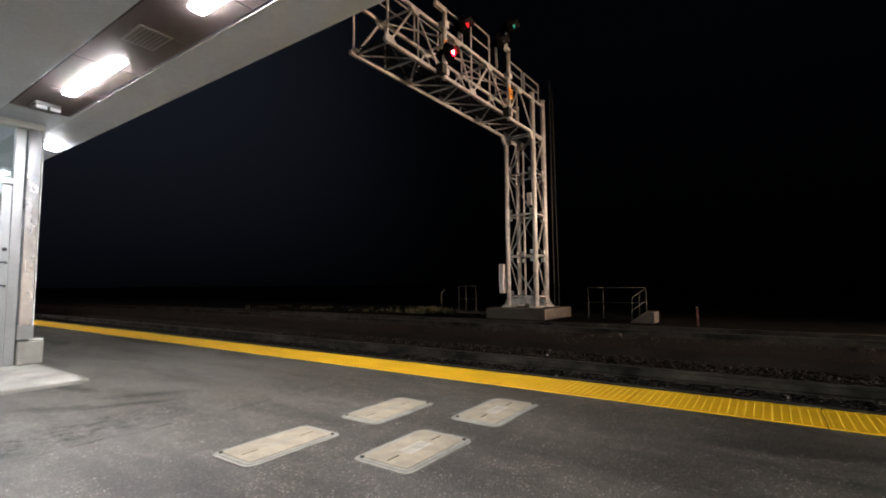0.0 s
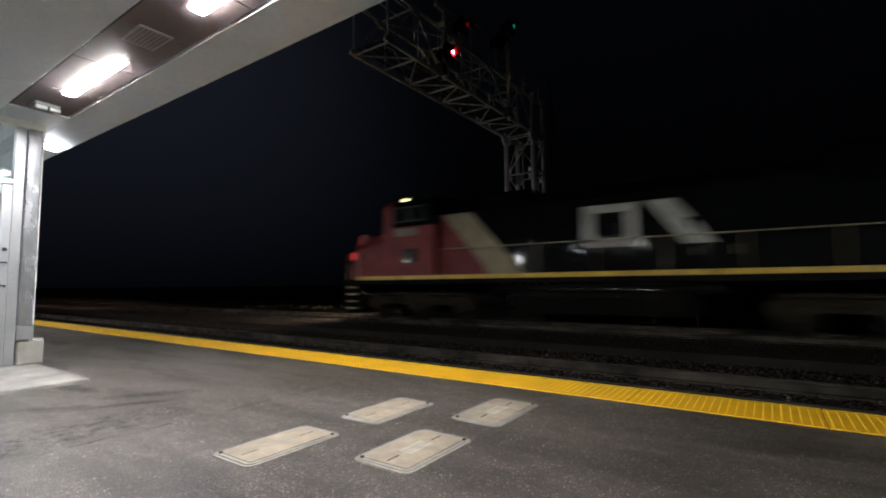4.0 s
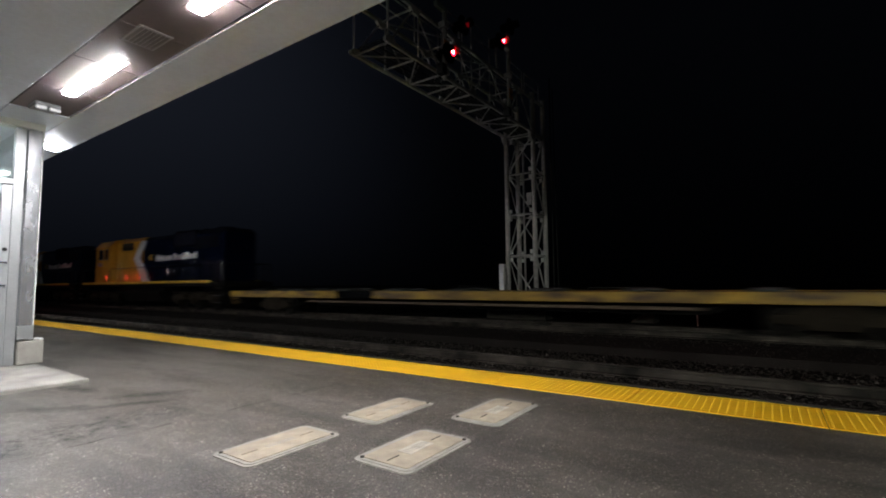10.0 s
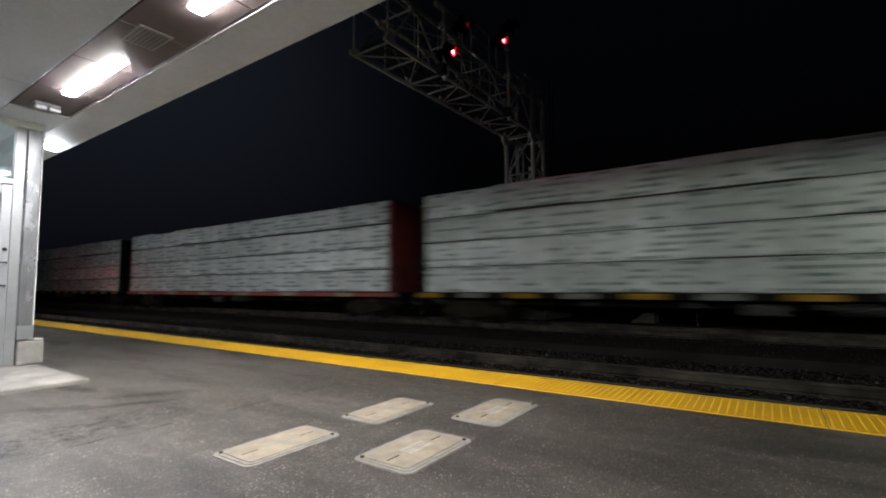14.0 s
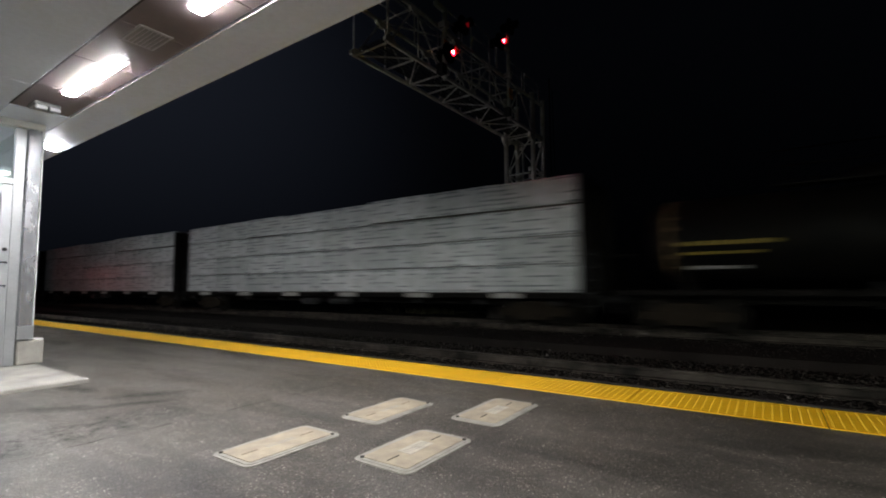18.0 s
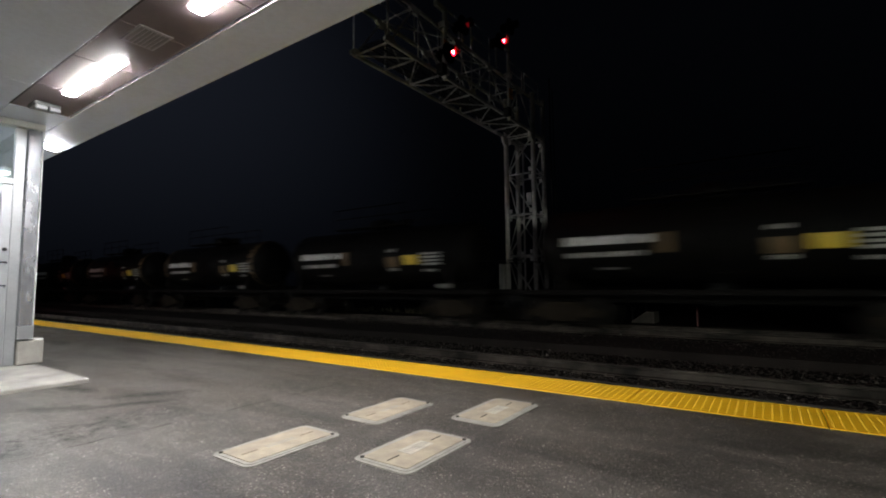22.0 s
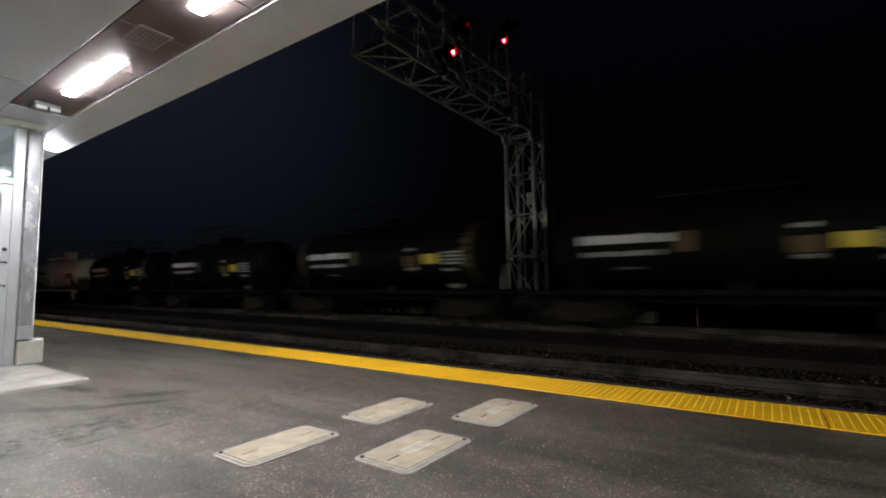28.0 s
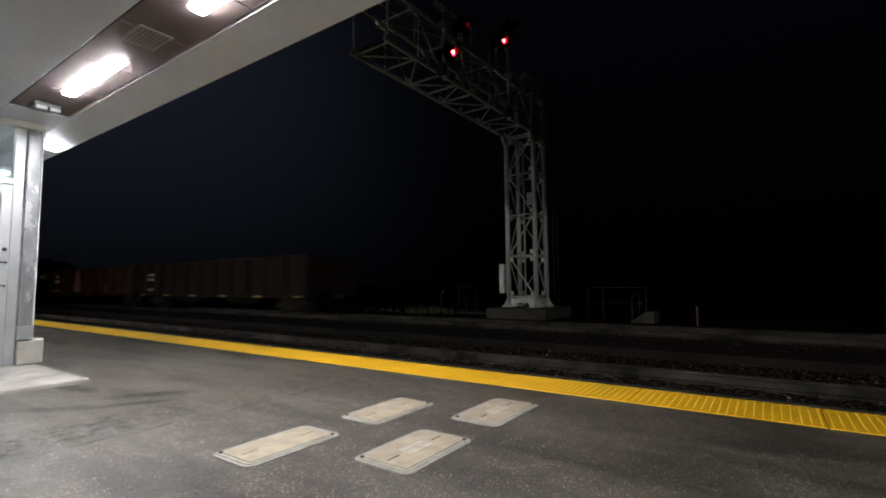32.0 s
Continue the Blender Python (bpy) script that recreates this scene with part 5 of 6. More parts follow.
def wide_nose_engine(front_lit, at=None):
    """Modern wide-nose road engine, 21.6 m long; its cab is at the low-x end."""
    half = 10.8
    t = thing("locomotive", "red, cream and black wide-nose diesel locomotive" + (" with lit headlights" if front_lit else ", coupled cab to the rear"), "locomotive", "locomotives of the train")
    engine_base(t, half, "sill_yellow", "cream", (1,) if front_lit else (-1, 1), (-7.2, -4.1, -0.6, 3.1, 6.3))
    f = -half
    nose = [(-1.48, 1.65), (-1.48, 2.75), (-1.25, 3.15), (1.25, 3.15), (1.48, 2.75), (1.48, 1.65)]
    sh = Shape()
    x0, x1 = f + 0.95, f + 2.75
    pts0 = [(x0, y * 0.88, z) for y, z in nose]
    pts1 = [(x1, y, z + 0.30 if z > 2 else z) for y, z in nose]
    n = 6
    sh.add(pts0 + pts1, [(i, n + i, n + (i + 1) % n, (i + 1) % n) for i in range(n)] + [tuple(range(n)), tuple(range(2 * n - 1, n - 1, -1))], 0)
    part("nose", sh, "cn_red", t, "red sloping nose")
    part("nose_door", Shape().box(x0 - 0.03, x0 + 0.02, 0.1, 0.75, 1.70, 2.60, 0, 0.02), "cn_red", t)
    cab = part("cab", Shape().prism([(-1.55, 1.655), (-1.55, 3.55), (1.55, 3.55), (1.55, 1.655)], "x", f + 2.754, f + 5.1), "cn_red", t, "red cab")
    upper = [(-1.55, 3.554), (-1.55, 4.34), (-1.36, 4.56), (-0.95, 4.68), (0.95, 4.68), (1.36, 4.56), (1.55, 4.34), (1.55, 3.554)]
    part("cab_front_post", Shape().prism(upper, "x", f + 2.754, f + 3.20), "cn_red", cab, "red windscreen post")
    part("cab_top", Shape().prism(upper, "x", f + 3.204, f + 5.1), "cn_black", cab, "black cab roof and window band")
    for side in (-1, 1):
        for a, b in ((3.30, 3.95), (4.05, 4.71)):
            w = part("side_window", Shape().box(f + a, f + b, side * 1.556 - 0.008, side * 1.556 + 0.008, 3.78, 4.27, 0, 0.004), "window", cab, "dark cab side window")
            part("window_frame", Shape().box(f + a - 0.05, f + b + 0.05, side * 1.552 - 0.006, side * 1.552 + 0.006, 3.73, 4.32, 0, 0.004), "black", w)
        part("number_bar", Shape().box(f + 3.3, f + 4.4, side * 1.554 - 0.003, side * 1.554 + 0.003, 3.20, 3.48, 0, 0.001), "faded", cab, "faint pale number bar")
        part("side_hatch", Shape().box(f + 3.75, f + 4.4, side * 1.554 - 0.004, side * 1.554 + 0.004, 2.2, 2.7, 0, 0.003), "cn_black", cab, "dark side hatch")
    for y0, y1 in ((-1.20, -0.12), (0.12, 1.20)):
        part("windscreen", Shape().box(f + 2.735, f + 2.753, y0, y1, 3.95, 4.36, 0, 0.004), "window", cab)
    hl = part("headlight_box", Shape().box(f + 2.95, f + 3.30, -0.42, 0.42, 4.682, 4.98, 0, 0.02), "black", t, "twin headlight box")
    for y in (-0.19, 0.19):
        part("lens_rim", Shape().tube((f + 2.92, y, 4.82), (f + 2.949, y, 4.82), 0.13, 16), "black", hl)
    if front_lit:
        for y in (-0.19, 0.19):
            # tube added to narrow the headlight's beam; no part of the engine
            tb = Shape().tube((f + 2.28, y, 4.805), (f + 2.915, y, 4.82), 0.095, 20, 0, None, True, False)
            part("lamp_barrel", tb, "barrel", hl, "added black tube that narrows the beam")
            part("filament", Shape().tube((f + 2.895, y, 4.82), (f + 2.905, y, 4.82), 0.055, 14), "headlight", hl, "blazing headlight")
        # plate added so that the headlight's glow shows from the side
        part("lens_glow", Shape().prism([(f + 2.76, 4.70), (f + 3.08, 4.685), (f + 3.08, 4.83), (f + 2.80, 4.90)], "y", -0.435, -0.424), "head_lens", hl, "added glowing plate on the lamp's side")
        for s in (-1, 1):
            # the glowing face stands in for a lit red patch on the nose
            board = part("number_board", Shape().prism([(f + 1.22, s * 1.06), (f + 1.42, s * 1.42), (f + 1.72, s * 1.40), (f + 1.72, s * 1.06)], "z", 3.00, 3.40), "cn_red", t, "number board housing")
            part("lit_face", Shape().prism([(f + 1.205, s * 1.07), (f + 1.395, s * 1.41), (f + 1.415, s * 1.41), (f + 1.225, s * 1.07)], "z", 3.04, 3.38), "marker", board, "glowing red board face")
        for y in (-1.05, 1.05):
            dl = part("ditch_light", Shape().box(f + 0.62, f + 0.86, y - 0.18, y + 0.18, 1.602, 2.18, 0, 0.03), "cn_red", t, "red ditch light housing")
            lens = Shape().tube((f + 0.575, y, 2.0), (f + 0.618, y, 2.0), 0.085, 14)
            lens.m = [1] * 14 + [0, 1]
            part("ditch_lens", lens, ["ditch_beam", "ditch_lens"], dl, "lit ditch light")
            # glows in place of red paint that the ditch light falls on
            part("marker_lamp", Shape().box(f + 0.66, f + 0.98, y - 0.19, y + 0.10, 2.42, 2.72, 0, 0.02), "marker", dl, "red housing with the ditch light painted as glow")
            part("marker_stem", Shape().box(f + 0.70, f + 0.90, y - 0.10, y + 0.05, 2.18, 2.42, 0, 0.01), "cn_red", dl)
    # long hood
    h0, h1 = f + 5.104, half - 1.15
    y = 1.02
    hood = part("long_hood", Shape().prism([(-y, 1.655), (-y, 3.95), (-y + 0.30, 4.35), (y - 0.30, 4.35), (y, 3.95), (y, 1.655)], "x", h0, h1), "cn_black", t, "black long hood")
    hood_doors(t, h0 + 2.9, h1 - 4.2, -y, 1.75, 3.15, 9, "cn_black", True)
    # cream slanted stripe and red rear of the cab on the hood side
    two_sides("red_panel", Shape().prism([(h0, 1.70), (h0 + 2.10, 1.70), (h0 + 0.12, 3.93), (h0, 3.93)], "y", -y - 0.022, -y - 0.001), "cn_red", t)
    two_sides("cream_stripe", Shape().prism([(h0 + 2.105, 1.70), (h0 + 3.40, 1.70), (h0 + 1.28, 3.93), (h0 + 0.125, 3.93)], "y", -y - 0.022, -y - 0.001), "cream", t, "cream slanted stripe")
    # emblem as plain white shapes, the ring first on either side
    for side in (-1, 1):
        def ex(q):
            return 1.4 - side * (-1.75 + q) if side > 0 else 1.4 + (-1.75 + q)
        em = Shape()
        for a, b, c, d in ((0, 1.55, 3.46, 3.70), (0, 0.34, 2.66, 3.455), (0, 1.55, 2.42, 2.655), (1.25, 1.55, 2.66, 3.455)):
            em.box(min(ex(a), ex(b)), max(ex(a), ex(b)), side * (y + 0.0235) - 0.0065, side * (y + 0.0235) + 0.0065, c, d, 0, 0.003)
        slant = [(ex(1.85), 3.70), (ex(2.55), 3.70), (ex(3.50), 2.42), (ex(2.80), 2.42)]
        em.prism(slant if side < 0 else slant[::-1], "y", side * (y + 0.0235) - 0.0065, side * (y + 0.0235) + 0.0065)
        part("emblem", em, "emblem_white", t, "plain white emblem shapes")
        if front_lit and side < 0:
            continue
        yb = [side * (1.48 * 0.88 + (1.48 * 0.12) * q + 0.004) for q in (0.28, 0.92)]
        xb = [x0 + (x1 - x0) * q for q in (0.28, 0.92)]
        bar = [(xq, yq + side * o, z) for o in (0.0, 0.012) for xq, yq in zip(xb, yb) for z in (1.74, 1.98)]
        f6 = [(0, 1, 3, 2), (4, 6, 7, 5), (0, 4, 5, 1), (2, 3, 7, 6), (0, 2, 6, 4), (1, 5, 7, 3)]
        part("nose_stripe", Shape().add(bar, f6 if side > 0 else [q[::-1] for q in f6]), "cream", t, "pale block on the nose side")
    for x0, x1, z0, z1 in words(2.4, 4.4, 2.1, 2.35, 5, 3):
        two_sides("lettering", Shape().box(x0, x1, -y - 0.021, -y - 0.017, z0, z1, 0, 0.001), "cream", t)
    # radiator wing, roof parts, red tail
    part("radiator_wing", Shape().prism([(-1.02, 3.65), (-1.45, 4.07), (-1.45, 4.52), (1.45, 4.52), (1.45, 4.07), (1.02, 3.65)], "x", h1 - 4.2, h1 - 0.9), "cn_black", t, "black flared radiator")
    for i in range(10):
        x = h1 - 4.1 + i * 0.31
        two_sides("radiator_slat", Shape().box(x, x + 0.12, -1.462, -1.452, 4.08, 4.40, 0, 0.002), "frame_black", t)
    part("tail_panel", Shape().box(h1 - 0.86, h1 + 0.012, -y - 0.012, y + 0.012, 1.70, 4.362, 0, 0.02), "cn_red", t, "red hood end")
    part("exhaust_outlet", Shape().box(0.2, 1.3, -0.35, 0.35, 4.352, 4.62, 0, 0.04), "frame_black", t)
    part("dynamic_brake_box", Shape().box(h0 + 1.8, h0 + 3.6, -1.00, 1.00, 3.98, 4.52, 0, 0.06), "cn_black", t)
    part("horn", Shape().tube((f + 4.2, 0.3, 4.66), (f + 4.2, 0.3, 4.84), 0.03, 8).tube((f + 3.9, 0.3, 4.84), (f + 4.5, 0.3, 4.84), 0.05, 8), "dark_steel", t)
    if not front_lit:
        part("door_lamp", Shape().box(h1 - 1.15, h1 - 0.95, y + 0.013, y + 0.04, 2.00, 2.08, 0, 0.004), "step_light", t, "small lit door lamp")
    side_rails(t, f + 5.4, half - 1.4, "cream")
    return t


def narrow_nose_engine(early):
    """Older narrow-hood road engine, 20.98 m long; low short nose at the low-x end.
    early: the wider-spaced of the two paint layouts."""
    half = 10.49
    t = thing("locomotive", "yellow and dark blue narrow-nose diesel locomotive with a white chevron", "locomotive", "locomotives of the train")
    engine_base(t, half, "sill_yellow", "dark_steel", (), (-3.1, 4.2), 0.45)
    f = -half + 1.1
    y = 0.95
    part("nose", Shape().prism([(-0.93, 1.655), (-0.93, 3.25), (-0.78, 3.46), (0.78, 3.46), (0.93, 3.25), (0.93, 1.655)], "x", f + 0.95, f + 2.45), "on_yellow", t, "low yellow nose")
    cab = part("cab", Shape().prism([(-1.52, 1.655), (-1.52, 4.18), (-1.15, 4.62), (-0.5, 4.80), (0.5, 4.80), (1.15, 4.62), (1.52, 4.18), (1.52, 1.655)], "x", f + 2.454, f + 4.75), "on_yellow", t, "yellow cab")
    part("cab_roof", Shape().prism([(-1.59, 4.16), (-1.18, 4.66), (-0.5, 4.84), (0.5, 4.84), (1.18, 4.66), (1.59, 4.16), (1.53, 4.14), (1.13, 4.60), (0.5, 4.78), (-0.5, 4.78), (-1.13, 4.60), (-1.53, 4.14)], "x", f + 2.35, f + 4.85), "on_yellow", cab)
    for side in (-1, 1):
        for a, b, c in ((2.95, 3.70, 3.35), (4.05, 4.45, 3.35)):
            w = part("side_window", Shape().box(f + a, f + b, side * 1.526 - 0.008, side * 1.526 + 0.008, c, 4.02, 0, 0.004), "window", cab, "dark cab side window")
            part("window_frame", Shape().box(f + a - 0.05, f + b + 0.05, side * 1.522 - 0.006, side * 1.522 + 0.006, c - 0.05, 4.07, 0, 0.004), "grey_dark", w)
        part("cab_decal", Shape().box(f + 2.85, f + 3.55, side * 1.524 - 0.003, side * 1.524 + 0.003, 2.85, 3.12, 0, 0.001), "purple", cab, "purple cab decal bar")
    for y0, y1 in ((-1.3, -0.98), (-0.75, -0.08), (0.08, 0.75), (0.98, 1.3)):
        part("windscreen", Shape().box(f + 2.438, f + 2.453, y0, y1, 3.52, 4.12, 0, 0.004), "window", cab)
    h0, h1 = f + 4.754, half - 1.35
    part("long_hood", Shape().prism([(-y, 1.655), (-y, 4.40), (y, 4.40), (y, 1.655)], "x", h0, h1), "on_blue", t, "dark blue long hood")
    part("hood_roof", Shape().prism([(-y, 4.402), (-y + 0.22, 4.64), (y - 0.22, 4.64), (y, 4.402)], "x", h0, h1), "roof_blue", t, "sooty hood roof")
    # electrical cabinet behind the cab, yellow, with a dark louvre
    k = 3.95
    yy = 1.02
    p2 = [(-yy, 1.655), (-yy, 4.45), (-yy + 0.22, 4.70), (yy - 0.22, 4.70), (yy, 4.45), (yy, 1.655)]
    part("front_hood", Shape().prism(p2, "x", h0 + 0.004, h0 + k), "on_yellow", t, "yellow hood section")
    lv = part("louvre_panel", Shape().box(h0 + 0.85, h0 + 2.6, -yy - 0.012, -yy - 0.001, 3.88, 4.40, 0, 0.004), "frame_black", t, "dark louvre panel")
    for i in range(6):
        part("louvre_slat", Shape().box(h0 + 0.87, h0 + 2.58, -yy - 0.022, -yy - 0.013, 3.91 + i * 0.08, 3.95 + i * 0.08, 0, 0.003), "black", lv)
    # white chevron and the yellow beside it, on the hood side
    b0 = h0 + k
    foot, top, gap = (b0 + 0.85, b0 + 0.50, 0.52) if early else (b0 + 1.10, b0 + 0.42, 0.0)
    part("white_chevron", Shape().prism([(foot - 1.05, 1.71), (foot, 1.71), (b0 - 0.31, 3.30), (top, 4.44), (top - 0.63, 4.44), (b0 - 1.20, 3.30)], "y", -yy - 0.010, -yy - 0.002), "on_white", t, "white chevron stripe")
    part("chevron_backing", Shape().prism([(b0 + 0.004, 1.71), (foot - 0.005, 1.71), (b0 + 0.004, 2.87 if early else 2.93)], "y", -yy - 0.001, -y - 0.002), "on_white", t)
    part("chevron_backing", Shape().prism([(b0 + 0.004, 3.76 if early else 3.80), (top - 0.01, 4.435), (b0 + 0.004, 4.435)], "y", -yy - 0.001, -y - 0.002), "on_white", t)
    part("blue_notch", Shape().prism([(b0 - 0.30, 3.30), (b0 - 0.001, 2.96), (b0 - 0.001, 3.70)], "y", -yy - 0.006, -yy - 0.001), "on_blue", t)
    hood_doors(t, h0 + 0.15, h0 + 2.62, -yy, 1.78, 3.10, 3, "on_yellow")
    hood_doors(t, b0 + 1.20, h1 - 3.2, -y, 1.78, 2.92, 9, "on_blue")
    hood_doors(t, h1 - 3.1, h1 - 0.3, -y, 1.78, 2.92, 3, "on_blue")
    part("emblem", Shape().prism([(b0 + gap + x, z) for x, z in ((0.72, 3.28), (1.00, 3.46), (1.44, 3.46), (1.20, 3.29), (1.42, 3.10), (0.98, 3.10))], "y", -y - 0.007, -y - 0.001), "emblem_ochre", t, "ochre arrow-like emblem shape")
    stripes(t, "lettering", "letter", script(b0 + 1.85 + gap, b0 + 3.95 + gap * 1.2, 3.02, 3.42, (9, 6, 8, 6, 6, 7, 6)) + script(b0 + 4.15 + gap * 1.2, b0 + 6.95 + gap * 1.7, 3.02, 3.42, (9, 6, 6, 8, 9, 9, 6, 6, 9)), -y - 0.002, "white lettering bars")
    for x in (h1 - 5.2, h1 - 2.9, h1 - 1.5):
        part("radiator_fan", Shape().tube((x, 0, 4.64), (x, 0, 4.80), 0.55, 20), "roof_blue", t, "round roof fan")
    grille = part("radiator_grille", Shape().box(h1 - 3.3, h1 - 0.5, -y - 0.02, -y - 0.001, 3.55, 4.30, 0, 0.006), "on_blue", t)
    for i in range(7):
        part("grille_slat", Shape().box(h1 - 3.25, h1 - 0.55, -y - 0.034, -y - 0.021, 3.59 + i * 0.1, 3.64 + i * 0.1, 0, 0.003), "frame_black", grille)
    part("dynamic_brake_blister", Shape().box(b0 + 4.2, b0 + 6.8, -1.05, 1.05, 3.75, 4.72, 0, 0.08), "roof_blue", t)
    part("exhaust_outlet", Shape().box(b0 + 2.8, b0 + 3.5, -0.3, 0.3, 4.64, 4.92, 0, 0.03), "frame_black", t)
    part("horn", Shape().tube((f + 3.2, 0.2, 4.82), (f + 3.2, 0.2, 4.98), 0.03, 8).tube((f + 2.9, 0.2, 4.98), (f + 3.5, 0.2, 4.98), 0.05, 8), "dark_steel", t)
    part("tail_light", Shape().box(h1 + 0.001, h1 + 0.02, -0.3, 0.3, 3.3, 3.5, 0, 0.004), "window", t)
    side_rails(t, h0 + 0.2, half - 1.4, "frame_black")
    side_rails(t, f + 0.4, f + 2.3, "frame_black")
    return t


def flat_car():
    half = 14.1
    t = thing("flat_car", "long empty flat car with a worn yellow deck edge", "flat car")
    part("deck", Shape().box(-half + 0.5, half - 0.5, -1.40, 1.40, 1.02, 1.10, 0, 0.01), "deck", t, "dark deck")
    rnd = random.Random(2)
    x = -half + 0.45
    while x < half - 0.5:
        w = rnd.uniform(2.0, 3.0)
        b = min(x + w, half - 0.45)
        for side in (-1, 1):
            part("side_sill", Shape().box(x, b - 0.01, side * 1.47 - 0.06, side * 1.47 + 0.06, 0.82, 1.12, 0, 0.012), "cn_black" if abs((x + b) / 2 + 4.6) < 1.6 else "flat_yellow", t, "worn yellow side sill")
        x = b
        if half - 0.5 - x < 1.0:
            break
    for s in (-1, 1):
        part("end_sill", Shape().box(s * (half - 0.47) - 0.05, s * (half - 0.47) + 0.05, -1.40, 1.40, 0.80, 1.12, 0, 0.01), "flat_yellow", t)
    for side in (-1, 1):
        part("lower_sill", Shape().prism([(-8.6, 0.80), (-7.8, 0.46), (7.8, 0.46), (8.6, 0.80)], "y", side * 0.52 - 0.04, side * 0.52 + 0.04), "frame_black", t)
        part("lower_flange", Shape().box(-7.8, 7.8, side * 1.20 - 0.10, side * 1.20 + 0.10, 0.62, 0.70, 0, 0.01), "flat_tan", t, "tan lower rail")
    for i in range(9):
        x = -12.4 + i * 3.1
        st = part("deck_stand", Shape().box(x - 0.35, x + 0.35, -0.9, -0.5, 1.104, 1.22, 0, 0.03).box(x - 0.35, x + 0.35, 0.5, 0.9, 1.104, 1.22, 0, 0.03), "grey_dark", t, "folded deck stand")
        part("stand_hinge", Shape().tube((x, -0.95, 1.16), (x, 0.95, 1.16), 0.04, 8), "dark_steel", st)
    for s in (-1, 1):
        put_truck(t, s * (half - 3.6))
        coupler(t, s * (half - 0.1), s)
        ladder(t, s * (half - 0.9), -1.50, 0.45, 0.82, 0.4, "flat_yellow", "grab_step")
    return t


def pack_mesh(length, height, depth, seed, mats, dense):
    rnd = random.Random(seed)
    a, b, c = rnd.uniform(0.03, 0.05), rnd.uniform(0.0, 0.02), rnd.uniform(0.02, 0.04)
    g = rnd.choice((0.010, 0.016, 0.024, 0.034))
    sh = Shape().prism([(-depth + 0.30, 0.0), (-depth + 0.30, g), (-depth + 0.01, g + 0.002), (-depth - b, g + 0.05), (-depth, height * 0.5), (-depth - b, height - 0.06),
                        (-depth + c, height), (0.0, height), (0.0, 0.0)], "x", -length / 2, length / 2)
    # gap faces get a dark colour in place of shade
    sh.m[2] = sh.m[3] = 1
    return sh.mesh("lumber_pack", [mats, "gap_shade"])


def lumber_car(wrap, trim, dense, label, seed):
    half = 12.25
    t = thing("lumber_car", label, "lumber car", "loaded lumber cars")
    part("deck", Shape().prism([(-1.45, 1.07), (-1.35, 0.98), (1.35, 0.98), (1.45, 1.07)], "x", -half + 0.5, half - 0.5), "frame_black", t)
    rnd = random.Random(seed)
    x, i = -half + 0.55, 0
    while x < half - 0.6:
        w = 0.78 if i % 2 else 1.05
        b = min(x + w, half - 0.55)
        part("side_sill", Shape().box(x, b - 0.006, -1.57, -1.45, 0.90, 1.06, 0, 0.01), trim[i % len(trim)], t)
        x, i = b, i + 1
    part("side_sill", Shape().box(-half + 0.55, half - 0.55, 1.45, 1.57, 0.80, 1.06, 0, 0.01), trim[0], t)
    part("center_sill", Shape().box(-half + 0.6, half - 0.6, -0.22, 0.22, 0.62, 0.98, 0, 0.02), "frame_black", t)
    for s in (-1, 1):
        # a red bulkhead takes the darker red, with its shade in the colour
        b = part("bulkhead", Shape().box(s * (half - 0.82) - 0.08, s * (half - 0.82) + 0.08, -1.50, 1.50, 1.072, 4.62, 0, 0.02), "car_red_dark" if "car_red" in trim else "frame_black", t, "steel end bulkhead")
        for yy in (-1.3, -0.65, 0.65, 1.3):
            part("rib", Shape().box(s * (half - 0.70) - 0.035, s * (half - 0.70) + 0.035, yy - 0.05, yy + 0.05, 1.08, 4.55, 0, 0.01), "car_red_dark" if "car_red" in trim else "frame_black", b)
        put_truck(t, s * (half - 2.6))
        coupler(t, s * (half - 0.1), s)
        hose(t, s * (half - 0.3), s)
        ladder(t, s * (half - 0.62), -1.50, 0.5, 2.4)
    part("center_beam", Shape().box(-half + 0.91, half - 0.91, -0.045, 0.045, 1.072, 4.66, 0, 0.01), "frame_black", t)
    part("beam_cap", Shape().box(-half + 0.91, half - 0.91, -0.06, 0.06, 4.664, 4.74, 0, 0.01), "frame_black", t)
    L = (2 * half - 1.86) / 8
    packs = [pack_mesh(L - 0.03, 0.886, 1.42, seed * 10 + j, wrap, dense) for j in range(4)]
    for tier in range(4):
        for k in range(8):
            for side in (-1, 1):
                me = packs[(tier * 3 + k * 5 + side) % 4]
                dz = rnd.uniform(-0.02, 0.075) if tier == 3 else 0.0
                part("lumber_pack", me, None, t, "", pose(-half + 0.93 + (k + 0.5) * L, side * -0.0 + (-0.07 if side < 0 else 0.07), 1.074 + tier * 0.890 + max(0, dz), 0, 0, 0 if side < 0 else 180))
    for k in range(9):
        x = -half + 1.6 + k * (2 * half - 3.2) / 8
        part("strap_winch", Shape().box(x - 0.12, x + 0.12, -1.60, -1.572, 0.70, 0.84, 0, 0.01), "dark_steel", t)
    part("brake_valve", Shape().box(-1.6, -0.7, -1.3, -0.9, 0.52, 0.80, 0, 0.03), "dark_steel", t)
    part("air_reservoir", Shape().tube((0.2, -1.15, 0.70), (1.5, -1.15, 0.70), 0.15, 12), "dark_steel", t)
    return t


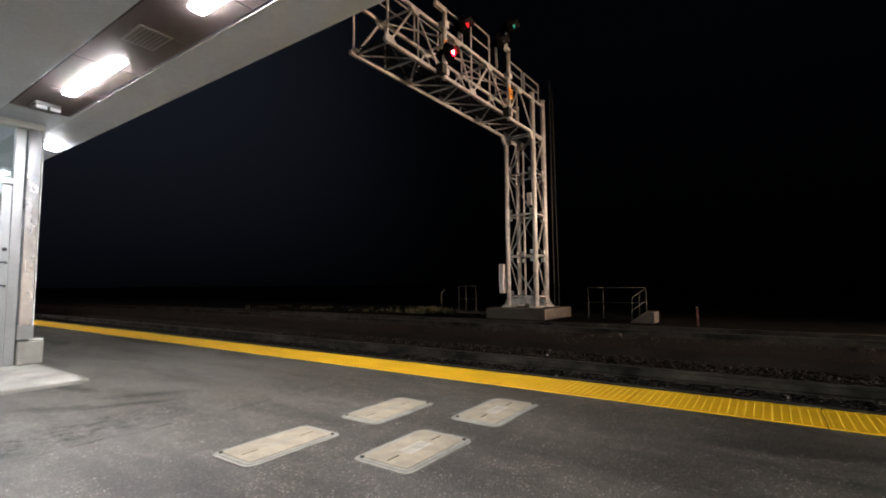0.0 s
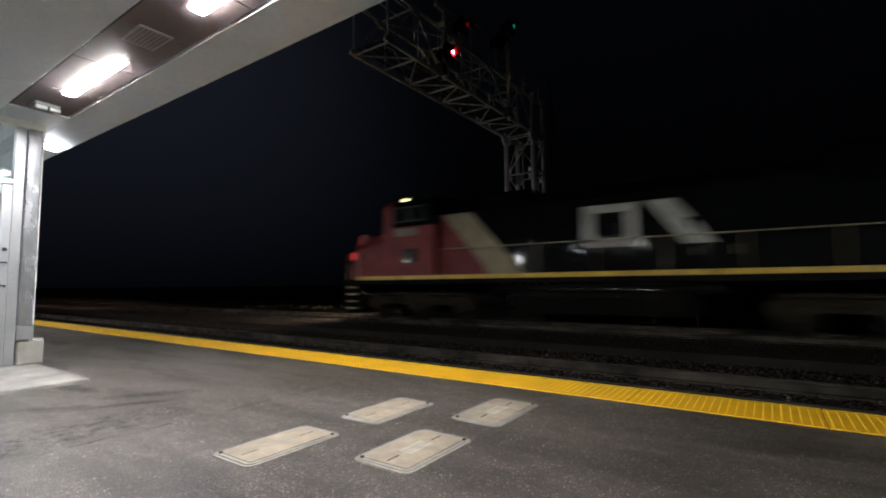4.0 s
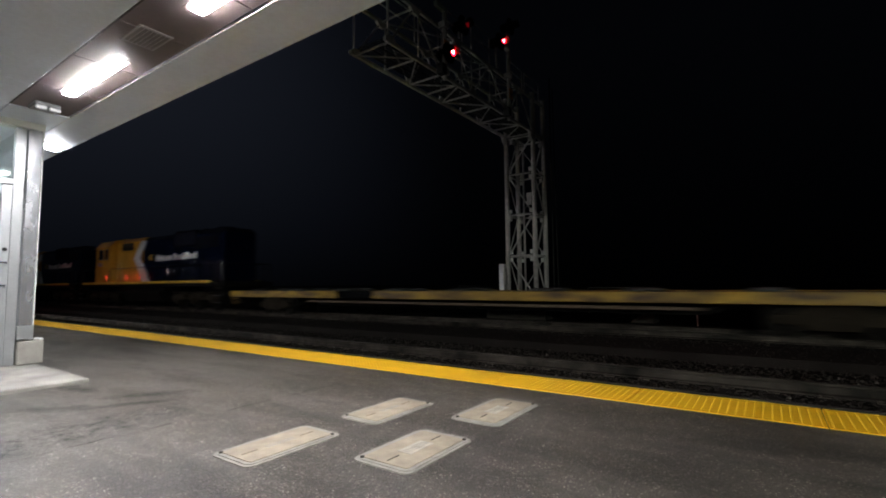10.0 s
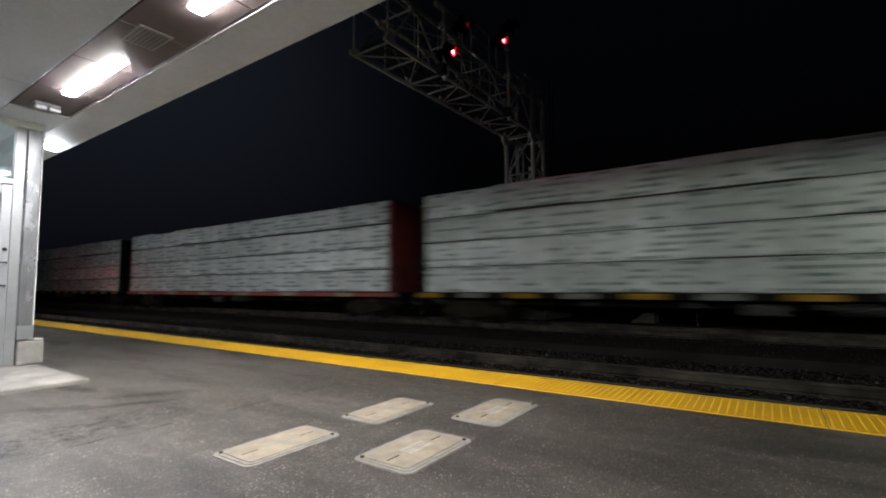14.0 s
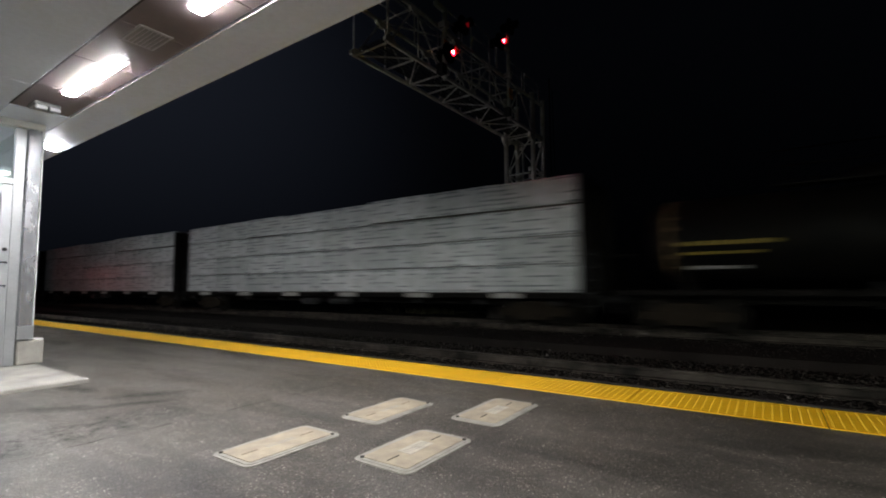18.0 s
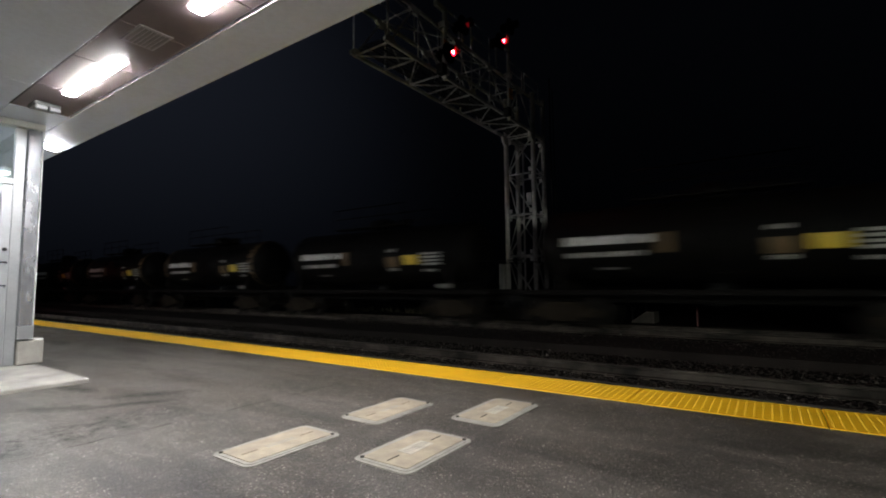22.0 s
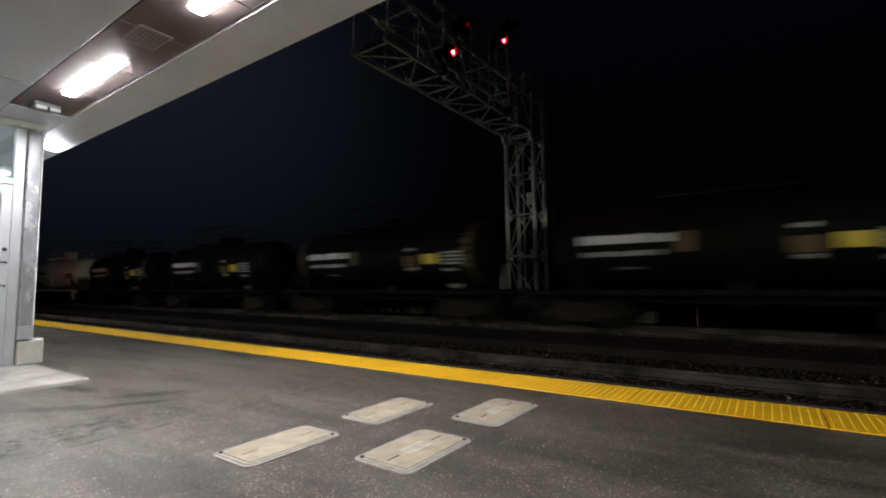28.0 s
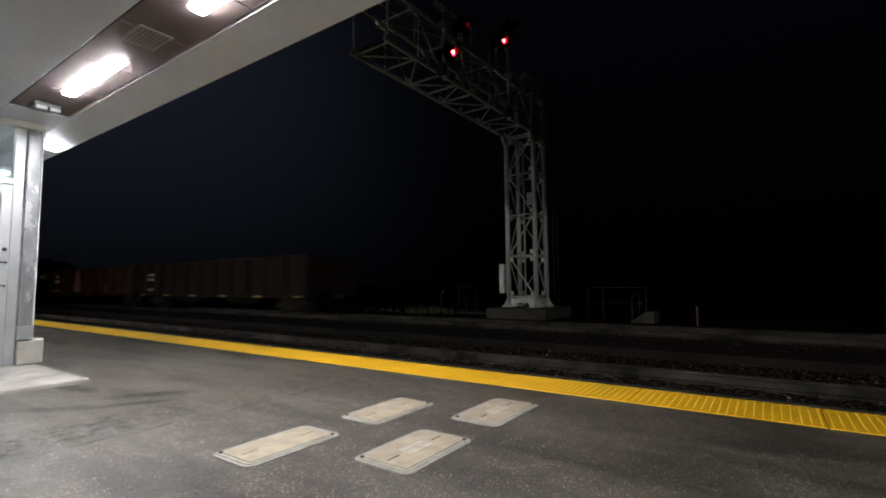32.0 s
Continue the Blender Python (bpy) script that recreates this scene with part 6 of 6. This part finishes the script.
def tank_car(body, style, seed, half=6.28):
    white = body == "tank_white"
    t = thing("tank_car", "rust-streaked white tank car with black lettering" if white else
              ("dirty black tank car with " + ("yellow" if style == 1 else "white") + " lettering blocks"), "tank car", "tank cars")
    R, zc = 1.18, 2.55
    e = half - (0.92 if white else 1.10)
    prof = [(-e, 0.001), (-e + 0.02, 0.45), (-e + 0.10, 0.80), (-e + 0.24, 1.00), (-e + 0.42, 1.12), (-e + 0.62, R)]
    prof += [(-e + 0.62 + (2 * e - 1.24) * i / 6, R) for i in range(1, 6)] + [(-x, r) for x, r in prof[::-1]]
    sh = Shape().lathe(prof, 36, 0, (0, zc))
    part("tank_shell", sh, body, t, "white tank shell with rust streaks" if white else "black tank shell")
    for x in (-e + 0.64, -1.9, 1.9, e - 0.64):
        part("weld_band", Shape().lathe([(x - 0.05, R), (x - 0.04, R + 0.012), (x + 0.04, R + 0.012), (x + 0.05, R)], 36, 0, (0, zc)), "rust" if (not white and abs(x) > 2 and style != 2) else body, t)
    # sill, saddles, trucks
    sill = "sill_white" if white else "frame_black"
    gear = "faded_rust" if white else "frame_black"
    for side in (-1, 1):
        part("side_sill", Shape().box(-half + 0.35, half - 0.35, side * 1.40 - 0.05, side * 1.40 + 0.05, 1.08 if white else 1.02, 1.16, 0, 0.01), sill, t)
    part("center_sill", Shape().box(-half + 0.4, half - 0.4, -0.20, 0.20, 0.75, 1.10, 0, 0.02), "frame_black", t)
    for s in (-1, 1):
        part("end_platform", Shape().box(s * (half - 0.62) - 0.30, s * (half - 0.62) + 0.30, -1.40, 1.40, 1.00, 1.05, 0, 0.01), sill, t)
        part("saddle", Shape().prism([(-1.2, 1.10), (-1.15, 2.05), (-0.7, 1.50), (0.7, 1.50), (1.15, 2.05), (1.2, 1.10)], "x", s * (half - 2.1) - 0.10, s * (half - 2.1) + 0.10), gear, t)
        rail = part("end_rail", Shape().tube((s * (half - 0.38), -1.38, 2.15), (s * (half - 0.38), 1.38, 2.15), 0.02, 6), gear, t)
        for yy in (-1.38, 1.38):
            part("rail_post", Shape().tube((s * (half - 0.38), yy, 1.05), (s * (half - 0.38), yy, 2.15), 0.02, 6), gear, rail)
            part("rail_post", Shape().tube((s * (half - 0.95), yy, 1.05), (s * (half - 0.95), yy, 2.15), 0.02, 6), gear, rail)
            part("side_bar", Shape().tube((s * (half - 0.38), yy, 2.15), (s * (half - 0.95), yy, 2.15), 0.02, 6), gear, rail)
        if white:
            part("brake_housing", Shape().box(min(s * 6.08, s * 6.36), max(s * 6.08, s * 6.36), -1.30, -0.55, 1.054, 2.02, 0, 0.04).box(min(s * 5.98, s * 6.07), max(s * 5.98, s * 6.07), -1.36, 1.36, 1.054, 1.30, 0, 0.02), gear, t, "rusty brake housing")
        put_truck(t, s * (half - 2.1))
        coupler(t, s * (half - 0.1), s)
        hose(t, s * (half - 0.3), s)
        ladder(t, s * (half - 0.66), -1.43, 0.42, 1.02, 0.42, sill, "side_step")
    ladder(t, 0.25, -1.30, 1.1, 3.78, 0.40, body)
    # top platform with rails and manway
    for side in (-1, 1):
        part("top_walk", Shape().box(-1.95, 1.95, min(side * 0.50, side * 1.02), max(side * 0.50, side * 1.02), 3.74, 3.79, 0, 0.008), sill, t)
        if white:
            part("toe_board", Shape().box(-1.95, 1.95, side * 1.034 - 0.012, side * 1.034 + 0.012, 3.74, 3.96, 0, 0.004), "tank_white", t, "pale toe board")
        r = part("top_rail", Shape().tube((-1.95, side * 1.0, 4.62), (1.95, side * 1.0, 4.62), 0.022, 8).tube((-1.95, side * 1.0, 4.22), (1.95, side * 1.0, 4.22), 0.018, 8), sill, t)
        for x in (-1.95, -0.65, 0.65, 1.95):
            part("rail_post", Shape().tube((x, side * 1.0, 3.77), (x, side * 1.0, 4.62), 0.02, 6), sill, r)
    mx, mh = (0.32, 0.70) if white else (0.0, 0.38)
    part("manway", Shape().tube((mx, 0, zc + R - 0.05), (mx, 0, zc + R + mh), 0.50, 24).tube((mx, 0, zc + R + mh), (mx, 0, zc + R + mh + 0.08), 0.40, 24, 0, 0.30), body, t, "round top manway")
    part("valve_box", Shape().tube((1.25, 0, zc + R - 0.05), (1.25, 0, zc + R + 0.35), 0.22, 14), body, t)

    def decal(name, mats, x0, x1, z0, z1, label=""):
        """A thin plate that follows the shell on the platform side."""
        a0, a1 = math.asin((z0 - zc) / R), math.asin((z1 - zc) / R)
        d = Shape()
        n = 4
        v = []
        for q in (R + 0.006, R + 0.001):
            for i in range(n + 1):
                a = a0 + (a1 - a0) * i / n
                v += [(x0, -q * math.cos(a), zc + q * math.sin(a)), (x1, -q * math.cos(a), zc + q * math.sin(a))]
        m = 2 * (n + 1)
        f = [(2 * i, 2 * i + 1, 2 * i + 3, 2 * i + 2) for i in range(n)]
        f += [(0, 2 * n, m + 2 * n, m), (1, m + 1, m + 2 * n + 1, 2 * n + 1), (0, m, m + 1, 1), (2 * n, 2 * n + 1, m + 2 * n + 1, m + 2 * n)]
        part(name, d.add(v, f), mats, t, label)

    ink = "black"
    if style not in (2, 3) and not white:
        decal("rust_band", "rust", -e + 0.62, -e + 0.80, 1.75, 3.15, "rusty band at the tank end")
        decal("rust_band", "rust", e - 0.95, e - 0.62, 2.0, 3.2, "rusty band at the tank end")
    if white:
        # one tall first letter with a long top stroke, then a row of bold ones
        decal("lettering", ink, -4.28, -4.10, 2.12, 2.80)
        decal("lettering", ink, -4.42, -3.72, 2.82, 2.92)
        for i, w in enumerate((0.30, 0.26, 0.32, 0.28, 0.30, 0.28, 0.24)):
            decal("lettering", ink, -3.92 + i * 0.355, -3.92 + i * 0.355 + w, 2.46, 2.74)
        for x0, x1 in ((-3.85, -3.25), (-3.12, -2.72), (-2.60, -2.02)):
            decal("lettering", "grey_dark", x0, x1, 2.16, 2.27)
        decal("repaint_patch", "patch_white", 0.55, 1.35, 1.86, 2.52, "cleaner repainted patch")
        decal("lettering", "grey_dark", 0.65, 1.20, 2.62, 2.68)
        decal("placard", "orange_dull", 2.80, 3.36, 2.10, 2.52, "dull orange placard")
        for i in range(3):
            for k in range(2):
                decal("placard", "grey_dark", 3.42 + i * 0.40, 3.78 + i * 0.40, 2.10 + k * 0.22, 2.30 + k * 0.22, "dark stencil block")
        decal("lettering", "grey_dark", 3.52, 3.84, 1.62, 1.78)
        decal("weld_seam", "grey_dark", -1.6, 2.2, 1.80, 1.83)
        for a, b, c, d in ((-0.10, 0.06, 2.2, 3.55), (0.30, 0.38, 2.6, 3.50), (-1.95, -1.85, 2.5, 3.45), (2.30, 2.44, 1.9, 3.2), (-3.3, -3.22, 1.7, 2.4), (-4.5, -4.0, 1.50, 1.95), (-3.9, -3.7, 1.48, 1.75), (1.5, 2.0, 1.46, 1.66), (3.5, 3.7, 1.6, 2.6)):
            decal("rust_streak", "rust_wash", a, b, c, d, "thin rust streak")
    else:
        def line(mats, x0, x1, z0, z1, n, k):
            for a, b, c, q in words(x0, x1, z0, z1, n, seed * 10 + k):
                decal("lettering", mats, a, b, c, q)

        if style == 1:
            line("dim_yellow", -4.3, -2.0, 2.34, 2.45, 8, 1)
            line("dim_yellow", -4.2, -2.4, 2.10, 2.17, 6, 2)
            line("dim_letter", -4.1, -2.7, 1.72, 1.80, 5, 3)
        else:
            x = -4.0 - (0.35 if style == 3 else 0.0)
            line("letter", x, x + 2.55, 2.50, 2.76, 9, 1)
            line("dim_letter", x + 0.1, x + 2.3, 2.14, 2.28, 10, 2)
            line("faint_letter", x + 1.0, x + 1.7, 1.76, 1.83, 3, 3)
            decal("stain", "rust", x + 2.65, x + 3.0, 2.20, 2.76, "rusty stain")
        k = {0: 0.45, 3: 1.15}.get(style, 0.0)
        decal("stain", "rust", 1.15 + k, 1.75 + k, 2.06, 2.46, "rusty patch")
        line("dim_letter", 1.25 + k, 1.65 + k, 2.66, 2.78, 2, 4)
        line("dim_letter", 1.25 + k, 1.70 + k, 1.92, 2.02, 3, 5)
        decal("placard", "placard", 2.05 + k, 2.75 + k, 2.14, 2.50, "yellow placard block")
        for i in range(4):
            line("dim_letter", 2.92 + k, 3.80 + k, 2.10 + i * 0.13, 2.18 + i * 0.13, 5, 6 + i)
        line("dim_letter", 2.95 + k, 3.5 + k, 1.86, 1.95, 3, 9)
    part("end_placard", Shape().box(half - 2.35, half - 1.85, -1.462, -1.452, 1.24, 1.38, 0, 0.003), "faint_letter", t)
    part("bottom_valve", Shape().tube((0, 0, 0.7), (0, 0, 1.35), 0.16, 12), "dark_steel", t)
    return t


def gondola(mats, tree, label):
    half = 8.85
    t = thing("hopper_car", label, "hopper car", "hopper cars")
    e = half - 0.55
    for side in (-1, 1):
        part("side_wall", Shape().box(-e, e, side * 1.46 - 0.04, side * 1.46 + 0.04, 0.92, 2.70, 0, 0.008), mats, t)
        part("top_chord", Shape().box(-e, e, side * 1.49 - 0.07, side * 1.49 + 0.07, 2.702, 2.80, 0, 0.01), mats, t)
        part("side_sill", Shape().box(-e, e, side * 1.48 - 0.06, side * 1.48 + 0.06, 0.78, 0.918, 0, 0.01), mats, t)
        for i in range(12):
            x = -e + 0.08 + i * (2 * e - 0.16) / 11
            part("side_rib", Shape().box(x - 0.05, x + 0.05, side * 1.545 - 0.045, side * 1.545 + 0.045, 0.93, 2.70, 0, 0.01), mats, t)
    for s in (-1, 1):
        part("end_wall", Shape().box(s * e - 0.04, s * e + 0.04, -1.418, 1.418, 0.92, 2.72, 0, 0.01), mats, t)
        put_truck(t, s * (half - 2.2))
        coupler(t, s * (half - 0.1), s)
        hose(t, s * (half - 0.3), s)
        ladder(t, s * (e - 0.30), -1.63, 0.5, 2.7)
        part("end_sill", Shape().box(s * (e + 0.17) - 0.12, s * (e + 0.17) + 0.12, -1.35, 1.35, 0.80, 1.05, 0, 0.01), "frame_black", t)
    part("floor_bay", Shape().prism([(-5.0, 0.92), (-3.6, 0.45), (-2.0, 0.45), (0, 0.92), (2.0, 0.45), (3.6, 0.45), (5.0, 0.92)], "y", -1.2, 1.2), "frame_black", t)
    part("load", Shape().box(-e + 0.05, e - 0.05, -1.41, 1.41, 0.93, 2.2, 0, 0.2), "earth", t, "dark bulk load")
    part("center_sill", Shape().box(-half + 0.4, half - 0.4, -0.2, 0.2, 0.65, 0.90, 0, 0.02), "frame_black", t)
    y = -1.502
    if tree:
        rnd = random.Random(12)
        rows = []
        for i, w in enumerate((1.5, 2.0, 1.75, 1.9, 1.35, 1.5, 1.0, 1.15, 0.7, 0.8, 0.45)):
            q = -1.30 + rnd.uniform(-0.12, 0.12)
            rows.append((q - w / 2, q + w / 2 * rnd.uniform(0.7, 1.0), 1.02 + i * 0.15, 1.165 + i * 0.15))
        stripes(t, "emblem", "faded", rows, y - 0.06, "faded cream stepped emblem")
        stripes(t, "lettering", "letter", words(-6.5, -5.3, 1.72, 1.98, 4, 3) + words(-6.25, -5.5, 2.14, 2.34, 3, 4), y - 0.06)
        stripes(t, "lettering", "cream", words(-6.9, -5.0, 1.06, 1.16, 6, 9), y - 0.06)
        # faded and rusted patches low on the side
        stripes(t, "paint_patch", "faded_rust", [(0.62, 1.25, 0.98, 1.45), (6.6, 7.35, 1.0, 1.60), (7.45, 8.15, 1.0, 1.95), (5.6, 6.5, 1.0, 1.22)], y - 0.058, "faded rusty paint patch")
        stripes(t, "paint_patch", "rust", [(3.77, 4.30, 1.0, 1.55), (6.0, 6.35, 2.05, 2.12)], y - 0.058, "orange rust patch")
    else:
        stripes(t, "lettering", "letter", words(-6.95, -6.2, 2.02, 2.2, 3, 3) + words(-6.95, -6.25, 1.72, 1.9, 3, 4) + words(-6.9, -6.3, 1.12, 1.28, 2, 5), y - 0.06)
    for i in range(6):
        x = -e + 0.35 + i * (2 * e - 1.2) / 5
        part("reflector", Shape().box(x, x + 0.45, -1.552, -1.542, 0.81, 0.89, 0, 0.002), "reflector" if not tree else "hopper_dark", t)
    return t


# cars in order, each with the place of its middle along the train
engine_a = wide_nose_engine(True)
engine_b = wide_nose_engine(False)
engine_c = narrow_nose_engine(True)
engine_d = narrow_nose_engine(False)
flat = flat_car()
lumber_a = lumber_car("wrap", ("sill_dull", "frame_black", "faint_letter", "frame_black"), False, "loaded lumber car with pale wrapped packs on a striped sill", 1)
lumber_b = lumber_car("wrap", ("car_red", "car_red", "cream", "car_red"), False, "loaded lumber car with pale wrapped packs on a faded red sill", 2)
lumber_c = copy_thing(lumber_a, pose(0, 0, 0))
lumber_d = lumber_car("wrap_grey", ("frame_black", "frame_black", "dim_letter", "frame_black"), True, "loaded lumber car with greyish printed packs on a dark sill", 3)
lumber_e = copy_thing(lumber_d, pose(0, 0, 0))
tank_a = tank_car("tank_black", 0, 1)
tank_b = tank_car("tank_black", 1, 2)
tank_c = tank_car("tank_black", 2, 3)
tank_d = tank_car("tank_black", 3, 5)
tank_w = tank_car("tank_white", 0, 4, 6.45)
hopper_a = gondola("hopper", True, "rust-brown hopper car with a faded cream stepped emblem")
hopper_b = gondola("hopper_dark", False, "dark brown hopper car with yellow reflectors")

cars = [(engine_a, 46.9, False), (engine_b, 68.2, True), (engine_c, 89.72, False), (engine_d, 110.64, False), (flat, 135.05, False)]
cars += [(c, 161.4 + 24.5 * i, False) for i, c in enumerate((lumber_a, lumber_b, lumber_c, lumber_d, lumber_e))]
order = [tank_b, tank_a, tank_a, tank_a, tank_c, tank_c, tank_d, tank_c, tank_b, None, tank_a, tank_c, tank_a, tank_c, tank_d]
used, place = set(), 271.4
for src in order:
    if src is None:
        cars.append((tank_w, place + 6.45, False))
        place += 12.9
        continue
    c = src if src.name not in used else copy_thing(src, pose(0, 0, 0))
    used.add(src.name)
    cars.append((c, place + 6.27, False))
    place += 12.55
cars += [(hopper_a, 468.7, False), (hopper_b, 486.1, False)]


def run(t):
    """How far the train has come at t seconds."""
    def late(q):
        u = (q - 16) / 16
        return 242.3 + 264.16 * u + 3.17 * u ** 2 - 8.53 * u ** 3 + 10.15 * u ** 4
    if t >= 7.0:
        return late(t)
    if t >= 5.5:
        return late(t) - 0.85 * min(1.0, 7.0 - t)
    early = lambda q: 44.1 + 13.5 * (q - 3.5)
    if t <= 3.5:
        return early(t)
    w = (t - 3.5) / 2.0
    d0, d1 = 13.5 * 2, 14.9 * 2
    return (2 * w ** 3 - 3 * w ** 2 + 1) * 44.1 + (w ** 3 - 2 * w ** 2 + w) * d0 + (-2 * w ** 3 + 3 * w ** 2) * (late(5.5) - 0.85) + (w ** 3 - w ** 2) * d1


def motions():
    times = [i * 0.5 for i in range(65)]
    for c, u, turned in cars:
        walk(c, [(q, pose(u - run(q), TRACK_Y[1], RAIL_Z, 0, 0, 180 if turned else 0)) for q in times])
    # the signal behind the engines drops from green to red
    for d, (x, y, z) in drums:
        rows = [(0.0, 0), (8.1, 0), (8.2, 60), (8.3, 120), (8.4, 180), (32.0, 180)]
        walk(d, [(q, pose(x, y, z, 0, 0, a)) for q, a in rows])


motions()
